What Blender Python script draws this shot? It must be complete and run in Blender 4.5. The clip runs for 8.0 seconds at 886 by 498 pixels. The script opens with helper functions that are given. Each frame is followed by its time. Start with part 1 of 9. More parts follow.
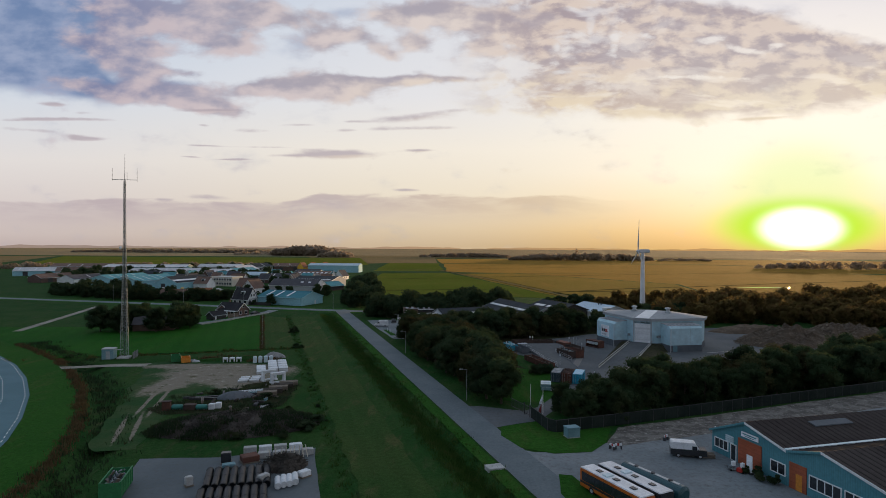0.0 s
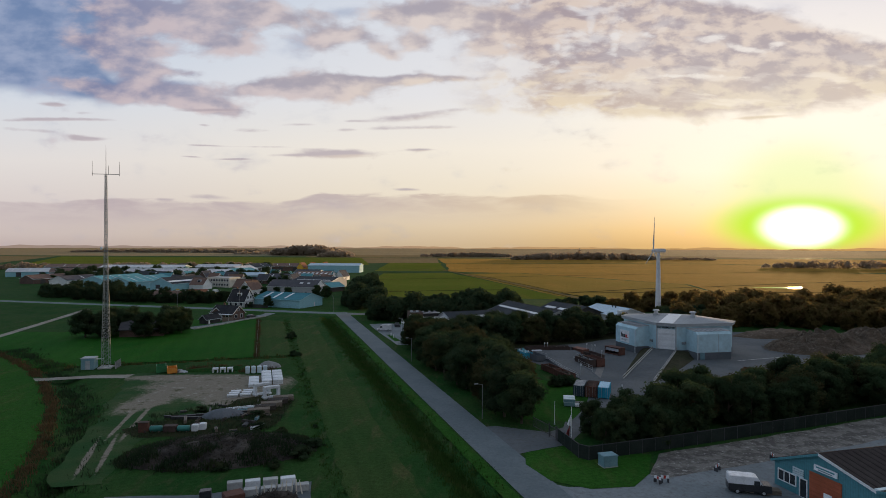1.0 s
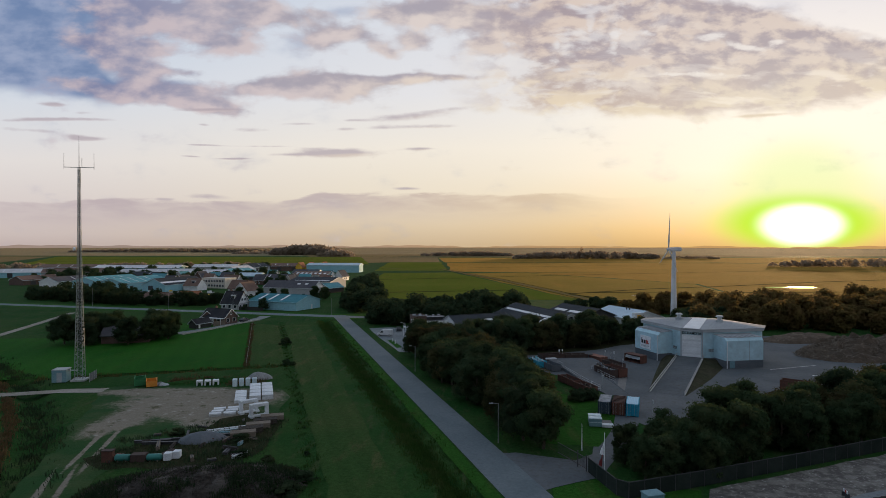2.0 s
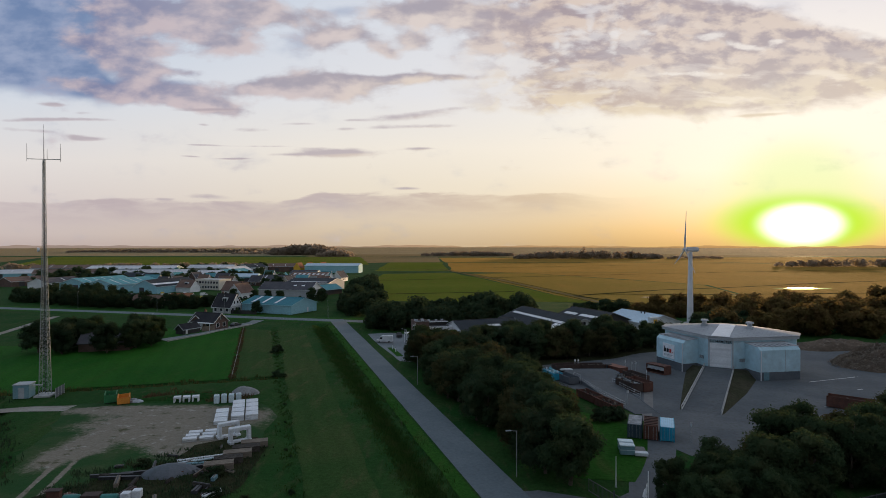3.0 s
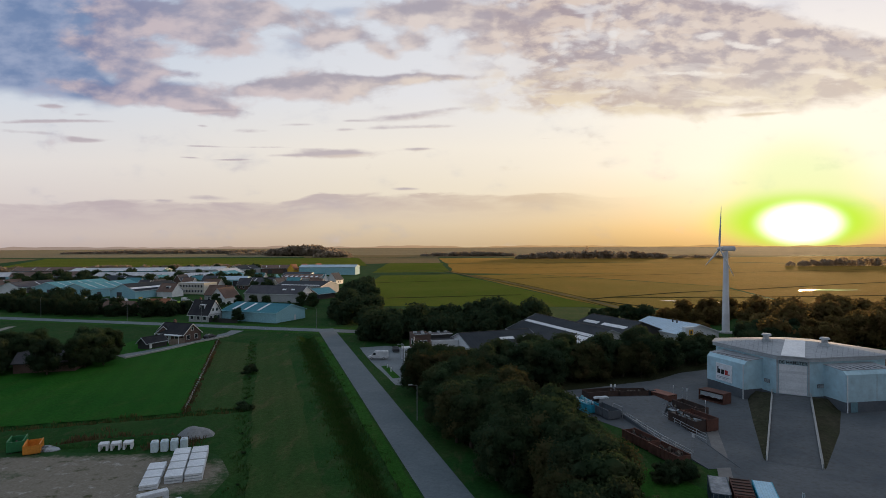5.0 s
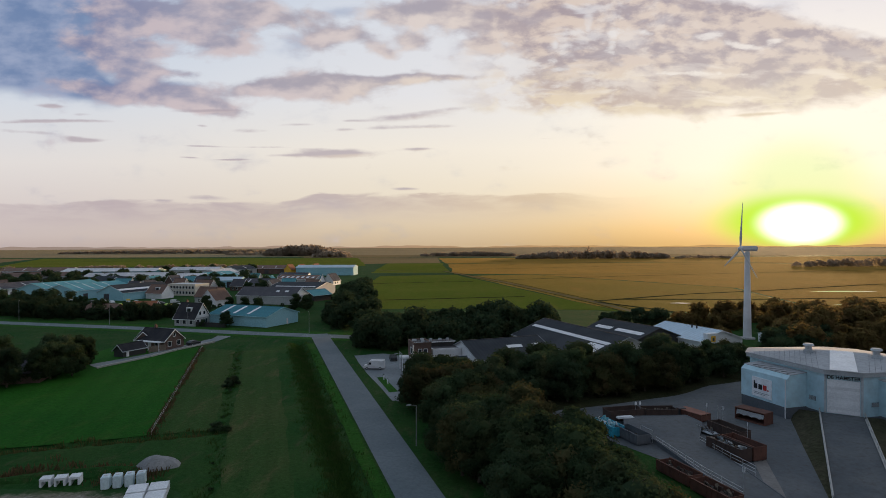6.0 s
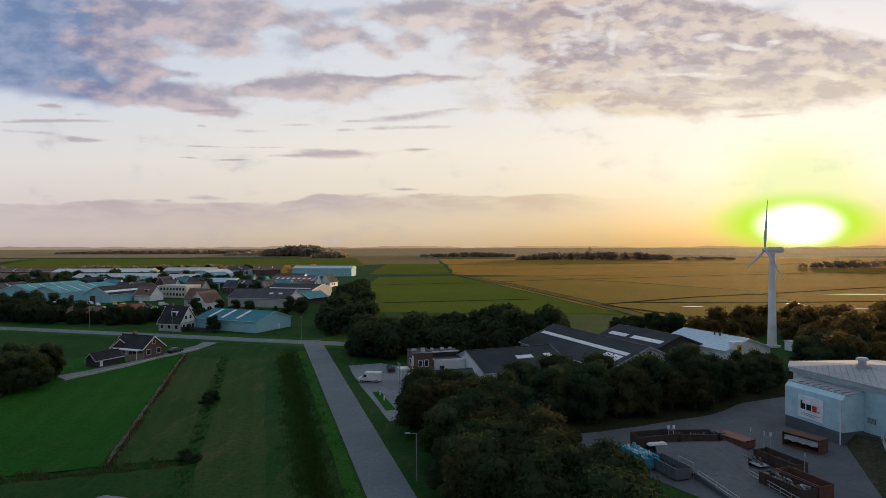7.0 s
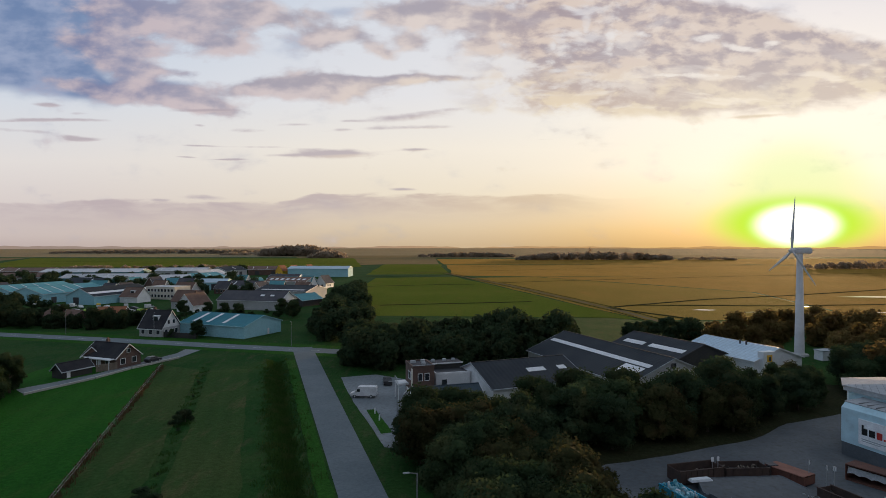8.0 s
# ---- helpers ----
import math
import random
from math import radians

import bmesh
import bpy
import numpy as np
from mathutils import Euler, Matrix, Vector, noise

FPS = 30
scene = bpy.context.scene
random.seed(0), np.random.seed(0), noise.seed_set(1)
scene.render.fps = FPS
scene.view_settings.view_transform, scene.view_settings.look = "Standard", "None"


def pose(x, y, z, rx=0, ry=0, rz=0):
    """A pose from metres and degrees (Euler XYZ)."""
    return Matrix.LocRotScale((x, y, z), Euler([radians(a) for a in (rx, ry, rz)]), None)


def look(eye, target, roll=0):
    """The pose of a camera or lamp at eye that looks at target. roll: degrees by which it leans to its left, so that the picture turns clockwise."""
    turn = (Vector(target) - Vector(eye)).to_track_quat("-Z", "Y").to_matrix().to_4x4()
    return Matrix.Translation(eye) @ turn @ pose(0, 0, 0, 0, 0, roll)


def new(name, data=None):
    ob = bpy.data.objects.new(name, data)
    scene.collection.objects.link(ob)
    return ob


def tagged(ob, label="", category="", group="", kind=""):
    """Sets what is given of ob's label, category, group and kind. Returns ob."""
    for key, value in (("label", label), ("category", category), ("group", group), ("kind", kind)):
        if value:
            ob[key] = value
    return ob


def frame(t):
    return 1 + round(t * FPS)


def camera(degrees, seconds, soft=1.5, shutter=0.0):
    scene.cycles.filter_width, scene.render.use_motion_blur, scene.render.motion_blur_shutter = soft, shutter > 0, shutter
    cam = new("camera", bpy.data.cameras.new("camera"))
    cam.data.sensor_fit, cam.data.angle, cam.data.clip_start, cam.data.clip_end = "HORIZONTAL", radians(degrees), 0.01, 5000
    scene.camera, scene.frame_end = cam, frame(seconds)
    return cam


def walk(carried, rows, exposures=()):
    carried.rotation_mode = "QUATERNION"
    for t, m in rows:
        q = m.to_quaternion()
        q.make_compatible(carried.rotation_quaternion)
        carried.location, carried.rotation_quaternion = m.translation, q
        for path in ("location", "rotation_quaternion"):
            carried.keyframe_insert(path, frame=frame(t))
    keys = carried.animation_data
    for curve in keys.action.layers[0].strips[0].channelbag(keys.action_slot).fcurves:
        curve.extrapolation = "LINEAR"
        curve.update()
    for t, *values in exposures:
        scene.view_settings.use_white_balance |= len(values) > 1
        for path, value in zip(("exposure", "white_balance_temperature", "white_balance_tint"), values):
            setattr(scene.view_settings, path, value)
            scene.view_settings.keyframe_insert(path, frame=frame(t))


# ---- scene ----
cam = camera(73.5, 8.0, soft=0.75)
PATH = [
    (0, (-3.008, 2.872, 30.069), (-3.007, 4.872, 30.057), 0.3),
    (0.5, (-4.102, 9.155, 30.08), (-4.102, 11.155, 30.066), 0.2),
    (1, (-5.059, 15.457, 30.106), (-5.06, 17.457, 30.092), 0.2),
    (1.5, (-5.862, 21.859, 30.13), (-5.863, 23.858, 30.114), 0.1),
    (3, (-7.677, 41.51, 30.191), (-7.678, 43.51, 30.173), -0.0),
    (3.5, (-8.15, 48.021, 30.138), (-8.15, 50.021, 30.121), -0.1),
    (4, (-8.411, 54.569, 30.095), (-8.412, 56.569, 30.077), -0.1),
    (4.5, (-8.569, 61.194, 30.039), (-8.569, 63.193, 30.022), -0.2),
    (6, (-9.252, 81.068, 29.78), (-9.25, 83.068, 29.763), -0.2),
    (6.5, (-9.587, 87.599, 29.725), (-9.585, 89.599, 29.709), -0.2),
    (7, (-9.974, 94.094, 29.68), (-9.97, 96.094, 29.665), -0.1),
    (7.5, (-10.382, 100.624, 29.668), (-10.376, 102.624, 29.653), -0.1),
    (8, (-10.853, 107.132, 29.649), (-10.842, 109.132, 29.634), -0.0),
]
walk(cam, [(t, look(*p)) for t, *p in PATH])

# ---------------------------------------------------------------- world, sun, exposure
SUN_AZ, SUN_EL = 31.15, 1.9          # degrees right of +y, degrees above the horizon


class Nodes:
    """Small helper that wires shader nodes."""

    def __init__(self, tree):
        self.tree = tree
        tree.nodes.clear()

    def add(self, kind, inputs=(), operation=None, clamp=None, data_type=None, blend_type=None):
        n = self.tree.nodes.new(kind)
        if operation:
            n.operation = operation
        if clamp:
            n.use_clamp = True
        if data_type:
            n.data_type = data_type
        if blend_type:
            n.blend_type = blend_type
        for k, v in (inputs.items() if isinstance(inputs, dict) else enumerate(inputs)):
            if v is None:
                continue
            if isinstance(v, bpy.types.NodeSocket):
                self.tree.links.new(v, n.inputs[k])
            else:
                n.inputs[k].default_value = v
        return n

    def math(self, op, a, b=None, c=None, clamp=False):
        return self.add("ShaderNodeMath", (a, b, c), operation=op, clamp=clamp).outputs[0]

    def mix(self, f, a, b, mode="MIX"):
        n = self.add("ShaderNodeMix", {0: f}, data_type="RGBA", blend_type=mode)
        for i, v in ((6, a), (7, b)):
            if isinstance(v, bpy.types.NodeSocket):
                self.tree.links.new(v, n.inputs[i])
            else:
                n.inputs[i].default_value = (*v, 1)[:4]
        return n.outputs[2]

    def ramp(self, f, stops, interp="LINEAR"):
        n = self.add("ShaderNodeValToRGB", (f,))
        r = n.color_ramp
        r.interpolation = interp
        while len(r.elements) < len(stops):
            r.elements.new(0.5)
        for e, (p, col) in zip(r.elements, stops):
            e.position = p
            e.color = (*col, 1)[:4] if isinstance(col, tuple) else (col, col, col, 1)
        return n.outputs[0]

    def step(self, x, lo, hi):
        n = self.add("ShaderNodeMapRange", (x, lo, hi, 0.0, 1.0))
        n.interpolation_type = "SMOOTHSTEP"
        return n.outputs[0]

    def noise(self, vec, scale, detail=4.0, rough=0.5, distort=0.0):
        n = self.add("ShaderNodeTexNoise", {"Vector": vec, "Scale": scale, "Detail": detail, "Roughness": rough, "Distortion": distort})
        return n.outputs[0]


def rgb(r, g, b):
    """Linear colour from an 8-bit display colour."""
    return tuple(((v / 255 + 0.055) / 1.055) ** 2.4 if v > 10 else v / 255 / 12.92 for v in (r, g, b))


def build_world():
    w = bpy.data.worlds.new("evening_sky")
    scene.world = w
    w.use_nodes = True
    k = Nodes(w.node_tree)
    d = k.add("ShaderNodeTexCoord").outputs["Generated"]
    s = k.add("ShaderNodeSeparateXYZ", (d,)).outputs
    fwd = k.math("MAXIMUM", k.math("ABSOLUTE", s[1]), 0.18)
    X = k.math("DIVIDE", s[0], fwd)                       # tangent to the right
    Z = k.math("DIVIDE", s[2], fwd)                       # tangent upwards
    up = k.math("MAXIMUM", Z, 0.0)

    # clear evening gradient: cool side, warm side
    f = k.math("MULTIPLY", up, 2.0, clamp=True)
    cool = k.ramp(f, [(0.0, rgb(196, 180, 176)), (0.03, rgb(204, 190, 186)), (0.14, rgb(218, 208, 206)), (0.28, rgb(228, 222, 220)),
                      (0.5, rgb(214, 220, 230)), (0.8, rgb(186, 204, 226)), (1.0, rgb(160, 186, 216))])
    mid = k.ramp(f, [(0.0, rgb(206, 184, 152)), (0.05, rgb(216, 198, 170)), (0.16, rgb(234, 223, 204)), (0.32, rgb(242, 234, 222)),
                     (0.5, rgb(230, 229, 232)), (0.8, rgb(220, 223, 231)), (1.0, rgb(195, 206, 226))])
    warm = k.ramp(f, [(0.0, rgb(206, 168, 92)), (0.05, rgb(218, 188, 120)), (0.13, rgb(232, 215, 172)), (0.25, rgb(247, 240, 220)),
                      (0.45, rgb(250, 246, 234)), (0.8, rgb(234, 231, 233)), (1.0, rgb(210, 213, 224))])
    col = k.mix(k.step(X, -0.75, 0.05), cool, mid)
    col = k.mix(k.step(X, -0.05, 0.55), col, warm)
    sky = k.add("ShaderNodeTexSky")
    sky.sky_type, sky.sun_disc = "NISHITA", False
    sky.sun_elevation, sky.sun_rotation = radians(SUN_EL + 1.5), radians(SUN_AZ)
    sky.dust_density = 2.0
    col = k.mix(1.0, col, k.mix(1.0, sky.outputs[0], (0.012, 0.012, 0.012), "MULTIPLY"), "ADD")

    # clouds: a smooth blue veil, puffs lit from below, a broad deck, flat streaks
    xz = k.add("ShaderNodeCombineXYZ", (X, Z, 0.0)).outputs[0]
    warp = k.add("ShaderNodeTexNoise", {"Vector": xz, "Scale": 9.0, "Detail": 2.0})
    shift = k.add("ShaderNodeVectorMath", (warp.outputs["Color"], (0.036, 0.020, 0.0), (-0.018, -0.010, 0.0)), operation="MULTIPLY_ADD").outputs[0]
    wz = k.add("ShaderNodeVectorMath", (xz, shift), operation="ADD").outputs[0]
    p = k.add("ShaderNodeVectorMath", (wz, (1.0, 1.9, 1.0)), operation="MULTIPLY").outputs[0]
    flat = k.add("ShaderNodeVectorMath", (wz, (1.0, 5.5, 1.0)), operation="MULTIPLY").outputs[0]
    lit_p = k.add("ShaderNodeVectorMath", (p, (0.014, -0.028, 0.0)), operation="ADD").outputs[0]
    big = k.noise(p, 6.0, 3.0, 0.5)
    body = k.noise(p, 13.0, 5.0, 0.52)
    toward = k.noise(lit_p, 13.0, 5.0, 0.52)
    fine = k.noise(p, 34.0, 4.0, 0.55)
    streak = k.noise(flat, 8.0, 5.0, 0.55, 0.2)
    relief = k.math("SUBTRACT", body, toward)

    def total(items, shade=False, base=wz):
        """Soft elliptical banks: x, z, half width, half height, amount, tilt. Gives their sum and, if asked, how far one is on their sunward underside."""
        out, under = 0.0, 0.0
        for x, z, w, h, amount, tilt in items:
            v = base if not tilt else k.add("ShaderNodeVectorMath", (base, k.add("ShaderNodeCombineXYZ", (0.0, k.math("MULTIPLY", X, -tilt), 0.0)).outputs[0]), operation="ADD").outputs[0]
            m = k.add("ShaderNodeVectorMath", (v, (1 / w, 1 / h, 0.0), (-x / w, -(z - tilt * x) / h, 0.0)), operation="MULTIPLY_ADD").outputs[0]
            r = k.add("ShaderNodeVectorMath", (m, m), operation="DOT_PRODUCT").outputs["Value"]
            g = k.math("MULTIPLY", k.math("POWER", 0.3679, r), amount)
            out = k.math("ADD", g, out)
            if shade:
                under = k.math("MULTIPLY_ADD", g, k.add("ShaderNodeVectorMath", (m, (0.35, -1.0, 0.0)), operation="DOT_PRODUCT").outputs["Value"], under)
        return (out, under) if shade else out

    def cover(amount, noise_a, gain, lo, hi):
        return k.step(k.math("ADD", k.math("MINIMUM", amount, 1.15), k.math("MULTIPLY", k.math("SUBTRACT", noise_a, 0.5), gain)), lo, hi)

    rough_n = k.math("ADD", k.math("MULTIPLY", body, 0.75), k.math("MULTIPLY", fine, 0.25))
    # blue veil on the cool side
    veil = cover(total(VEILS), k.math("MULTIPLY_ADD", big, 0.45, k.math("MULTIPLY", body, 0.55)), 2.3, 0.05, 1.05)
    vcol = k.mix(k.step(body, 0.36, 0.66), rgb(104, 128, 170), rgb(150, 163, 194))
    col = k.mix(k.math("MULTIPLY", veil, 0.92), col, vcol)
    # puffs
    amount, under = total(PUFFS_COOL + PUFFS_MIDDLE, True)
    dens = cover(k.math("MULTIPLY", amount, 1.25), rough_n, 2.5, 0.18, 0.86)
    lit = k.step(k.math("ADD", k.math("MULTIPLY", under, 0.42), k.math("MULTIPLY", relief, 2.2)), -0.42, 0.52)
    shade_c = k.mix(k.step(X, -0.62, -0.20), rgb(132, 136, 168), rgb(166, 158, 170))
    shade_c = k.mix(k.step(X, -0.1, 0.25), shade_c, rgb(176, 162, 168))
    light_c = k.mix(k.step(X, -0.5, 0.1), rgb(206, 190, 194), rgb(228, 214, 206))
    light_c = k.mix(k.math("MULTIPLY", k.math("SUBTRACT", 1.0, k.step(Z, 0.22, 0.32)), k.step(X, -0.25, 0.1)), light_c, rgb(238, 217, 184))
    col = k.mix(k.math("MULTIPLY", dens, 0.88), col, k.mix(lit, shade_c, light_c))
    # the deck above the sunset: sharp ragged lower rim, thinning holes
    rag = k.math("MULTIPLY", k.math("SUBTRACT", rough_n, 0.5), 0.055)
    rim_lo = k.math("ADD", k.math("MULTIPLY", k.step(X, 0.52, 0.80), 0.034), k.math("MULTIPLY", k.step(X, 0.33, 0.08), 0.012))
    over = k.math("SUBTRACT", k.math("ADD", Z, rag), k.math("ADD", rim_lo, 0.205))
    rim_hi = k.math("MULTIPLY_ADD", k.step(X, 0.34, 0.85), -0.092, 0.432)
    below = k.math("SUBTRACT", rim_hi, k.math("MULTIPLY_ADD", rag, -0.9, Z))
    reach = k.step(k.math("ADD", X, k.math("MULTIPLY", rag, 1.6)), -0.02, 0.20)
    deck = k.math("MULTIPLY", k.math("MULTIPLY", k.step(over, 0.0, 0.026), k.step(below, 0.0, 0.02)), reach)
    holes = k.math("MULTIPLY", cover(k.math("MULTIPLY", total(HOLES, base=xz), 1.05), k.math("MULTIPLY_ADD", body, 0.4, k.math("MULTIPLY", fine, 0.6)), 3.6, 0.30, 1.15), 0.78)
    gaps = k.math("MULTIPLY", k.math("MULTIPLY", k.step(rough_n, 0.53, 0.40), k.step(X, 0.55, 0.10)), 0.75)
    holes = k.math("MAXIMUM", holes, gaps)
    holes = k.math("MAXIMUM", holes, k.math("MULTIPLY", k.math("MULTIPLY", k.step(streak, 0.50, 0.66), k.math("SUBTRACT", 1.0, k.step(Z, 0.27, 0.36))), 0.42))
    deck = k.math("MULTIPLY", deck, k.math("SUBTRACT", 1.0, holes))
    d_lo = k.mix(k.step(relief, -0.07, 0.08), rgb(206, 184, 168), rgb(236, 217, 186))
    d_hi = k.mix(k.step(k.math("MULTIPLY_ADD", relief, 0.8, k.math("MULTIPLY_ADD", body, -0.50, k.math("MULTIPLY_ADD", fine, -0.36, 0.44))), -0.08, 0.10), rgb(172, 158, 164), rgb(224, 206, 194))
    dcol = k.mix(k.step(k.math("MULTIPLY_ADD", rag, 0.9, over), 0.0, 0.125), d_lo, d_hi)
    col = k.mix(k.math("MULTIPLY", deck, 0.90), col, dcol)
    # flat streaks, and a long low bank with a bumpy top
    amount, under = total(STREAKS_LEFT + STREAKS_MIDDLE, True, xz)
    thin = cover(k.math("MULTIPLY", amount, 1.3), k.math("ADD", k.math("MULTIPLY", streak, 0.7), k.math("MULTIPLY", fine, 0.3)), 2.1, 0.30, 1.05)
    lcol = k.mix(k.step(X, -0.1, 0.5), rgb(182, 170, 178), rgb(222, 198, 162))
    lcol = k.mix(k.math("MULTIPLY", k.step(under, 0.0, 0.5), 0.55), lcol, k.mix(k.step(X, -0.5, 0.0), rgb(212, 200, 202), rgb(238, 217, 188)))
    col = k.mix(k.math("MULTIPLY", thin, 0.80), col, lcol)
    rim = k.math("ADD", k.math("MULTIPLY", k.step(X, -0.26, -0.2), 0.012), k.math("MULTIPLY", k.math("SUBTRACT", streak, 0.5), 0.03))
    top = k.math("SUBTRACT", k.math("ADD", rim, 0.074), Z)
    low = k.math("MULTIPLY", k.step(top, 0.0, 0.006), k.math("SUBTRACT", 1.0, k.step(top, 0.010, 0.062)))
    low = k.math("MULTIPLY", low, k.math("MULTIPLY", k.step(X, -0.95, -0.62), k.math("SUBTRACT", 1.0, k.step(X, 0.10, 0.42))))
    low = k.math("MULTIPLY", low, k.math("MULTIPLY_ADD", k.step(streak, 0.36, 0.62), 0.5, 0.5))
    col = k.mix(k.math("MULTIPLY", low, 0.74), col, k.mix(k.step(X, -0.3, 0.3), rgb(184, 168, 174), rgb(216, 190, 158)))

    # the sun behind thin haze: wide warm glow, yellow-green halo, white core
    sx, sz = math.tan(radians(SUN_AZ)), math.tan(radians(SUN_EL)) / math.cos(radians(SUN_AZ))
    ahead = k.step(s[1], 0.0, 0.2)

    def glow(w, h, dz=0.0, power=1.0):
        a = k.math("DIVIDE", k.math("SUBTRACT", X, sx), w)
        b = k.math("DIVIDE", k.math("SUBTRACT", Z, sz + dz), h)
        r = k.math("POWER", k.math("ADD", k.math("MULTIPLY", a, a), k.math("MULTIPLY", b, b)), power)
        return k.math("MULTIPLY", k.math("EXPONENT", k.math("MULTIPLY", r, -1.0)), ahead)

    col = k.mix(k.math("MULTIPLY", glow(0.26, 0.15, 0.10), 0.34), col, (0.98, 0.97, 0.92))
    col = k.mix(k.math("MULTIPLY", glow(0.125, 0.085, 0.050, 2.2), 0.60), col, (0.80, 1.0, 0.42))
    col = k.mix(k.math("MULTIPLY", glow(0.142, 0.046, -0.002, 2.4), 0.97), col, (0.56, 0.96, 0.0))
    col = k.mix(glow(0.070, 0.034, -0.006, 2.8), col, (1.9, 1.85, 1.6))
    # away from the sunset and overhead the sky is dimmer and bluer
    back = k.math("MULTIPLY", k.step(k.math("MULTIPLY", s[1], -1.0), -0.35, 0.6), 0.80)
    col = k.mix(back, col, (0.232, 0.268, 0.330))
    col = k.mix(k.math("MULTIPLY", k.step(s[2], 0.42, 0.85), 0.75), col, (0.285, 0.352, 0.450))
    bg = k.add("ShaderNodeBackground", {"Color": col, "Strength": 0.95})
    k.add("ShaderNodeOutputWorld", (bg.outputs[0],))


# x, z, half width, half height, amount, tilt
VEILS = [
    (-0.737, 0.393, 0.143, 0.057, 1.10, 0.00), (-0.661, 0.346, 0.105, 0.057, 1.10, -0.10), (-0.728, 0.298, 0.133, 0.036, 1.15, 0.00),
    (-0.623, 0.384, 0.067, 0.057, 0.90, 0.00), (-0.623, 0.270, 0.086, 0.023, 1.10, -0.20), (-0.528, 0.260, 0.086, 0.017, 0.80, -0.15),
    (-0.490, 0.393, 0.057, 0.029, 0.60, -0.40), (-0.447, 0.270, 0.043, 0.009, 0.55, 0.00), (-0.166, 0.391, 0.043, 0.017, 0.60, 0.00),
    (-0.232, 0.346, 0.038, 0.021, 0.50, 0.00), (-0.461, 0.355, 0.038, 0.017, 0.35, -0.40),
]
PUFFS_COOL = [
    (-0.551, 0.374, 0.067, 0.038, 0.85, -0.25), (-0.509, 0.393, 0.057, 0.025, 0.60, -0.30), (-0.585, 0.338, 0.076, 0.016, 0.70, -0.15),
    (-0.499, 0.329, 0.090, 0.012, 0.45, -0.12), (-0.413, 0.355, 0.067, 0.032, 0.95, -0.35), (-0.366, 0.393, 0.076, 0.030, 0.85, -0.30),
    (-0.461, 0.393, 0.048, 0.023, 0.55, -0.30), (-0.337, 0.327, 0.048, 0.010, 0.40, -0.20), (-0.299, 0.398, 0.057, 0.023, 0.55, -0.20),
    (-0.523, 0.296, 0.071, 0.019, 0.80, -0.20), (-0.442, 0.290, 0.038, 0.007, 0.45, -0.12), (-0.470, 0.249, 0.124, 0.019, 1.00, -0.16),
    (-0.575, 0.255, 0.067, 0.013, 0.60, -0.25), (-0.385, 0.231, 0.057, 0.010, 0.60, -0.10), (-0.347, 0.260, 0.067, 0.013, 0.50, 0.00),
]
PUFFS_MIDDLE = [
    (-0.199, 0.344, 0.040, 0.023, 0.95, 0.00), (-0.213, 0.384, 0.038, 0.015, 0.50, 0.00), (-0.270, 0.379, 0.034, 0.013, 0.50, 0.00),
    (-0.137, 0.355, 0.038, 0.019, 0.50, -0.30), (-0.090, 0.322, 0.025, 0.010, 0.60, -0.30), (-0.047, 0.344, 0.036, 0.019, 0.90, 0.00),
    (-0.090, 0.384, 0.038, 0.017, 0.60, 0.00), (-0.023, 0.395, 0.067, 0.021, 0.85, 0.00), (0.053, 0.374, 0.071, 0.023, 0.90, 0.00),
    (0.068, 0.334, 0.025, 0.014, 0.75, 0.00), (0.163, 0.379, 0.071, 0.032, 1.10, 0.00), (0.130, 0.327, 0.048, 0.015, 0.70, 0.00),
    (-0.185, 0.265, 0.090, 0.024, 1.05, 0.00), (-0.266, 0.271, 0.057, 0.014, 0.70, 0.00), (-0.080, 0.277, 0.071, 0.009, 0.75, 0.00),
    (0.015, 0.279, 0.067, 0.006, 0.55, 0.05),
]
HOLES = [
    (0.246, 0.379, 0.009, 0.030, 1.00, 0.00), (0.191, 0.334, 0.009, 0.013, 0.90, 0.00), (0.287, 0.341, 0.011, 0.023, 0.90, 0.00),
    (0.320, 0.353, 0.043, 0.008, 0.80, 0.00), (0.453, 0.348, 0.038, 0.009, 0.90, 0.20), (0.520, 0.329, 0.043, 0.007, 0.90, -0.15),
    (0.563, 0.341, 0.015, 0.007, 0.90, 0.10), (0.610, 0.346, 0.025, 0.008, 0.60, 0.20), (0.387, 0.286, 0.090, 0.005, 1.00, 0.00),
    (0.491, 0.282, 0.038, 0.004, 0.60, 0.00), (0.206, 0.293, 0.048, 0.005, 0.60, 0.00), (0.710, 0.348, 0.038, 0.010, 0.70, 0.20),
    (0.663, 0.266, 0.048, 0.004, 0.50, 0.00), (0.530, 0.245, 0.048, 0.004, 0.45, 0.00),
]
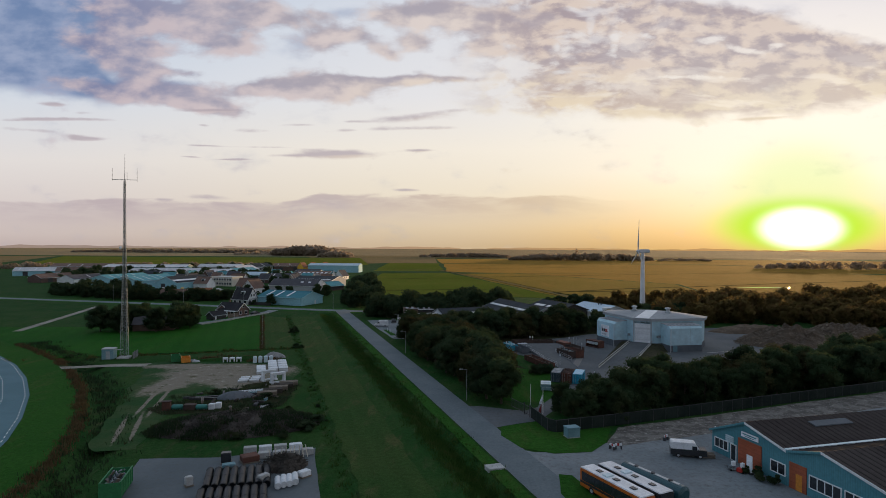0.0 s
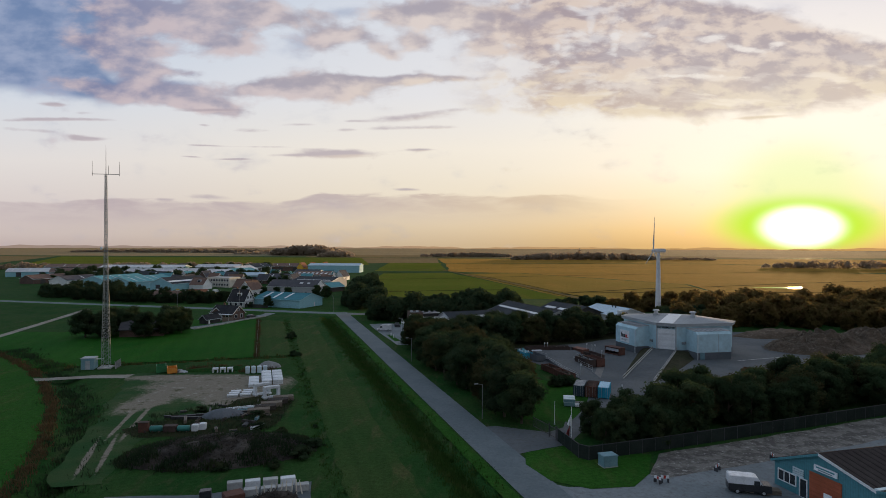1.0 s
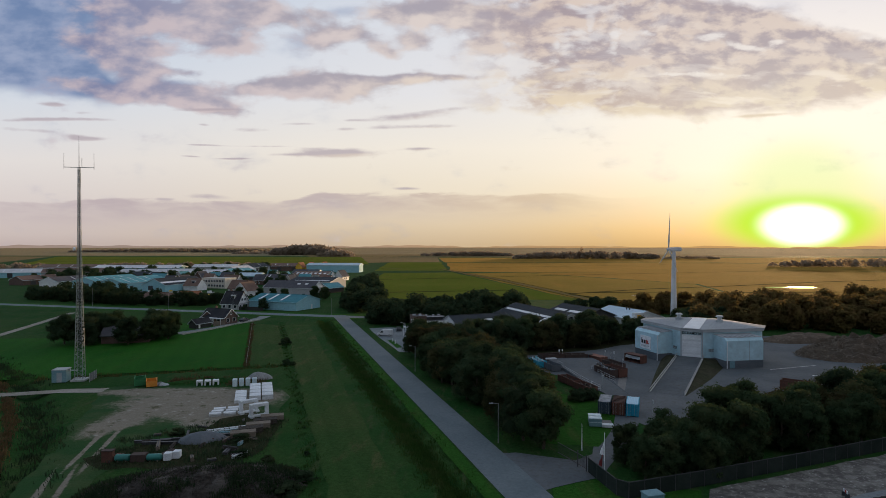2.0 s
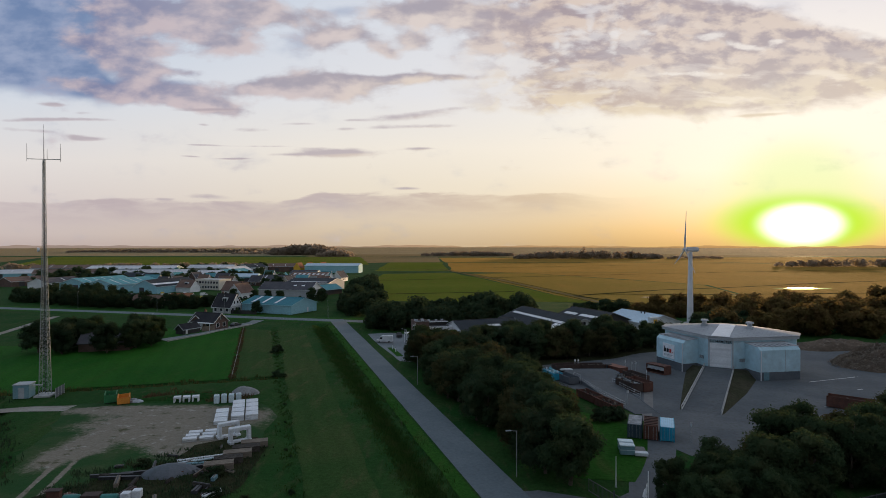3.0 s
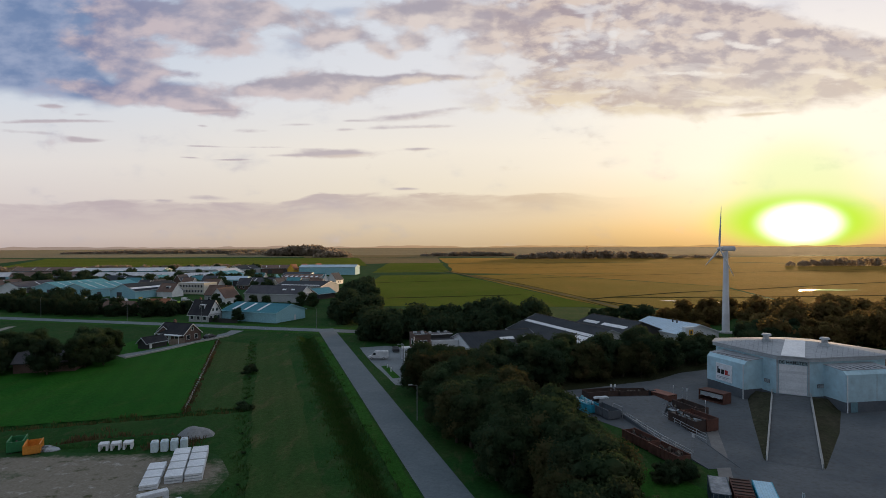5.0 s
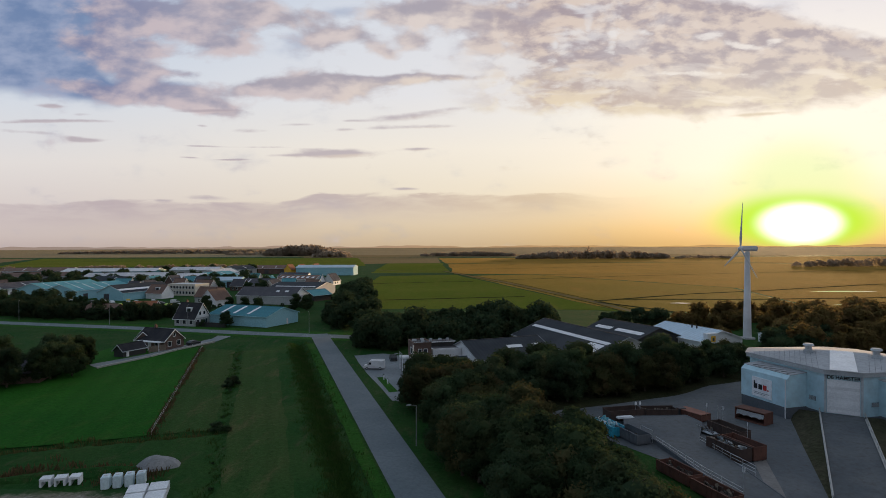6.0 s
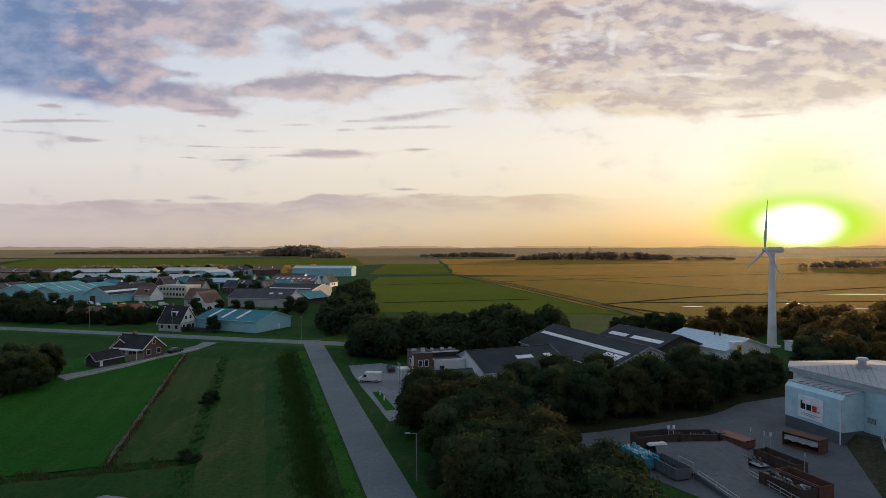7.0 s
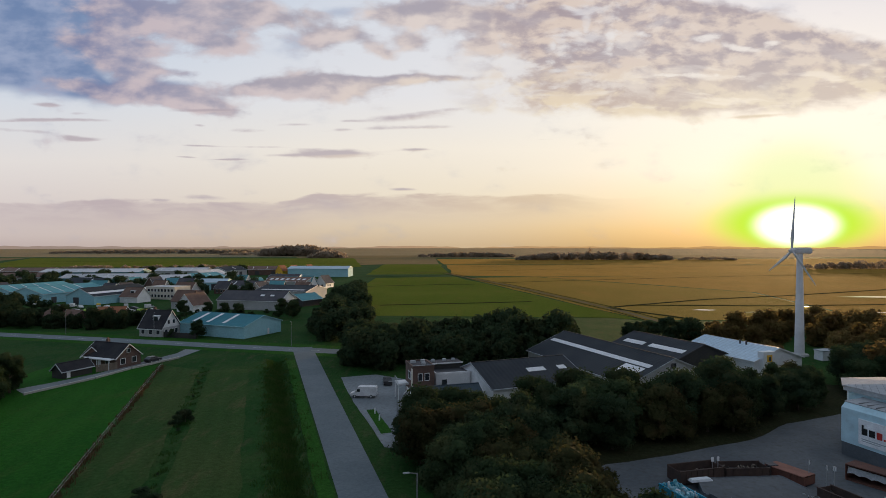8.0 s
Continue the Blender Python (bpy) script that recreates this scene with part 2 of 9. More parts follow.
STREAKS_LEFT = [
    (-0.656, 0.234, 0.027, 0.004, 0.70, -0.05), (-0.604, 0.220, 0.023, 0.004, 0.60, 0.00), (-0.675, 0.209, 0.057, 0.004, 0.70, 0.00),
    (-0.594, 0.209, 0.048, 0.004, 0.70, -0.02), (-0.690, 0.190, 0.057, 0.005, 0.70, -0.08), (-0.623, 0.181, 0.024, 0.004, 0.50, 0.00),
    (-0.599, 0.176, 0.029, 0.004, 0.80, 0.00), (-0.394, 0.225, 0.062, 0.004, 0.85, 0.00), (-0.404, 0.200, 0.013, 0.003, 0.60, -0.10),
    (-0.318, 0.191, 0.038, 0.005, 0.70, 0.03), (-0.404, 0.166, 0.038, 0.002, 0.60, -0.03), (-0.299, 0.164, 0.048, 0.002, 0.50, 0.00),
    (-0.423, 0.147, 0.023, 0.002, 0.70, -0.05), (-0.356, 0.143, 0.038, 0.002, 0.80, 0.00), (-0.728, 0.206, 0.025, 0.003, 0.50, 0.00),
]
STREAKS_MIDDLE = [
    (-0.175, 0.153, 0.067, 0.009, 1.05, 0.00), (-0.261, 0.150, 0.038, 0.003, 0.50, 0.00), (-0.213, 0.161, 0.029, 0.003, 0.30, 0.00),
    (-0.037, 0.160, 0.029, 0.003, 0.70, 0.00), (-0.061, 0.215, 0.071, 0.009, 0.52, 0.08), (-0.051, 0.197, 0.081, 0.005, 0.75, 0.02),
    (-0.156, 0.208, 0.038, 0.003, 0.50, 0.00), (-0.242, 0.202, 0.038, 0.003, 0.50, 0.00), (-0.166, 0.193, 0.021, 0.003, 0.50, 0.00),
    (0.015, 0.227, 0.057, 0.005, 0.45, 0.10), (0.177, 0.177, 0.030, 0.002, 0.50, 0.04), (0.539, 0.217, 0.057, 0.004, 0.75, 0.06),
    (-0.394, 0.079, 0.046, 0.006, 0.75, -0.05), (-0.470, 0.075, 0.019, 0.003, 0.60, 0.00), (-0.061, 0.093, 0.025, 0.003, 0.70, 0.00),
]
build_world()

sun = new("sun", bpy.data.lights.new("sun", "SUN"))
sun.data.energy, sun.data.angle, sun.data.color = 3.6, radians(2.0), (1.0, 0.64, 0.32)
sun.matrix_world = look((0, 0, 100), (-math.sin(radians(SUN_AZ)) * 100, -math.cos(radians(SUN_AZ)) * 100, 100 - 100 * math.tan(radians(SUN_EL + 0.7))))
scene.view_settings.exposure = 0.0

# ---------------------------------------------------------------- materials
def surface(name, c1, c2, rough=0.8, coarse=0.15, fine=3.0, bump=0.3, metal=0.0, spec=0.4, ribs=None, c3=None, dirt=0.0, space="Object",
            depth=0.05, sheen=0.0, patch=(0.35, 0.65)):
    """Two colours mixed by a coarse noise, shaded by a fine one, with relief; ribs=(axis, metres) adds corrugation."""
    m = bpy.data.materials.new(name)
    m.use_nodes = True
    k = Nodes(m.node_tree)
    if space == "World":
        v = k.add("ShaderNodeNewGeometry").outputs["Position"]
    else:
        v = k.add("ShaderNodeTexCoord").outputs["Object"]
    a = k.step(k.noise(v, coarse, 4.0, 0.6), patch[0], patch[1])
    col = k.mix(a, c1, c2)
    f = k.noise(v, fine, 5.0, 0.65)
    if c3:
        col = k.mix(k.step(k.noise(v, coarse * 3.7, 5.0, 0.7, 0.6), 0.53, 0.72), col, c3)
    if dirt:
        col = k.mix(k.math("MULTIPLY", k.step(k.noise(v, coarse * 6 + 0.7, 6.0, 0.7), 0.45, 0.8), dirt), col, (0.06, 0.05, 0.04))
    rnd = k.add("ShaderNodeObjectInfo").outputs["Random"]
    val = k.math("ADD", k.math("MULTIPLY", f, 0.7), k.math("ADD", k.math("MULTIPLY", rnd, 0.16), 0.57))
    col = k.mix(1.0, col, k.add("ShaderNodeCombineXYZ", (val, val, val)).outputs[0], "MULTIPLY")
    height = f
    if ribs:
        s = k.add("ShaderNodeSeparateXYZ", (v,)).outputs
        x = {"X": s[0], "Y": s[1], "Z": s[2], "XY": k.math("ADD", s[0], s[1])}[ribs[0]]
        wv = k.math("SINE", k.math("MULTIPLY", x, 2 * math.pi / ribs[1]))
        height = k.math("ADD", k.math("MULTIPLY", f, 0.4), k.math("MULTIPLY", wv, 0.8))
        col = k.mix(k.math("MULTIPLY", k.math("SUBTRACT", 1.0, k.step(wv, -1.0, -0.8)), 0.22), col, (0.02, 0.02, 0.02))
    b = k.add("ShaderNodeBump", {"Strength": bump, "Distance": depth, "Height": height})
    r = k.math("ADD", k.math("MULTIPLY", f, 0.25), rough - 0.12, clamp=True)
    p = k.add("ShaderNodeBsdfPrincipled", {"Base Color": col, "Roughness": r, "Metallic": metal, "Specular IOR Level": spec, "Normal": b.outputs[0],
                                           "Sheen Weight": sheen, "Sheen Roughness": 0.4})
    k.add("ShaderNodeOutputMaterial", (p.outputs[0],))
    return m


def foliage(name, c1, c2, c3, glow=0.40):
    m = bpy.data.materials.new(name)
    m.use_nodes = True
    k = Nodes(m.node_tree)
    g = k.add("ShaderNodeNewGeometry").outputs
    rnd = k.add("ShaderNodeObjectInfo").outputs["Random"]
    col = k.mix(g["Random Per Island"], c1, c2)
    col = k.mix(k.step(k.noise(g["Position"], 0.35, 3.0), 0.45, 0.7), col, c3)
    val = k.math("ADD", k.math("MULTIPLY", rnd, 0.5), 0.75)
    col = k.mix(1.0, col, k.add("ShaderNodeCombineXYZ", (val, val, val)).outputs[0], "MULTIPLY")
    p = k.add("ShaderNodeBsdfPrincipled", {"Base Color": col, "Roughness": 0.9, "Specular IOR Level": 0.03})
    t = k.add("ShaderNodeBsdfTranslucent", {"Color": col})
    x = k.add("ShaderNodeMixShader", (glow, p.outputs[0], t.outputs[0]))
    k.add("ShaderNodeOutputMaterial", (x.outputs[0],))
    return m


def turf(name, c1, c2, c3, coarse=0.03, rough=0.85, spec=0.02, rows=None, bump=0.6, sheen=0.0):
    """Grass seen from above: tufts, mown or grazed patches, dry spots; rows=(angle, metres) adds mowing lanes."""
    m = bpy.data.materials.new(name)
    m.use_nodes = True
    k = Nodes(m.node_tree)
    v = k.add("ShaderNodeNewGeometry").outputs["Position"]
    stretched = k.add("ShaderNodeMapping", {"Vector": v, "Rotation": (0, 0, radians(-16.8)), "Scale": (1.0, 0.28, 1.0)}).outputs[0]
    col = k.mix(k.step(k.noise(v, coarse, 5.0, 0.6), 0.36, 0.66), c1, c2)
    col = k.mix(k.step(k.noise(stretched, coarse * 8, 6.0, 0.7), 0.50, 0.74), col, c3)
    f = k.noise(v, 1.4, 6.0, 0.75)
    tuft = k.noise(v, 5.0, 4.0, 0.7)
    val = k.math("ADD", k.math("ADD", k.math("MULTIPLY", f, 1.7), k.math("MULTIPLY", tuft, 1.1)), -0.40)
    if rows:
        s = k.add("ShaderNodeSeparateXYZ", (v,)).outputs
        c, sn = math.cos(radians(rows[0])), math.sin(radians(rows[0]))
        x = k.math("ADD", k.math("MULTIPLY", s[0], c), k.math("MULTIPLY", s[1], sn))
        wv = k.math("SINE", k.math("MULTIPLY", x, 2 * math.pi / rows[1]))
        val = k.math("ADD", val, k.math("MULTIPLY", wv, 0.045))
    col = k.mix(1.0, col, k.add("ShaderNodeCombineXYZ", (val, val, val)).outputs[0], "MULTIPLY")
    b = k.add("ShaderNodeBump", {"Strength": bump, "Distance": 0.25, "Height": k.math("ADD", f, tuft)})
    p = k.add("ShaderNodeBsdfPrincipled", {"Base Color": col, "Roughness": rough, "Specular IOR Level": spec, "Normal": b.outputs[0],
                                           "Sheen Weight": sheen, "Sheen Roughness": 0.45, "Sheen Tint": (1.0, 0.66, 0.20, 1.0)})
    k.add("ShaderNodeOutputMaterial", (p.outputs[0],))
    return m


def gravel_mix(name, spots):
    """Gravel that shows through grass: worn areas given as soft ellipses (x, y, a, b, degrees)."""
    m = bpy.data.materials.new(name)
    m.use_nodes = True
    k = Nodes(m.node_tree)
    v = k.add("ShaderNodeNewGeometry").outputs["Position"]
    s = k.add("ShaderNodeSeparateXYZ", (v,)).outputs
    worn = None
    for x, y, a, b, deg in spots:
        c, sn = math.cos(radians(deg)), math.sin(radians(deg))
        dx, dy = k.math("SUBTRACT", s[0], x), k.math("SUBTRACT", s[1], y)
        p = k.math("DIVIDE", k.math("ADD", k.math("MULTIPLY", dx, c), k.math("MULTIPLY", dy, sn)), a)
        q = k.math("DIVIDE", k.math("SUBTRACT", k.math("MULTIPLY", dy, c), k.math("MULTIPLY", dx, sn)), b)
        e = k.math("EXPONENT", k.math("MULTIPLY", k.math("ADD", k.math("MULTIPLY", p, p), k.math("MULTIPLY", q, q)), -1.0))
        worn = e if worn is None else k.math("ADD", worn, e)
    n1, n2 = k.noise(v, 0.16, 5.0, 0.6), k.noise(v, 1.1, 6.0, 0.7)
    mask = k.step(k.math("ADD", worn, k.math("ADD", k.math("MULTIPLY", n1, 0.9), k.math("MULTIPLY", n2, 0.7))), 1.02, 1.42)
    grass = k.mix(k.step(n1, 0.4, 0.65), (0.019, 0.064, 0.016), (0.044, 0.074, 0.024))
    stone = k.mix(n2, (0.15, 0.125, 0.092), (0.28, 0.25, 0.20))
    stone = k.mix(k.step(k.noise(v, 0.5, 6.0, 0.7), 0.56, 0.7), stone, (0.38, 0.36, 0.32))
    stone = k.mix(k.step(k.noise(v, 0.33, 5.0, 0.65), 0.55, 0.68), stone, (0.085, 0.085, 0.045))
    val = k.math("ADD", k.math("MULTIPLY", k.noise(v, 3.0, 5.0, 0.7), 0.9), 0.55)
    col = k.mix(1.0, k.mix(mask, grass, stone), k.add("ShaderNodeCombineXYZ", (val, val, val)).outputs[0], "MULTIPLY")
    b = k.add("ShaderNodeBump", {"Strength": 0.6, "Distance": 0.15, "Height": n2})
    p = k.add("ShaderNodeBsdfPrincipled", {"Base Color": col, "Roughness": 0.95, "Specular IOR Level": 0.1, "Normal": b.outputs[0]})
    k.add("ShaderNodeOutputMaterial", (p.outputs[0],))
    return m


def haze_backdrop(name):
    """Distance on the horizon: low dunes with haze painted as emission, warmer towards the sunset."""
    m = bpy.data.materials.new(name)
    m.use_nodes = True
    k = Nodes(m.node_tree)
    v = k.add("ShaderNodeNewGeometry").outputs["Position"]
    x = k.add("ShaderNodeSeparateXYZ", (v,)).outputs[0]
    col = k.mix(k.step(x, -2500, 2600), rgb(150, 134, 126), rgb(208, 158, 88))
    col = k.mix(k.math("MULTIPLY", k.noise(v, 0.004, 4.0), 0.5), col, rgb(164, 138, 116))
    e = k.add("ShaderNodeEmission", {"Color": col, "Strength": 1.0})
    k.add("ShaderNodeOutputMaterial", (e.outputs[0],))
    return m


def plain(name, c, rough=0.5, metal=0.0, spec=0.5, emit=None):
    return surface(name, c, tuple(v * 0.82 for v in c), rough, 0.8, 9.0, 0.08, metal, spec)


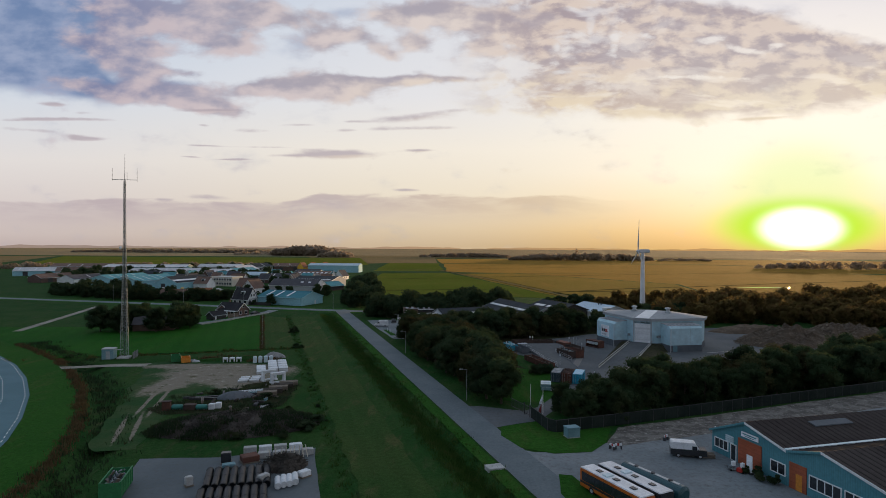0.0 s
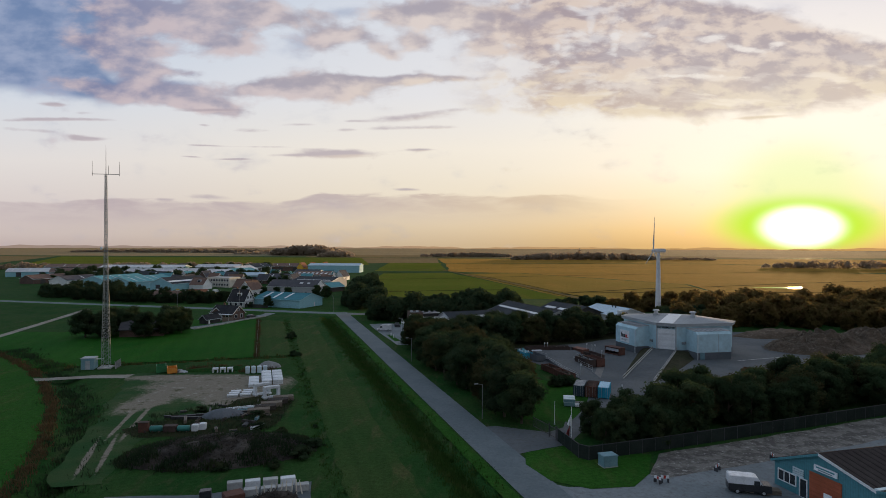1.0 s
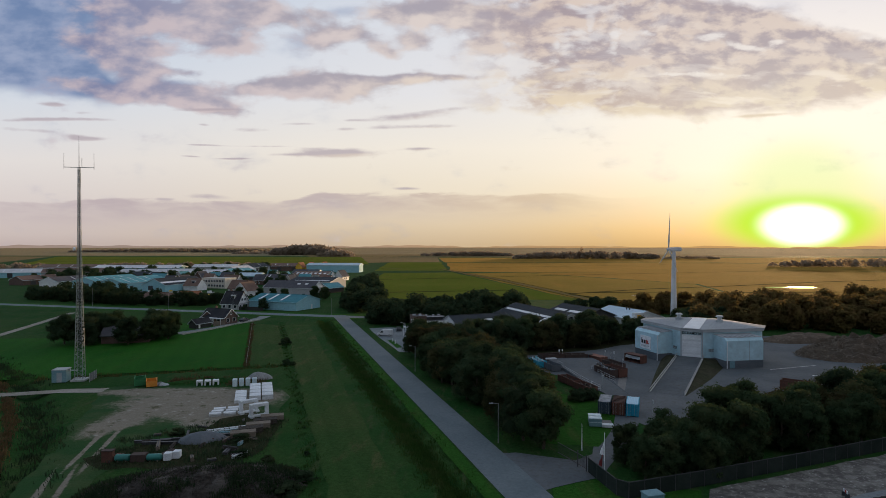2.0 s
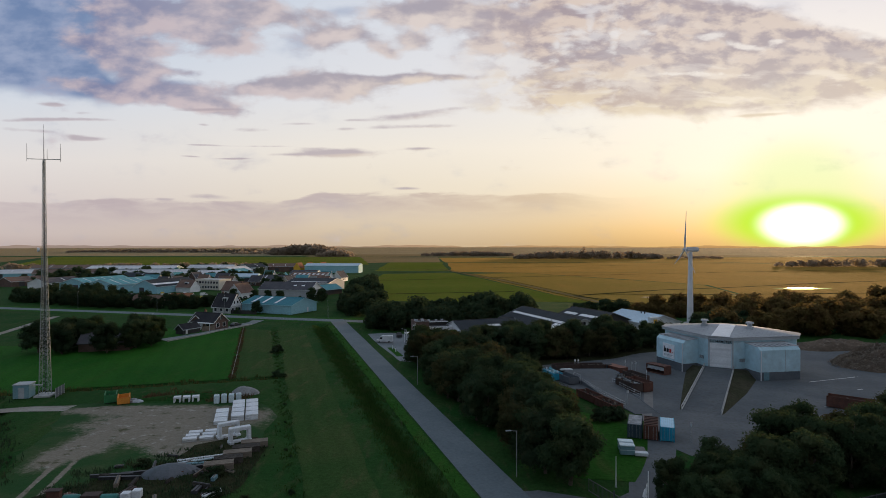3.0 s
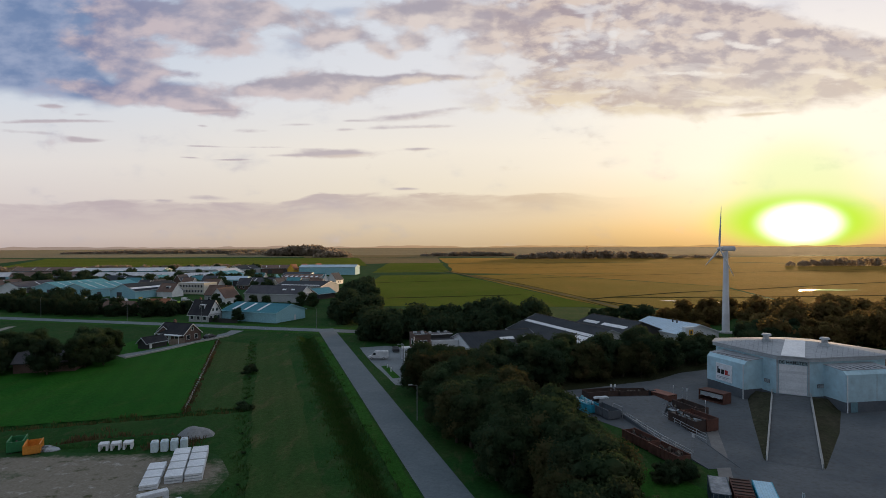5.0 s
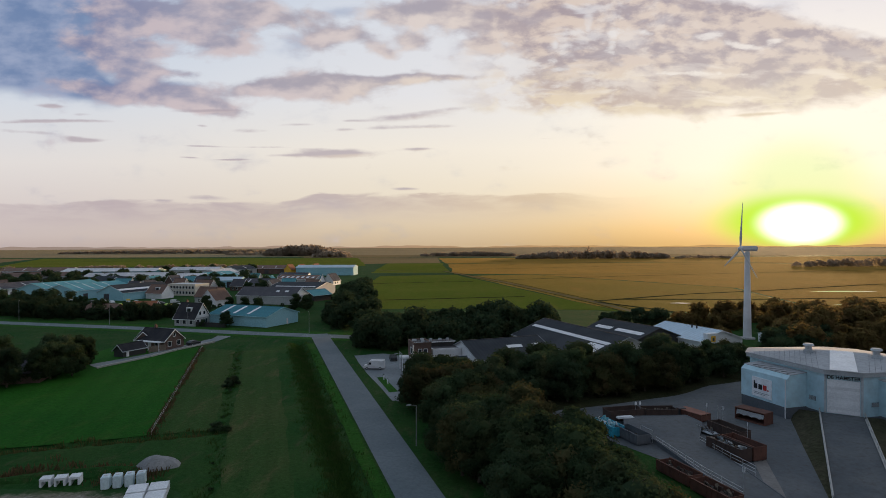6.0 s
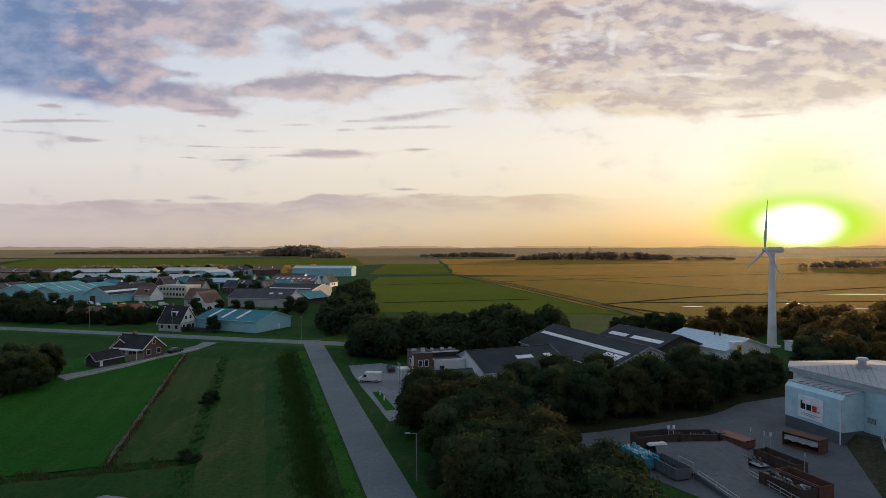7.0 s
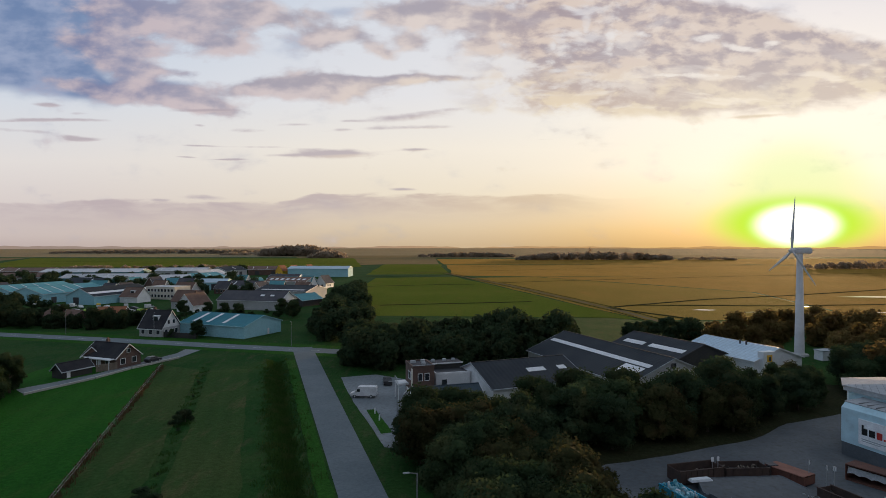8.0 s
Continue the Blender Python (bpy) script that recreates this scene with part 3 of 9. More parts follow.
M = {
    "verge": turf("verge_grass", (0.022, 0.087, 0.012), (0.031, 0.101, 0.015), (0.058, 0.093, 0.023)),
    "field": turf("field_grass", (0.015, 0.082, 0.010), (0.023, 0.099, 0.012), (0.035, 0.087, 0.015), rows=(16.8, 5.0), bump=0.35),
    "pasture": turf("pasture_grass", (0.031, 0.074, 0.019), (0.050, 0.080, 0.024), (0.096, 0.092, 0.038), rows=(16.8, 3.2)),
    "rough": turf("rough_grass", (0.018, 0.064, 0.015), (0.032, 0.074, 0.019), (0.062, 0.072, 0.031), coarse=0.06),
    # Serves real dark soil and the tree shade painted under the belts.
    "soil_shade": turf("dark_soil_shade", (0.026, 0.030, 0.014), (0.036, 0.038, 0.018), (0.050, 0.042, 0.024), coarse=0.12),
    # far_a and far_d: sunset glow is put into their golden colour.
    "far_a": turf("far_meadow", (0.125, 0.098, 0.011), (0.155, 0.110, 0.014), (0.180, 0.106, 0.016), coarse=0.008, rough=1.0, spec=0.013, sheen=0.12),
    "far_b": turf("far_dull_tan", (0.125, 0.105, 0.055), (0.150, 0.120, 0.062), (0.105, 0.102, 0.050), coarse=0.006, rough=1.0, spec=0.02, sheen=0.06),
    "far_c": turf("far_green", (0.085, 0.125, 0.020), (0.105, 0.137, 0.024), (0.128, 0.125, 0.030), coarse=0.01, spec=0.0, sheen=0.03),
    "far_d": turf("far_sunset_gold", (0.165, 0.094, 0.011), (0.200, 0.108, 0.014), (0.125, 0.090, 0.012), coarse=0.012, rough=1.0, spec=0.013, sheen=0.16),
    "road": surface("road_asphalt", (0.128, 0.158, 0.172), (0.158, 0.188, 0.200), 0.85, 0.12, 2.5, 0.25, space="World", dirt=0.35, spec=0.25),
    "bluish": surface("cycle_asphalt", (0.055, 0.140, 0.172), (0.075, 0.165, 0.198), 0.75, 0.1, 2.5, 0.2, space="World", dirt=0.15),
    "yard": surface("yard_asphalt", (0.080, 0.092, 0.102), (0.118, 0.126, 0.132), 0.85, 0.09, 1.8, 0.25, space="World", dirt=0.65, spec=0.25),
    "lot": surface("lot_paving", (0.145, 0.170, 0.184), (0.200, 0.224, 0.234), 0.75, 0.1, 2.0, 0.25, space="World", dirt=0.70),
    "pad": surface("pad_asphalt", (0.070, 0.090, 0.100), (0.095, 0.114, 0.124), 0.7, 0.12, 2.0, 0.25, space="World", dirt=0.45),
    "gravel": surface("gravel", (0.23, 0.205, 0.17), (0.32, 0.30, 0.265), 0.95, 0.12, 2.2, 0.7, space="World", c3=(0.10, 0.105, 0.05), dirt=0.35),
    "gravel_mix": gravel_mix("worn_gravel", [(-55, 141, 13, 8, 0), (-48, 146, 9, 5, 0), (-68, 149, 8, 2.5, 5), (-61, 128, 3.4, 8, -10), (-56.6, 115, 0.42, 9, 14), (-58.9, 115, 0.38, 9, 14), (-55.4, 99.5, 0.40, 8, 20.5), (-53.2, 100.2, 0.36, 8, 20.5), (-46, 131, 6, 6, 0)]),
    "soil": surface("bare_soil", (0.10, 0.09, 0.08), (0.20, 0.185, 0.165), 0.95, 0.45, 1.6, 0.9, space="World", c3=(0.44, 0.42, 0.39), dirt=0.4, depth=0.25, patch=(0.42, 0.60)),
    "sand": surface("grey_sand", (0.20, 0.205, 0.21), (0.27, 0.272, 0.27), 0.95, 0.4, 3.0, 0.6, c3=(0.15, 0.15, 0.14), depth=0.15),
    "drain": surface("drain_mud", (0.030, 0.034, 0.015), (0.042, 0.042, 0.018), 1.0, 0.05, 1.0, 0.2, spec=0.0, space="World"),
    "track": surface("earth_track", (0.15, 0.115, 0.06), (0.19, 0.15, 0.08), 1.0, 0.05, 1.0, 0.2, spec=0.0, space="World"),
    "scrub": turf("scrub_bank", (0.050, 0.052, 0.030), (0.066, 0.060, 0.040), (0.080, 0.072, 0.050), coarse=0.15),
    # Plain paled to carry distance haze in its base colour.
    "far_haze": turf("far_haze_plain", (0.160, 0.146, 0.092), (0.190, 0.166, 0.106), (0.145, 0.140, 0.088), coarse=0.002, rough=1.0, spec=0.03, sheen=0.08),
    "paint": surface("road_paint", (0.72, 0.72, 0.70), (0.6, 0.6, 0.58), 0.7, 0.6, 6.0, 0.1, space="World"),
    "kerb": surface("kerb_concrete", (0.42, 0.41, 0.39), (0.34, 0.33, 0.31), 0.85, 0.5, 6.0, 0.2),
    "concrete": surface("concrete", (0.36, 0.36, 0.35), (0.48, 0.48, 0.47), 0.85, 0.5, 4.0, 0.3, dirt=0.3),
    "pale": surface("pale_concrete", (0.62, 0.64, 0.66), (0.74, 0.76, 0.78), 0.8, 0.5, 4.0, 0.2, dirt=0.15),
    "water": surface("pond_water", (0.02, 0.025, 0.03), (0.025, 0.03, 0.03), 0.06, 0.05, 0.4, 0.0, spec=0.5, space="World"),
    "bark": surface("bark", (0.07, 0.055, 0.04), (0.10, 0.08, 0.06), 0.9, 1.0, 8.0, 0.8),
    "leaf": foliage("leaf_green", (0.032, 0.057, 0.028), (0.050, 0.078, 0.034), (0.062, 0.076, 0.034)),
    "leaf_dark": foliage("leaf_dark", (0.031, 0.054, 0.030), (0.048, 0.076, 0.036), (0.062, 0.074, 0.035)),
    "leaf_warm": foliage("leaf_russet", (0.046, 0.056, 0.024), (0.070, 0.070, 0.029), (0.092, 0.074, 0.034)),
    "reed": foliage("reed", (0.05, 0.07, 0.02), (0.10, 0.10, 0.035), (0.13, 0.10, 0.045)),
    "reed_dark": foliage("reed_dark", (0.030, 0.070, 0.016), (0.044, 0.088, 0.020), (0.060, 0.088, 0.026)),
    # Leaf colour paled far beyond real foliage to stand in for haze.
    "far_leaf_hazed": foliage("far_foliage_hazed", (0.340, 0.270, 0.200), (0.420, 0.330, 0.240), (0.380, 0.300, 0.215), glow=0.72),
    # Lit copy of the leaves: backlight and warm haze raised into the colour.
    "leaf_haze_lit": foliage("leaf_backlight_tint", (0.150, 0.118, 0.044), (0.205, 0.150, 0.058), (0.215, 0.138, 0.060), glow=0.70),
    "dry_reed": foliage("dry_reed", (0.085, 0.060, 0.030), (0.13, 0.085, 0.045), (0.15, 0.105, 0.055)),
    "twig": surface("brushwood", (0.040, 0.035, 0.030), (0.070, 0.058, 0.048), 0.95, 0.5, 3.0, 0.9, c3=(0.10, 0.085, 0.07), depth=0.2),
    "chips": surface("wood_chips", (0.078, 0.056, 0.038), (0.118, 0.084, 0.058), 0.95, 0.3, 2.0, 0.9, c3=(0.24, 0.19, 0.145), depth=0.3),
    "screen": surface("fence_screen", (0.020, 0.028, 0.024), (0.030, 0.038, 0.033), 0.9, 0.3, 4.0, 0.2, spec=0.05),
    "hallwall": surface("hall_wall_sheet", (0.45, 0.64, 0.71), (0.51, 0.69, 0.755), 0.65, 0.10, 0.5, 0.06, dirt=0.16, spec=0.25),
    "hallbase": surface("hall_plinth", (0.10, 0.115, 0.13), (0.125, 0.135, 0.15), 0.85, 0.3, 3.0, 0.2, dirt=0.2),
    "hallroof": surface("hall_roof_sheet", (0.34, 0.35, 0.36), (0.40, 0.41, 0.42), 0.9, 0.10, 2.0, 0.12, dirt=0.30, spec=0.05),
    "seam": plain("roof_seam", (0.26, 0.27, 0.28), 0.85, spec=0.15),
    "fascia": surface("grey_fascia", (0.38, 0.41, 0.43), (0.44, 0.47, 0.49), 0.85, 0.4, 4.0, 0.1, dirt=0.2, spec=0.15),
    "rooflight": surface("translucent_sheet", (0.78, 0.78, 0.78), (0.70, 0.70, 0.70), 0.4, 0.4, 3.0, 0.08, spec=0.12),
    "white": surface("white_paint", (0.78, 0.79, 0.80), (0.70, 0.71, 0.72), 0.5, 0.4, 5.0, 0.08),
    "offwhite": surface("cream_render", (0.62, 0.57, 0.48), (0.68, 0.63, 0.55), 0.8, 0.3, 4.0, 0.15),
    "darkroof": surface("dark_corrugated", (0.075, 0.075, 0.082), (0.105, 0.10, 0.105), 0.8, 0.10, 2.0, 0.35, ribs=("X", 0.6), dirt=0.2, spec=0.12),
    "darkroof_x": surface("dark_sheet_roof", (0.030, 0.037, 0.045), (0.046, 0.052, 0.058), 0.75, 0.10, 2.0, 0.3, ribs=("X", 0.9), dirt=0.2, spec=0.10),
    "darkroof_y": surface("dark_cement_sheet", (0.050, 0.040, 0.038), (0.070, 0.058, 0.054), 0.9, 0.10, 2.0, 0.3, ribs=("Y", 1.0), dirt=0.3, spec=0.06),
    "slateroof": surface("slate_blue_sheet", (0.040, 0.062, 0.080), (0.055, 0.078, 0.096), 0.75, 0.10, 2.0, 0.3, ribs=("X", 0.5), dirt=0.2, spec=0.12),
    "slatetile": surface("black_tiles", (0.030, 0.031, 0.036), (0.046, 0.045, 0.048), 0.85, 0.25, 3.0, 0.35, ribs=("X", 0.3), spec=0.08),
    "tileroof": surface("dark_tiles", (0.075, 0.075, 0.086), (0.10, 0.096, 0.103), 0.8, 0.25, 3.0, 0.35, ribs=("X", 0.3), spec=0.12),
    "brownroof": surface("brown_tiles", (0.16, 0.105, 0.085), (0.21, 0.135, 0.105), 0.8, 0.25, 3.0, 0.35, ribs=("X", 0.3), spec=0.12),
    "redroof": surface("orange_tiles", (0.28, 0.11, 0.06), (0.34, 0.15, 0.08), 0.8, 0.25, 3.0, 0.35, ribs=("X", 0.3), spec=0.12),
    "tealwall": surface("teal_sheet_wall", (0.075, 0.245, 0.285), (0.10, 0.28, 0.32), 0.6, 0.1, 2.5, 0.2, ribs=("XY", 0.3), dirt=0.12, spec=0.2),
    "paleteal": surface("pale_teal_wall", (0.30, 0.57, 0.66), (0.35, 0.62, 0.70), 0.7, 0.1, 2.5, 0.15, ribs=("XY", 0.4), dirt=0.1, spec=0.15),
    "deepteal": surface("deep_teal_roof", (0.050, 0.185, 0.225), (0.068, 0.215, 0.255), 0.8, 0.1, 2.0, 0.3, ribs=("X", 0.6), dirt=0.2, spec=0.06),
    "tealroof": surface("teal_sheet_roof", (0.095, 0.285, 0.325), (0.13, 0.33, 0.37), 0.75, 0.1, 2.0, 0.3, ribs=("X", 0.6), dirt=0.15, spec=0.08),
    "paleroof": surface("pale_sheet_roof", (0.54, 0.54, 0.55), (0.66, 0.65, 0.65), 0.75, 0.06, 1.5, 0.25, ribs=("X", 1.2), dirt=0.35, spec=0.12),
    "blueroof": surface("light_blue_roof", (0.44, 0.57, 0.66), (0.50, 0.62, 0.70), 0.5, 0.06, 1.5, 0.2, ribs=("X", 1.2), dirt=0.1, spec=0.12),
    "greywall": surface("grey_wall", (0.42, 0.43, 0.44), (0.48, 0.49, 0.50), 0.8, 0.2, 3.0, 0.15, dirt=0.15),
    "yellow": surface("yellow_facade", (0.85, 0.50, 0.06), (0.78, 0.44, 0.05), 0.7, 0.3, 3.0, 0.1),
    "brick": surface("dark_brick", (0.118, 0.076, 0.062), (0.155, 0.098, 0.080), 0.85, 0.4, 6.0, 0.4, ribs=("Z", 0.065), dirt=0.25),
    "blackwood": surface("black_timber", (0.03, 0.03, 0.032), (0.045, 0.043, 0.04), 0.8, 0.4, 5.0, 0.3, ribs=("XY", 0.2)),
    "wood": surface("grey_timber", (0.16, 0.13, 0.10), (0.22, 0.18, 0.14), 0.85, 0.6, 6.0, 0.4),
    "orange": surface("orange_door", (0.34, 0.085, 0.035), (0.40, 0.10, 0.045), 0.6, 0.4, 4.0, 0.25, ribs=("Z", 0.5)),
    "glass": surface("window_glass", (0.02, 0.025, 0.03), (0.03, 0.035, 0.04), 0.14, 0.4, 2.0, 0.01, spec=0.8),
    "rust": surface("rusty_steel", (0.105, 0.046, 0.033), (0.15, 0.062, 0.042), 0.85, 0.7, 5.0, 0.3, c3=(0.06, 0.034, 0.03), dirt=0.35),
    "darkrust": surface("dark_rust", (0.055, 0.037, 0.032), (0.08, 0.05, 0.04), 0.85, 0.7, 5.0, 0.3, dirt=0.4),
    "bluebox": surface("blue_container", (0.02, 0.31, 0.46), (0.03, 0.36, 0.52), 0.55, 0.4, 4.0, 0.4, ribs=("XY", 0.28), dirt=0.15),
    "bluetop": surface("blue_container_roof", (0.30, 0.55, 0.70), (0.36, 0.60, 0.74), 0.5, 0.4, 3.0, 0.2, ribs=("Y", 0.28)),
    "navybox": surface("navy_container", (0.035, 0.06, 0.085), (0.05, 0.08, 0.10), 0.6, 0.4, 4.0, 0.4, ribs=("XY", 0.28), dirt=0.2),
    "navytop": surface("peeling_container_roof", (0.16, 0.18, 0.20), (0.30, 0.32, 0.34), 0.7, 1.2, 4.0, 0.2, c3=(0.16, 0.09, 0.06)),
    "cabinet": surface("blue_grey_cabinet", (0.15, 0.28, 0.32), (0.19, 0.32, 0.36), 0.6, 0.5, 4.0, 0.15, dirt=0.1),
    "paletop": surface("pale_lid", (0.55, 0.66, 0.70), (0.62, 0.72, 0.75), 0.5, 0.5, 4.0, 0.1),
    "green": surface("green_skip_paint", (0.025, 0.17, 0.06), (0.035, 0.21, 0.075), 0.6, 0.5, 4.0, 0.2, dirt=0.25),
    "amber": surface("orange_skip_paint", (0.62, 0.23, 0.03), (0.70, 0.28, 0.04), 0.6, 0.5, 4.0, 0.2, dirt=0.2),
    "teal_tank": plain("teal_plastic", (0.03, 0.20, 0.17), 0.5),
    "black": plain("black_plastic", (0.009, 0.012, 0.016), 0.45, spec=0.2),
    "dark": plain("dark_steel", (0.05, 0.05, 0.055), 0.6),
    "steel": surface("galvanised_steel", (0.42, 0.44, 0.46), (0.50, 0.52, 0.53), 0.5, 0.6, 5.0, 0.1, metal=0.5),
    "mast": surface("mast_steel", (0.22, 0.25, 0.25), (0.30, 0.33, 0.33), 0.6, 0.4, 4.0, 0.1, metal=0.2),
    "turbine": surface("turbine_white", (0.72, 0.71, 0.72), (0.66, 0.65, 0.67), 0.6, 0.1, 0.25, 0.03, dirt=0.03),
    "blade": surface("blade_grey", (0.50, 0.49, 0.49), (0.58, 0.57, 0.57), 0.5, 0.2, 2.0, 0.05),
    "bus_orange": plain("bus_orange", (0.62, 0.16, 0.02), 0.35),
    "car_white": plain("vehicle_white", (0.75, 0.76, 0.78), 0.3),
    "car_dark": plain("vehicle_dark", (0.03, 0.032, 0.036), 0.3),
    "car_teal": plain("vehicle_teal", (0.02, 0.085, 0.10), 0.3),
    "car_lime": plain("vehicle_lime", (0.35, 0.55, 0.05), 0.4),
    "car_yellow": plain("vehicle_yellow", (0.75, 0.52, 0.04), 0.4),
    "car_red": plain("vehicle_red", (0.45, 0.03, 0.02), 0.4),
    "tyre": plain("tyre_rubber", (0.02, 0.02, 0.02), 0.85),
    "sign_white": plain("sign_white", (0.90, 0.91, 0.93), 0.6),
    "sign_black": plain("sign_black", (0.012, 0.012, 0.014), 0.5),
    "sign_red": plain("sign_red", (0.62, 0.05, 0.04), 0.5),
    "banner": plain("banner_cloth", (0.30, 0.05, 0.05), 0.8),
    "redlid": surface("red_brown_lid", (0.20, 0.085, 0.06), (0.25, 0.11, 0.075), 0.8, 0.7, 5.0, 0.2, dirt=0.25),
    "debris_cyan": surface("cyan_film", (0.10, 0.36, 0.42), (0.45, 0.66, 0.72), 0.6, 1.4, 4.0, 0.4),
    "kerb_dark": surface("worn_concrete", (0.17, 0.16, 0.15), (0.21, 0.20, 0.19), 0.9, 0.3, 3.0, 0.2, dirt=0.3),
    "lamp_grey": surface("lamp_grey", (0.22, 0.23, 0.235), (0.27, 0.28, 0.285), 0.6, 0.6, 5.0, 0.1),
    "debris": surface("scrap_debris", (0.10, 0.11, 0.115), (0.40, 0.43, 0.45), 0.8, 1.2, 4.0, 0.4, c3=(0.08, 0.24, 0.28)),
    "ridge": haze_backdrop("far_ridge_haze_glow"),
}

# ---------------------------------------------------------------- building helpers
def part(name, bm, material, parent=None, label="", smooth=False):
    """Links a bmesh as one mesh object under a thing or a part."""
    me = bpy.data.meshes.new(name)
    bm.normal_update()
    bm.to_mesh(me)
    bm.free()
    return mesh_part(name, me, material, parent, label, smooth)


def mesh_part(name, me, material, parent=None, label="", smooth=False):
    if not me.materials:
        me.materials.append(M[material])
    if smooth:
        me.polygons.foreach_set("use_smooth", [True] * len(me.polygons))
    ob = new(name, me)
    ob.parent = parent
    return tagged(ob, label)


def thing(name, at, label, category, group=""):
    """An Empty that carries the parts of one thing."""
    ob = new(name)
    ob.empty_display_size = 0.2
    ob.matrix_world = at
    return tagged(ob, label, category, group)


def box(x0, x1, y0, y1, z0, z1, bm=None, bevel=0.0, turn=None):
    own = bmesh.new()
    v = [own.verts.new((x, y, z)) for z in (z0, z1) for x, y in ((x0, y0), (x1, y0), (x1, y1), (x0, y1))]
    for f in ((3, 2, 1, 0), (4, 5, 6, 7), (0, 1, 5, 4), (1, 2, 6, 5), (2, 3, 7, 6), (3, 0, 4, 7)):
        own.faces.new([v[i] for i in f])
    if bevel:
        bmesh.ops.bevel(own, geom=own.edges[:], offset=bevel, segments=2, affect="EDGES")
    if turn is not None:
        own.transform(turn)
    return merge(bm, own)


def merge(bm, own):
    if bm is None:
        return own
    me = bpy.data.meshes.new("tmp")
    own.to_mesh(me)
    own.free()
    bm.from_mesh(me)
    bpy.data.meshes.remove(me)
    return bm


def prism(points, z0, z1, bm=None):
    """Upright prism over a plan polygon, counter-clockwise."""
    bm = bm or bmesh.new()
    lo = [bm.verts.new((x, y, z0)) for x, y in points]
    hi = [bm.verts.new((x, y, z1)) for x, y in points]
    bm.faces.new(hi)
    bm.faces.new(lo[::-1])
    for i in range(len(points)):
        j = (i + 1) % len(points)
        bm.faces.new((lo[i], lo[j], hi[j], hi[i]))
    return bm


def tube(a, b, r0, r1=None, sides=8, bm=None, caps=True):
    """Tapered round bar from a to b."""
    bm = bm or bmesh.new()
    r1 = r0 if r1 is None else r1
    a, b = Vector(a), Vector(b)
    q = (b - a).to_track_quat("Z", "Y").to_matrix()
    rings = []
    for c, r in ((a, r0), (b, r1)):
        rings.append([bm.verts.new(c + q @ Vector((r * math.cos(2 * math.pi * i / sides), r * math.sin(2 * math.pi * i / sides), 0))) for i in range(sides)])
    for i in range(sides):
        j = (i + 1) % sides
        bm.faces.new((rings[0][i], rings[0][j], rings[1][j], rings[1][i]))
    if caps:
        bm.faces.new(rings[0][::-1])
        bm.faces.new(rings[1])
    return bm


def extrude_profile(profile, x0, x1, bm=None):
    """A (y, z) outline pulled along x."""
    bm = bm or bmesh.new()
    a = [bm.verts.new((x0, y, z)) for y, z in profile]
    b = [bm.verts.new((x1, y, z)) for y, z in profile]
    bm.faces.new(a[::-1])
    bm.faces.new(b)
    for i in range(len(profile)):
        j = (i + 1) % len(profile)
        bm.faces.new((a[i], a[j], b[j], b[i]))
    bmesh.ops.recalc_face_normals(bm, faces=bm.faces[:])
    return bm


# ---------------------------------------------------------------- plan of the place
ALONG = Vector((-0.289, 0.957))      # direction of the lane
ACROSS = Vector((0.957, 0.289))      # to its right
LANE0 = Vector((-13.5, 145.0))       # on the lane's left edge
LANE_TURN = 16.8                     # degrees


def plan(u, w):
    """Plan point u metres along the lane and w metres left of its left edge."""
    p = LANE0 + ALONG * u - ACROSS * w
    return p.x, p.y


def lane_coords(x, y):
    d = Vector((x, y)) - LANE0
    return d.dot(ALONG), -d.dot(ACROSS)


CURVE = [(-154.1, 186.5), (-135.1, 173), (-118.6, 158.9), (-108.4, 149.5), (-95.6, 135), (-84.7, 120.3), (-75.3, 105), (-69.1, 93), (-65.4, 83.5), (-61.6, 69.5), (-59.1, 51.5)]


def near_curve(x, y):
    """Distance to the right of the bend's outer edge."""
    best = 1e9
    for (ax, ay), (bx, by) in zip(CURVE, CURVE[1:]):
        d = Vector((bx - ax, by - ay))
        t = max(0.0, min(1.0, ((x - ax) * d.x + (y - ay) * d.y) / d.length_squared))
        q = Vector((x - ax - d.x * t, y - ay - d.y * t))
        if q.length < abs(best):
            side = d.y * (x - ax) - d.x * (y - ay)
            best = math.copysign(q.length, -side)
    return best


def dip(s, half, depth):
    """Cross-section of a ditch."""
    s = abs(s) / half
    return 0.0 if s >= 1 else -depth * (1 - s * s) ** 1.2


def ground_z(x, y):
    if not (-175 < x < 130 and 40 < y < 300):
        return 0.0
    u, w = lane_coords(x, y)
    z = 0.0
    if -110 < u < 125:
        z += dip(w - 4.3, 2.3, 1.1)                       # ditch beside the lane
    if -95 < u < 122:
        z += dip(w - 21.0, 0.9, 0.45)                     # drain with bushes
    if 20.5 < w < 170:
        z += dip(u - 38.0, 1.2, 0.6)                      # drain in front of the field
    if y < 160:
        z += dip(near_curve(x, y) - 12.5, 3.2, 1.3)       # wide ditch beside the bend
    z += 0.10 * noise.noise((x * 0.13, y * 0.13, 0.0)) if z else 0.0
    return z


def axis(stops):
    out = []
    for (a, b, n) in stops:
        out += [a + (b - a) * i / n for i in range(n)]
    return out + [stops[-1][1]]


def grid_mesh(name, xs, ys, zf):
    nx = len(xs)
    verts = [(x, y, zf(x, y)) for y in ys for x in xs]
    faces = [(j * nx + i, j * nx + i + 1, (j + 1) * nx + i + 1, (j + 1) * nx + i) for j in range(len(ys) - 1) for i in range(nx - 1)]
    me = bpy.data.meshes.new(name)
    me.from_pydata(verts, [], faces)
    return me


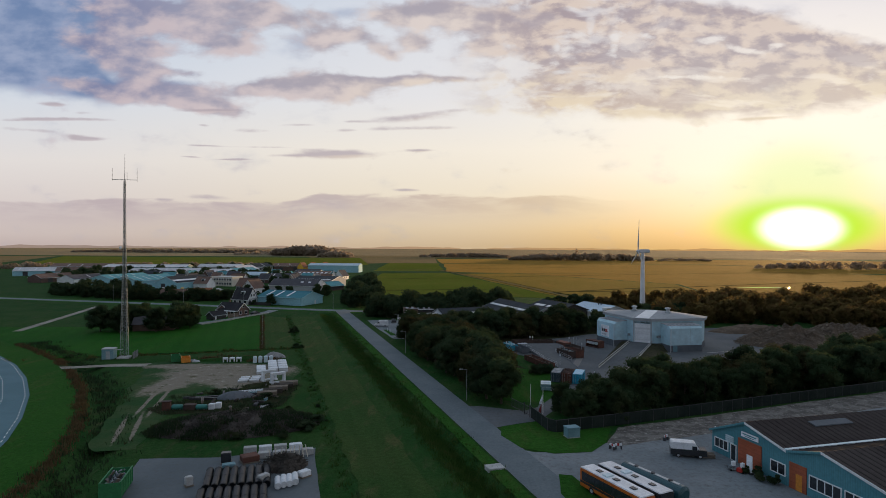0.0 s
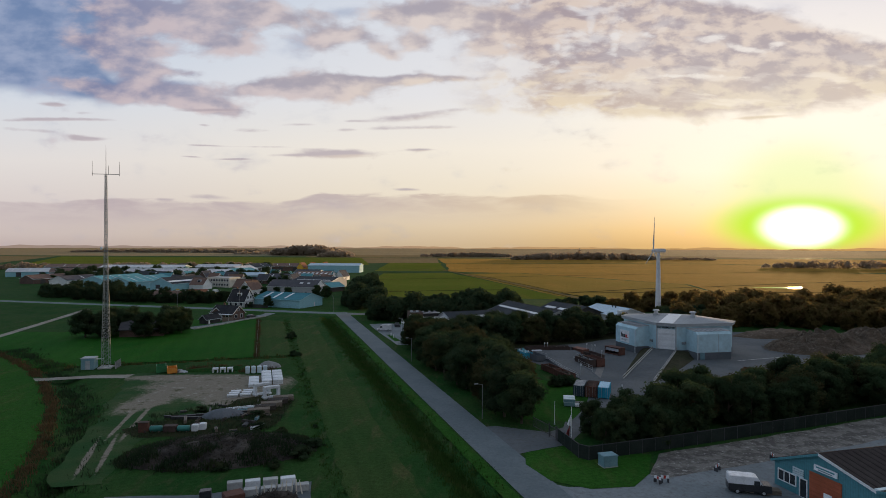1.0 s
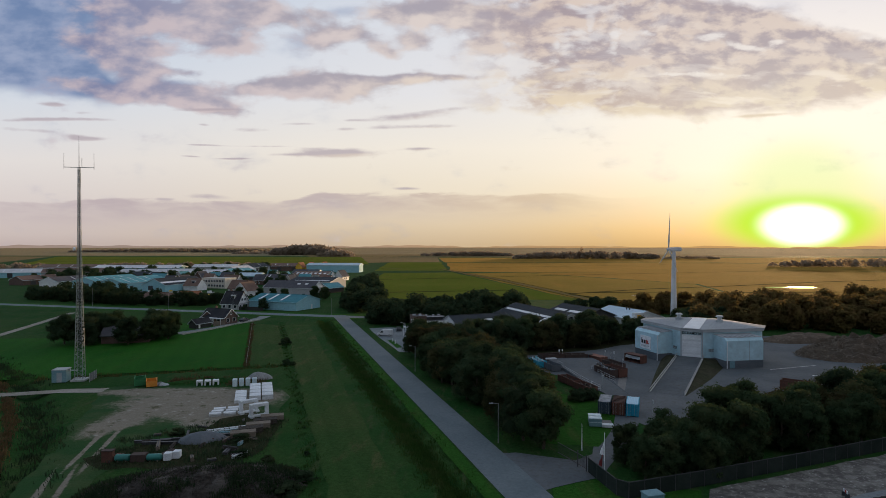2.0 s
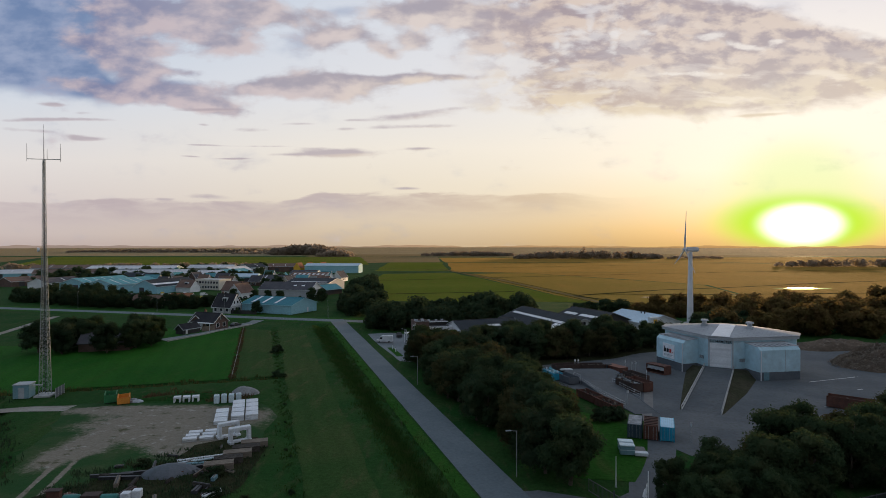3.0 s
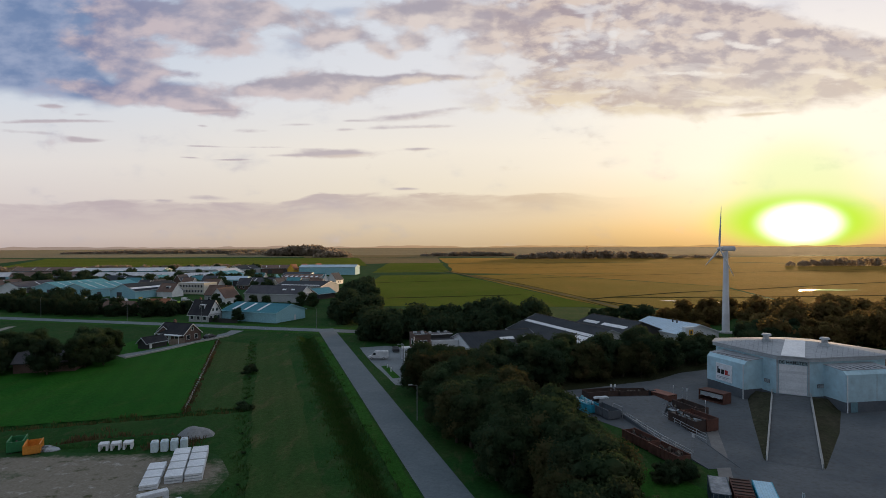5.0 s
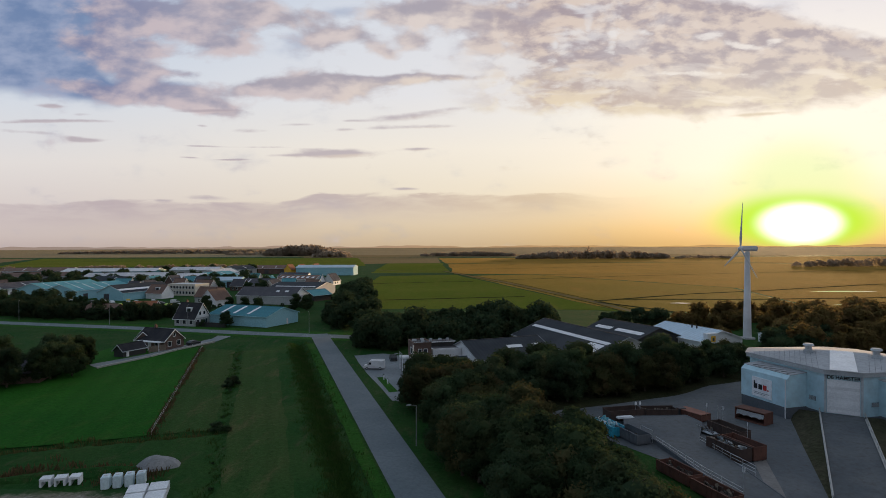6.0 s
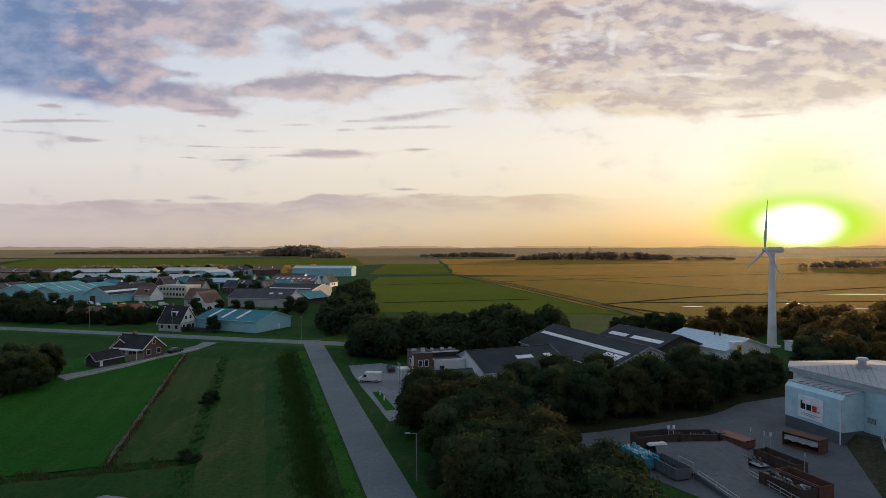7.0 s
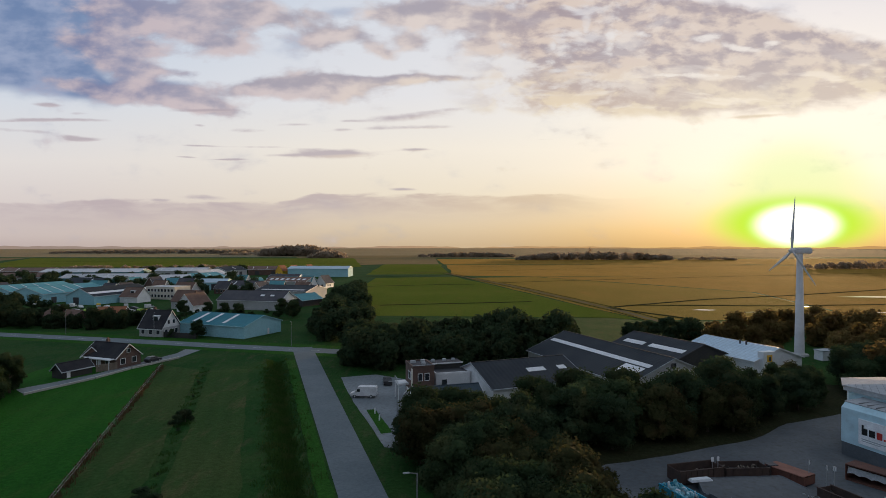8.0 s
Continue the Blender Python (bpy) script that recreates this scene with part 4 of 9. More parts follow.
xs = axis([(-4900, -600, 12), (-600, -170, 12), (-170, 120, 232), (120, 600, 14), (600, 4900, 12)])
ys = axis([(-600, 40, 10), (40, 290, 200), (290, 800, 24), (800, 4900, 20)])
ground = mesh_part("ground", grid_mesh("ground", xs, ys, ground_z), "rough", smooth=True)
tagged(ground, "uneven green grassland reaching to the flat horizon", "ground", kind="structure")


def sheet(name, outline, material, z, label, category, wobble=0.0, step=3.0, thick=0.0, kind="structure"):
    """A flat patch of ground with a slightly irregular rim, draped over the ditches' banks at height z."""
    pts = []
    n = len(outline)
    for i in range(n):
        a, b = Vector(outline[i]), Vector(outline[(i + 1) % n])
        m = max(1, int((b - a).length / step)) if wobble else 1
        for j in range(m):
            p = a.lerp(b, j / m)
            if wobble:
                p += Vector((noise.noise((p.x * 0.21, p.y * 0.21, 3.0)), noise.noise((p.x * 0.21, p.y * 0.21, 9.0)))) * wobble
            pts.append(p)
    bm = bmesh.new()
    if thick:
        prism([(p.x, p.y) for p in pts], z - thick, z, bm)
    else:
        bm.faces.new([bm.verts.new((p.x, p.y, z)) for p in pts])
        bmesh.ops.recalc_face_normals(bm, faces=bm.faces[:])
        if bm.faces[:][0].normal.z < 0:
            bmesh.ops.reverse_faces(bm, faces=bm.faces[:])
    bmesh.ops.triangulate(bm, faces=[f for f in bm.faces if len(f.verts) > 4])
    ob = part(name, bm, material)
    return tagged(ob, label, category, kind=kind)


def ribbon(points, left, right):
    """Outline of a strip that follows a line, from `left` to `right` metres beside it."""
    a, b = [], []
    for i, p in enumerate(points):
        p = Vector(p)
        d = Vector(points[min(i + 1, len(points) - 1)]) - Vector(points[max(i - 1, 0)])
        nrm = Vector((d.y, -d.x)).normalized()
        a.append(tuple(p + nrm * left))
        b.append(tuple(p + nrm * right))
    return b + a[::-1]


def strip(name, points, left, right, material, z, label, category, kind="structure"):
    bm = bmesh.new()
    o = ribbon(points, left, right)
    n = len(points)
    b = [bm.verts.new((*p, z)) for p in o[:n]]
    a = [bm.verts.new((*p, z)) for p in o[n:][::-1]]
    for i in range(n - 1):
        bm.faces.new((a[i], b[i], b[i + 1], a[i + 1]))
    bmesh.ops.recalc_face_normals(bm, faces=bm.faces[:])
    if bm.faces[:][0].normal.z < 0:
        bmesh.ops.reverse_faces(bm, faces=bm.faces[:])
    return tagged(part(name, bm, material), label, category, kind=kind)


# fields and verges
sheet("field", [plan(39.3, 31.5), plan(39.3, 150), plan(58, 190), plan(128, 190), plan(96, 66), plan(130, 57), plan(122, 31.5)], "field", 0.03,
      "bright green mown grass field", "field", 0.6)
sheet("pasture", [plan(39.3, 31.2), plan(122, 31.2), plan(114, 22.2), plan(39.3, 22.2)], "pasture", 0.03, "brownish grazed pasture", "field", 0.6)
sheet("pasture", [plan(-100, 19.8), plan(112, 19.8), plan(112, 11.0), plan(-100, 11.0)], "pasture", 0.03, "long strip of dry mown grass beside the ditch", "field", 0.8)
sheet("verge", [plan(-110, 2.1), plan(119, 2.1), plan(119, 0.1), plan(-110, 0.1)], "verge", 0.035, "green grass verge beside the lane", "verge", 0.3)

# the lane, the cross road and the bend
LANE = [plan(u, -3.05) for u in (-140, -100, -60, -20, 20, 60, 100, 126, 138)]
strip("road", LANE, -2.8, 2.8, "road", 0.06, "pale grey asphalt country lane", "road")
CROSS = [(-420, 376), (-300, 342), (-169, 306.7), (-133, 297), (-100, 288.0), (-71, 279.4), (-46, 273.0), (-30, 269), (-4, 263)]
strip("road", CROSS, -3.3, 3.3, "road", 0.065, "pale grey asphalt cross road", "road")
strip("verge", CROSS[1:8], 3.4, 7.5, "verge", 0.05, "green verge along the cross road", "verge")
strip("verge", CROSS[1:8], -8.5, -3.4, "verge", 0.05, "green verge along the cross road", "verge")
strip("road_bend", CURVE, 0.0, 5.0, "bluish", 0.05, "blue-grey asphalt road bend with dashed edge lines", "road")
strip("verge", CURVE, -7.6, -0.05, "verge", 0.044, "green verge beside the road bend", "verge")


def dashes(points, offset, dash, gap, width, z):
    """White dashes along a line, joined in one sheet."""
    bm = bmesh.new()
    run, want = 0.0, 0.0
    for p, q in zip(points, points[1:]):
        p, q = Vector(p), Vector(q)
        d = (q - p).normalized()
        nrm = Vector((d.y, -d.x))
        length = (q - p).length
        while want < run + length - dash:
            c = p + d * (want - run) + nrm * offset
            e = c + d * dash
            bm.faces.new([bm.verts.new((*v, z)) for v in (c - nrm * width / 2, c + nrm * width / 2, e + nrm * width / 2, e - nrm * width / 2)])
            want += dash + gap
        run += length
    bmesh.ops.recalc_face_normals(bm, faces=bm.faces[:])
    return bm


tagged(part("road_marking", dashes(CURVE, 0.7, 1.1, 1.1, 0.16, 0.062), "paint"), "white dashed edge line of the road bend", "road marking", kind="structure")
tagged(part("road_marking", dashes(CURVE, 4.3, 1.1, 1.1, 0.16, 0.062), "paint"), "white dashed edge line of the road bend", "road marking", kind="structure")
tagged(part("road_marking", dashes(CROSS, 0.0, 3.0, 6.0, 0.12, 0.075), "paint"), "worn white centre line of the cross road", "road marking", kind="structure")

strip("farm_track", [(-148, 205), (-150.6, 216), (-158, 247), (-168, 287)], -1.4, 1.4, "gravel", 0.05, "pale narrow track across the green field", "track")

# paved areas right of the lane
sheet("driveway", [plan(-34.6, -3.8), (3.9, 113.8), (11.9, 110.7), (14.9, 113.2), (16.9, 120.2), (24.4, 134.2), (30.4, 137.2), (24.0, 122.5), (17.2, 110.5), (13.6, 104.6), (7.3, 101.6), plan(-48.6, -4.2)],
      "yard", 0.042, "worn asphalt entrance to the yard", "driveway", 0.2)
sheet("lot", [plan(-65.6, -2.8), (6.4, 91.4), (10.6, 89), (16.7, 89.7), (19.9, 92.4), (35.7, 98.2), (76.4, 114.8), (124.4, 130.8), (124.4, 42.8), (14.4, 42.8), plan(-110.6, -2.8)], "lot", 0.038,
      "grey paved forecourt with oil stains", "forecourt", 0.25)
sheet("soil_strip", [(22, 92.7), (26.2, 100.9), (43.5, 107.9), (89.0, 126.2), (127.5, 141.8), (127.5, 130.7), (79.5, 114), (38.8, 97.5), (23.5, 91.8)], "soil", 0.05,
      "rutted bare soil strip in front of the fence", "bare ground", 0.5)
sheet("yard", [(3.5, 178.6), (11.5, 186.6), (21.5, 190.1), (36.5, 196.6), (46.5, 204.6), (62.5, 211.6), (90.5, 222.6), (128.5, 221.6), (150.5, 202.6), (130.5, 169.6), (86.5, 147.6), (56.5, 133.6), (32.5, 121.6),
               (27.5, 125.6), (24, 134.6), (29, 146.6), (26.5, 151.6), (20.5, 162.6), (12.5, 175.6)], "yard", 0.047, "dark asphalt recycling yard", "yard", 0.3)
sheet("lawn", [(7, 118.2), (16.5, 116.2), (21.5, 125.2), (24.5, 135.2), (21, 144.2), (13.5, 150.2)], "verge", 0.056, "green lawn beside the containers", "lawn", 0.5)
sheet("lawn", [(6.9, 101.2), (13.6, 104.2), (16.5, 100.6), (25, 100.6), (22, 93.1), (18.9, 89.2), (13.2, 88.5), (8.8, 90.9), (6.4, 96.6)], "verge", 0.071, "kidney-shaped lawn at the entrance", "lawn", 0.2)
sheet("lawn", [(12.5, 80.7), (14.1, 80.3), (16.4, 71.7), (20.9, 61.7), (15.9, 59.7), (12.9, 67.7), (11.5, 74.7)], "verge", 0.078, "narrow grass island beside the parked buses", "lawn", 0.2)
sheet("parking", [(-27.2, 218.7), (-32.9, 239.2), (-25.4, 242.2), (-15.4, 235.2), (-11.4, 218.2), (-8.9, 200.2), (-15.9, 192.7), (-19, 193.7), (-21.4, 201.7)], "lot", 0.046, "grey office car park", "car park", 0.2)
sheet("lawn", [(-20, 199.7), (-24, 213.2), (-22.4, 213.6), (-18.3, 200.4)], "verge", 0.075, "narrow grass island in the car park", "lawn", 0.1)

# Dark sheet: tree shade put into the ground colour, over fallen leaves.
sheet("undergrowth", [(-14, 190), (-8, 163), (0, 140), (8, 122), (15, 123), (14, 138), (17.5, 146), (15.5, 153), (10, 163), (8, 172), (12, 186), (24, 190), (40, 196), (60, 208), (86, 221), (94, 232), (66, 232), (40, 216), (2, 212), (-12, 204)],
      "soil_shade", 0.036, "dark leafy ground under the trees, their shade painted in", "undergrowth", 1.2)
# storage ground left of the lane
sheet("track", [(-104, 146.1), (-93.2, 147.9), (-84.2, 150.9), (-74.2, 152.1), (-70.2, 148.5), (-84.2, 147.7), (-93.2, 144.9), (-102.4, 143.5)], "gravel", 0.035, "pale sandy farm track", "track", 0.3)
sheet("gravel_lot", [(-76, 153), (-62, 153), (-50, 152.6), (-44, 155), (-37, 146), (-36, 128), (-44, 122), (-50, 118), (-51.5, 106), (-49.2, 95), (-47.6, 88.5), (-53.5, 88.0), (-58.5, 99), (-62.5, 112),
                     (-68, 126), (-71.5, 138), (-76, 146)], "gravel_mix", 0.04, "trampled pale gravel lot overgrown with grass", "gravel lot", 1.6, 2.0)
sheet("rough_patch", [(-57, 111), (-50, 118.5), (-46, 123), (-45, 130), (-37, 134), (-33.5, 128), (-33, 113), (-38, 107), (-52, 107)], "soil_shade", 0.046, "dark trampled soil and weeds under the stored material", "bare ground", 1.2, 2.0)
sheet("pad", [(-45.1, 85.6), (-39.8, 86.0), (-33.8, 86.4), (-21.8, 90.6), (-17.6, 73.7), (-13.6, 57.7), (-37.6, 53.7)], "pad", 0.04, "smooth dark asphalt storage pad", "asphalt pad", 0.25)
sheet("drive", [(-97.5, 228.5), (-94.3, 233.9), (-89.6, 243.2), (-85.6, 257.5), (-82.4, 268.9), (-82.8, 275), (-78.0, 274), (-79.0, 262.2), (-84.5, 248.4), (-87.1, 238.2), (-90.7, 228.7), (-92.8, 224.5)], "lot", 0.055, "pale paved drive beside the farmhouse", "driveway", 0.2)

# far fields, ponds and drains
FAR = [
    ("far_c", [(-65.5, 379), (-39.5, 354), (56.5, 346), (68.5, 339), (36.5, 494), (2.5, 654), (-67.5, 634)], "green meadow with dark drains"),
    ("far_a", [(70.5, 339), (38.5, 494), (12.5, 634), (76.5, 649), (181.5, 474), (156.5, 334)], "golden green meadow"),
    ("far_d", [(158.5, 334), (186.5, 474), (80.5, 649), (426.5, 684), (706.5, 554), (506.5, 324)], "golden far field"),
    ("far_d", [(2.5, 674), (-1.5, 974), (426.5, 1004), (646.5, 694), (76.5, 654)], "golden far field"),
    ("far_d", [(-5.5, 994), (-17.5, 1324), (906.5, 1354), (1156.5, 754), (656.5, 699), (436.5, 1014)], "pale golden field"),
    ("far_c", [(-83.5, 694), (-93.5, 994), (-9.5, 994), (-1.5, 694)], "green far meadow"),
    ("far_c", [(-613.5, 874), (-893.5, 1394), (-193.5, 1374), (-113.5, 894)], "green far meadow"),
    ("far_b", [(-313.5, 1394), (-413.5, 1694), (706.5, 1744), (826.5, 1394)], "golden far field"),
]
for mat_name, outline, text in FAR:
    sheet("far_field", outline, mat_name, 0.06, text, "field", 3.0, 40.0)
TRACK = [(75, 316), (73, 342), (70, 370), (58.5, 434), (39, 538), (15, 634), (-7, 729), (-80, 752)]
strip("farm_track", TRACK, -1.5, 1.5, "track", 0.12, "narrow brown earth track between the meadows", "track")
for off in (-4.2, 3.4):
    strip("drain", TRACK, off, off + 1.0, "drain", 0.125, "dark straight drain beside the farm track", "drain")
DRAINS = [
    [(37, 566), (92, 592), (144, 612), (222, 642), (330, 681), (520, 745), (760, 830)], [(68, 385), (94, 402), (133, 426), (194, 451), (281, 494), (520, 590)], [(23, 769), (140, 821), (325, 903), (640, 1040)],
    [(-63, 526), (-8, 546), (15, 548)], [(-40, 396), (-9, 403), (37, 414)], [(-83, 653), (-8, 670)], [(69, 381), (84, 352), (90, 338)], [(84, 396), (150, 392), (250, 402)], [(30, 900), (330, 1040), (600, 1180)],
]
for pts in DRAINS + [[(-593.5, 894), (-113.5, 899)], [(-693.5, 1144), (-193.5, 1154)], [(-393.5, 1414), (706.5, 1434)], [(-820, 1010), (-130, 1030)], [(60, 1060), (520, 1270)]]:
    strip("drain", pts, -1.5, 1.5, "drain", 0.13, "dark straight drain between the meadows", "drain")
for x, y, a, b in ((108.5, 374, 4.8, 2.4), (127, 365, 4.2, 1.3), (234, 440, 18, 4.0), (164, 388, 3.4, 1.4), (181, 363, 4.0, 1.6)):
    sheet("pond", [(x + a * math.cos(i * 0.45) * (1 + 0.2 * math.sin(i * 2.1)), y + b * math.sin(i * 0.45) * (1 + 0.2 * math.cos(i * 1.7))) for i in range(14)], "water", 0.16,
          "shallow pond shining with the evening sky", "pond")

# Paler sheets over the far grass; their colours stand in for haze.
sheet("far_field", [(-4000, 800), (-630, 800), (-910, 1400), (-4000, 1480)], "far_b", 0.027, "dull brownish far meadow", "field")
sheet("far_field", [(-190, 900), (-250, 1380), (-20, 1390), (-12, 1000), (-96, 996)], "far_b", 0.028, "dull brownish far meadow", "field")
sheet("far_plain", [(-4700, 1500), (4700, 1500), (4700, 4800), (-4700, 4800)], "far_haze", 0.03, "pale plain of far fields, haze put into its colour", "field")

# low ridge that closes the plain at the horizon; its haze is painted glow
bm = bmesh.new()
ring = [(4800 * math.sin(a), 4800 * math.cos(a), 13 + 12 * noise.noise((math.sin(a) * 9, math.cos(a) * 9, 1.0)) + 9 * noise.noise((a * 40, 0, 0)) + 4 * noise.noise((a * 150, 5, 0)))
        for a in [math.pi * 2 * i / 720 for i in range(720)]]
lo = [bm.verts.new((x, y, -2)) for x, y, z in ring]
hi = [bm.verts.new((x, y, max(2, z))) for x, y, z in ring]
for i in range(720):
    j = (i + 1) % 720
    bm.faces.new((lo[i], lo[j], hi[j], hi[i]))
tagged(part("backdrop", bm, "ridge"), "low dunes on the horizon glowing with painted haze", "backdrop", kind="structure")

# ---------------------------------------------------------------- sheds, houses and halls
def wall_panel(name, parent, side, L, W, pos, z, w, h, material, label="", out=0.04, frame_of=None, depth=0.12):
    """A door or pane set in a wall; side 'f' -y, 'b' +y, 'l' -x, 'r' +x; pos along the wall from its middle. Recess and frame are real."""
    turn = {"f": pose(pos, -W / 2, z), "b": pose(-pos, W / 2, z, 0, 0, 180), "l": pose(-L / 2, -pos, z, 0, 0, -90), "r": pose(L / 2, pos, z, 0, 0, 90)}[side]
    if frame_of:
        bm = bmesh.new()
        t = 0.09
        for x0, x1, z0, z1 in ((-w / 2 - t, w / 2 + t, -t, 0), (-w / 2 - t, w / 2 + t, h, h + t), (-w / 2 - t, -w / 2, 0, h), (w / 2, w / 2 + t, 0, h)):
            box(x0, x1, -out - 0.05, depth, z0, z1, bm)
        bm.transform(turn)
        fr = part(name, bm, frame_of, parent, label)
        bm = box(-w / 2, w / 2, -out, depth, 0, h)
        bm.transform(turn)
        part("pane", bm, material, fr)
        return fr
    bm = box(-w / 2, w / 2, -out, depth, 0, h)
    bm.transform(turn)
    return part(name, bm, material, parent, label)


def gable(name, x, y, L, W, eave, ridge, turn, wall, roof, label, category, doors=(), windows=(), lights=(), over=0.35, gable_mat=None, peak=0.0, group="", chimney=None,
          fascia=None, dormers=()):
    """A pitched building: ridge along local x. doors/windows: (side, pos, z, w, h, material). lights: rooflight strips (side, x0, x1, s0, s1)."""
    t = thing(name, pose(x, y, 0, 0, 0, turn), label, category, group)
    h = W / 2
    bm = extrude_profile([(-h, 0), (h, 0), (h, eave), (peak, ridge), (-h, eave)], -L / 2, L / 2)
    part("wall", bm, wall, t)
    if gable_mat:
        for sx in (-1, 1):
            bm = extrude_profile([(-h + 0.05, eave), (h - 0.05, eave), (peak, ridge - 0.05)], sx * L / 2 - 0.03, sx * L / 2 + 0.03)
            part("gable_end", bm, gable_mat, t)
    roof_ob = None
    for s in (-1, 1):
        run = h + s * -peak if s > 0 else h + peak
        slope = (ridge - eave) / (h - s * peak)
        y1 = s * (h + over)
        z1 = eave - slope * over
        th = 0.14
        bm = extrude_profile([(peak, ridge + 0.02), (y1, z1 + 0.02), (y1, z1 + th), (peak, ridge + th + 0.04)], -L / 2 - over, L / 2 + over)
        roof_ob = part("roof", bm, roof, t)
        if fascia:
            bm = box(-L / 2 - over, L / 2 + over, min(y1, y1 + s * 0.16), max(y1, y1 + s * 0.16), z1 - 0.04, z1 + 0.16)
            part("gutter", bm, fascia, t)
        if fascia:
            for sx in (-1, 1):
                x0 = sx * (L / 2 + over)
                bm = extrude_profile([(peak, ridge - 0.06), (y1, z1 - 0.10), (y1, z1 + th + 0.02), (peak, ridge + th + 0.06)], min(x0, x0 + sx * 0.07), max(x0, x0 + sx * 0.07))
                part("verge_board", bm, fascia, t)
        for side, x0, x1, a, b in lights:
            if (side == "f") != (s < 0):
                continue
            pts = []
            for q in (a, b):
                yy = peak + s * q * (h - s * peak)
                pts.append((yy, eave + slope * (h - abs(yy - peak) - 0 if s * peak == 0 else (h - s * peak) * (1 - q))))
            (ya, za), (yb, zb) = pts
            bm = extrude_profile([(ya, za + th), (yb, zb + th), (yb, zb + th + 0.09), (ya, za + th + 0.09)], x0, x1)
            part("rooflight", bm, "rooflight", t, "pale translucent strip")
        for side, x0, ww in dormers:
            if (side == "f") != (s < 0):
                continue
            ym = s * h * 0.62
            bm = box(x0 - ww / 2, x0 + ww / 2, min(ym, ym - s * h * 0.5), max(ym, ym - s * h * 0.5), eave, eave + (ridge - eave) * 0.72)
            d = part("dormer", bm, "white", t)
            bm = box(x0 - ww / 2 + 0.2, x0 + ww / 2 - 0.2, min(ym, ym + s * 0.05), max(ym, ym + s * 0.05), eave + (ridge - eave) * 0.38, eave + (ridge - eave) * 0.66)
            part("pane", bm, "glass", d)
    part("ridge_cap", box(-L / 2 - over, L / 2 + over, peak - 0.18, peak + 0.18, ridge + 0.08, ridge + 0.22), roof, t)
    for side, pos, z, w, hh, material in doors:
        wall_panel("door", t, side, L, W, pos, z, w, hh, material)
    for side, pos, z, w, hh, material in windows:
        wall_panel("window", t, side, L, W, pos, z, w, hh, "glass", frame_of=material)
    if chimney:
        cx, cy = chimney
        bm = box(cx - 0.35, cx + 0.35, cy - 0.35, cy + 0.35, eave, ridge + 0.9)
        c = part("chimney", bm, "brick", t)
        part("chimney_pot", tube((cx, cy, ridge + 0.9), (cx, cy, ridge + 1.2), 0.15), "redroof", c)
    return t


def flat_block(name, x, y, L, W, H, turn, wall, label, category, windows=(), doors=(), parapet="fascia", roof="darkroof"):
    t = thing(name, pose(x, y, 0, 0, 0, turn), label, category)
    part("wall", box(-L / 2, L / 2, -W / 2, W / 2, 0, H), wall, t)
    part("roof", box(-L / 2 + 0.2, L / 2 - 0.2, -W / 2 + 0.2, W / 2 - 0.2, H, H + 0.08), roof, t)
    bm = bmesh.new()
    for x0, x1, y0, y1 in ((-L / 2 - 0.06, L / 2 + 0.06, -W / 2 - 0.06, -W / 2 + 0.2), (-L / 2 - 0.06, L / 2 + 0.06, W / 2 - 0.2, W / 2 + 0.06),
                           (-L / 2 - 0.06, -L / 2 + 0.2, -W / 2 + 0.2, W / 2 - 0.2), (L / 2 - 0.2, L / 2 + 0.06, -W / 2 + 0.2, W / 2 - 0.2)):
        box(x0, x1, y0, y1, H - 0.1, H + 0.3, bm)
    part("parapet", bm, parapet, t)
    for side, pos, z, w, hh, material in doors:
        wall_panel("door", t, side, L, W, pos, z, w, hh, material)
    for side, pos, z, w, hh, material in windows:
        wall_panel("window", t, side, L, W, pos, z, w, hh, "glass", frame_of=material)
    return t


def letters(text, size, material, parent, at, name="lettering", squeeze=1.0):
    """Built-in font lettering turned into a mesh, standing upright in the local x-z plane."""
    cu = bpy.data.curves.new("text", "FONT")
    cu.body, cu.size, cu.extrude, cu.align_x = text, size, 0.03, "CENTER"
    cu.offset = size * 0.02
    tmp = new("text", cu)
    bpy.context.view_layer.update()
    me = bpy.data.meshes.new_from_object(tmp.evaluated_get(bpy.context.evaluated_depsgraph_get()))
    bpy.data.objects.remove(tmp)
    me.transform(at @ pose(0, 0, 0, 90) @ Matrix.Diagonal((squeeze, 1, 1, 1)))
    me.materials.clear()
    return mesh_part(name, me, material, parent)


# the hall with the ramp -------------------------------------------------------------------------
HALL_TURN = -32.5
hall = thing("recycling_hall", pose(55.9, 177.3, 0, 0, 0, HALL_TURN), "pale blue-grey sheet-clad polygonal hall with low hipped roof", "hall")
# local: x along the door front, y away from the ramp
FRONT, SIDE_X, SIDE_Y, BACK_Y, DEEP = 2.6, 14.5, 10.7, 15.5, 24.0


def hall_plan(g):
    return [(-FRONT, -g), (FRONT, -g), (SIDE_X + g, SIDE_Y - g * 0.3), (SIDE_X + g, BACK_Y + g * 0.3), (FRONT, DEEP + g), (-FRONT, DEEP + g), (-SIDE_X - g, BACK_Y + g * 0.3), (-SIDE_X - g, SIDE_Y - g * 0.3)]


part("wall", prism(hall_plan(0.0), 1.6, 8.2), "hallwall", hall)
part("plinth", prism(hall_plan(0.12), 0.0, 1.75), "hallbase", hall)
part("fascia", prism(hall_plan(0.62), 8.2, 8.95), "fascia", hall)
bm = bmesh.new()
rim = [bm.verts.new((x, y, 8.98)) for x, y in hall_plan(0.80)]
low = [bm.verts.new((x, y, 8.80)) for x, y in hall_plan(0.80)]
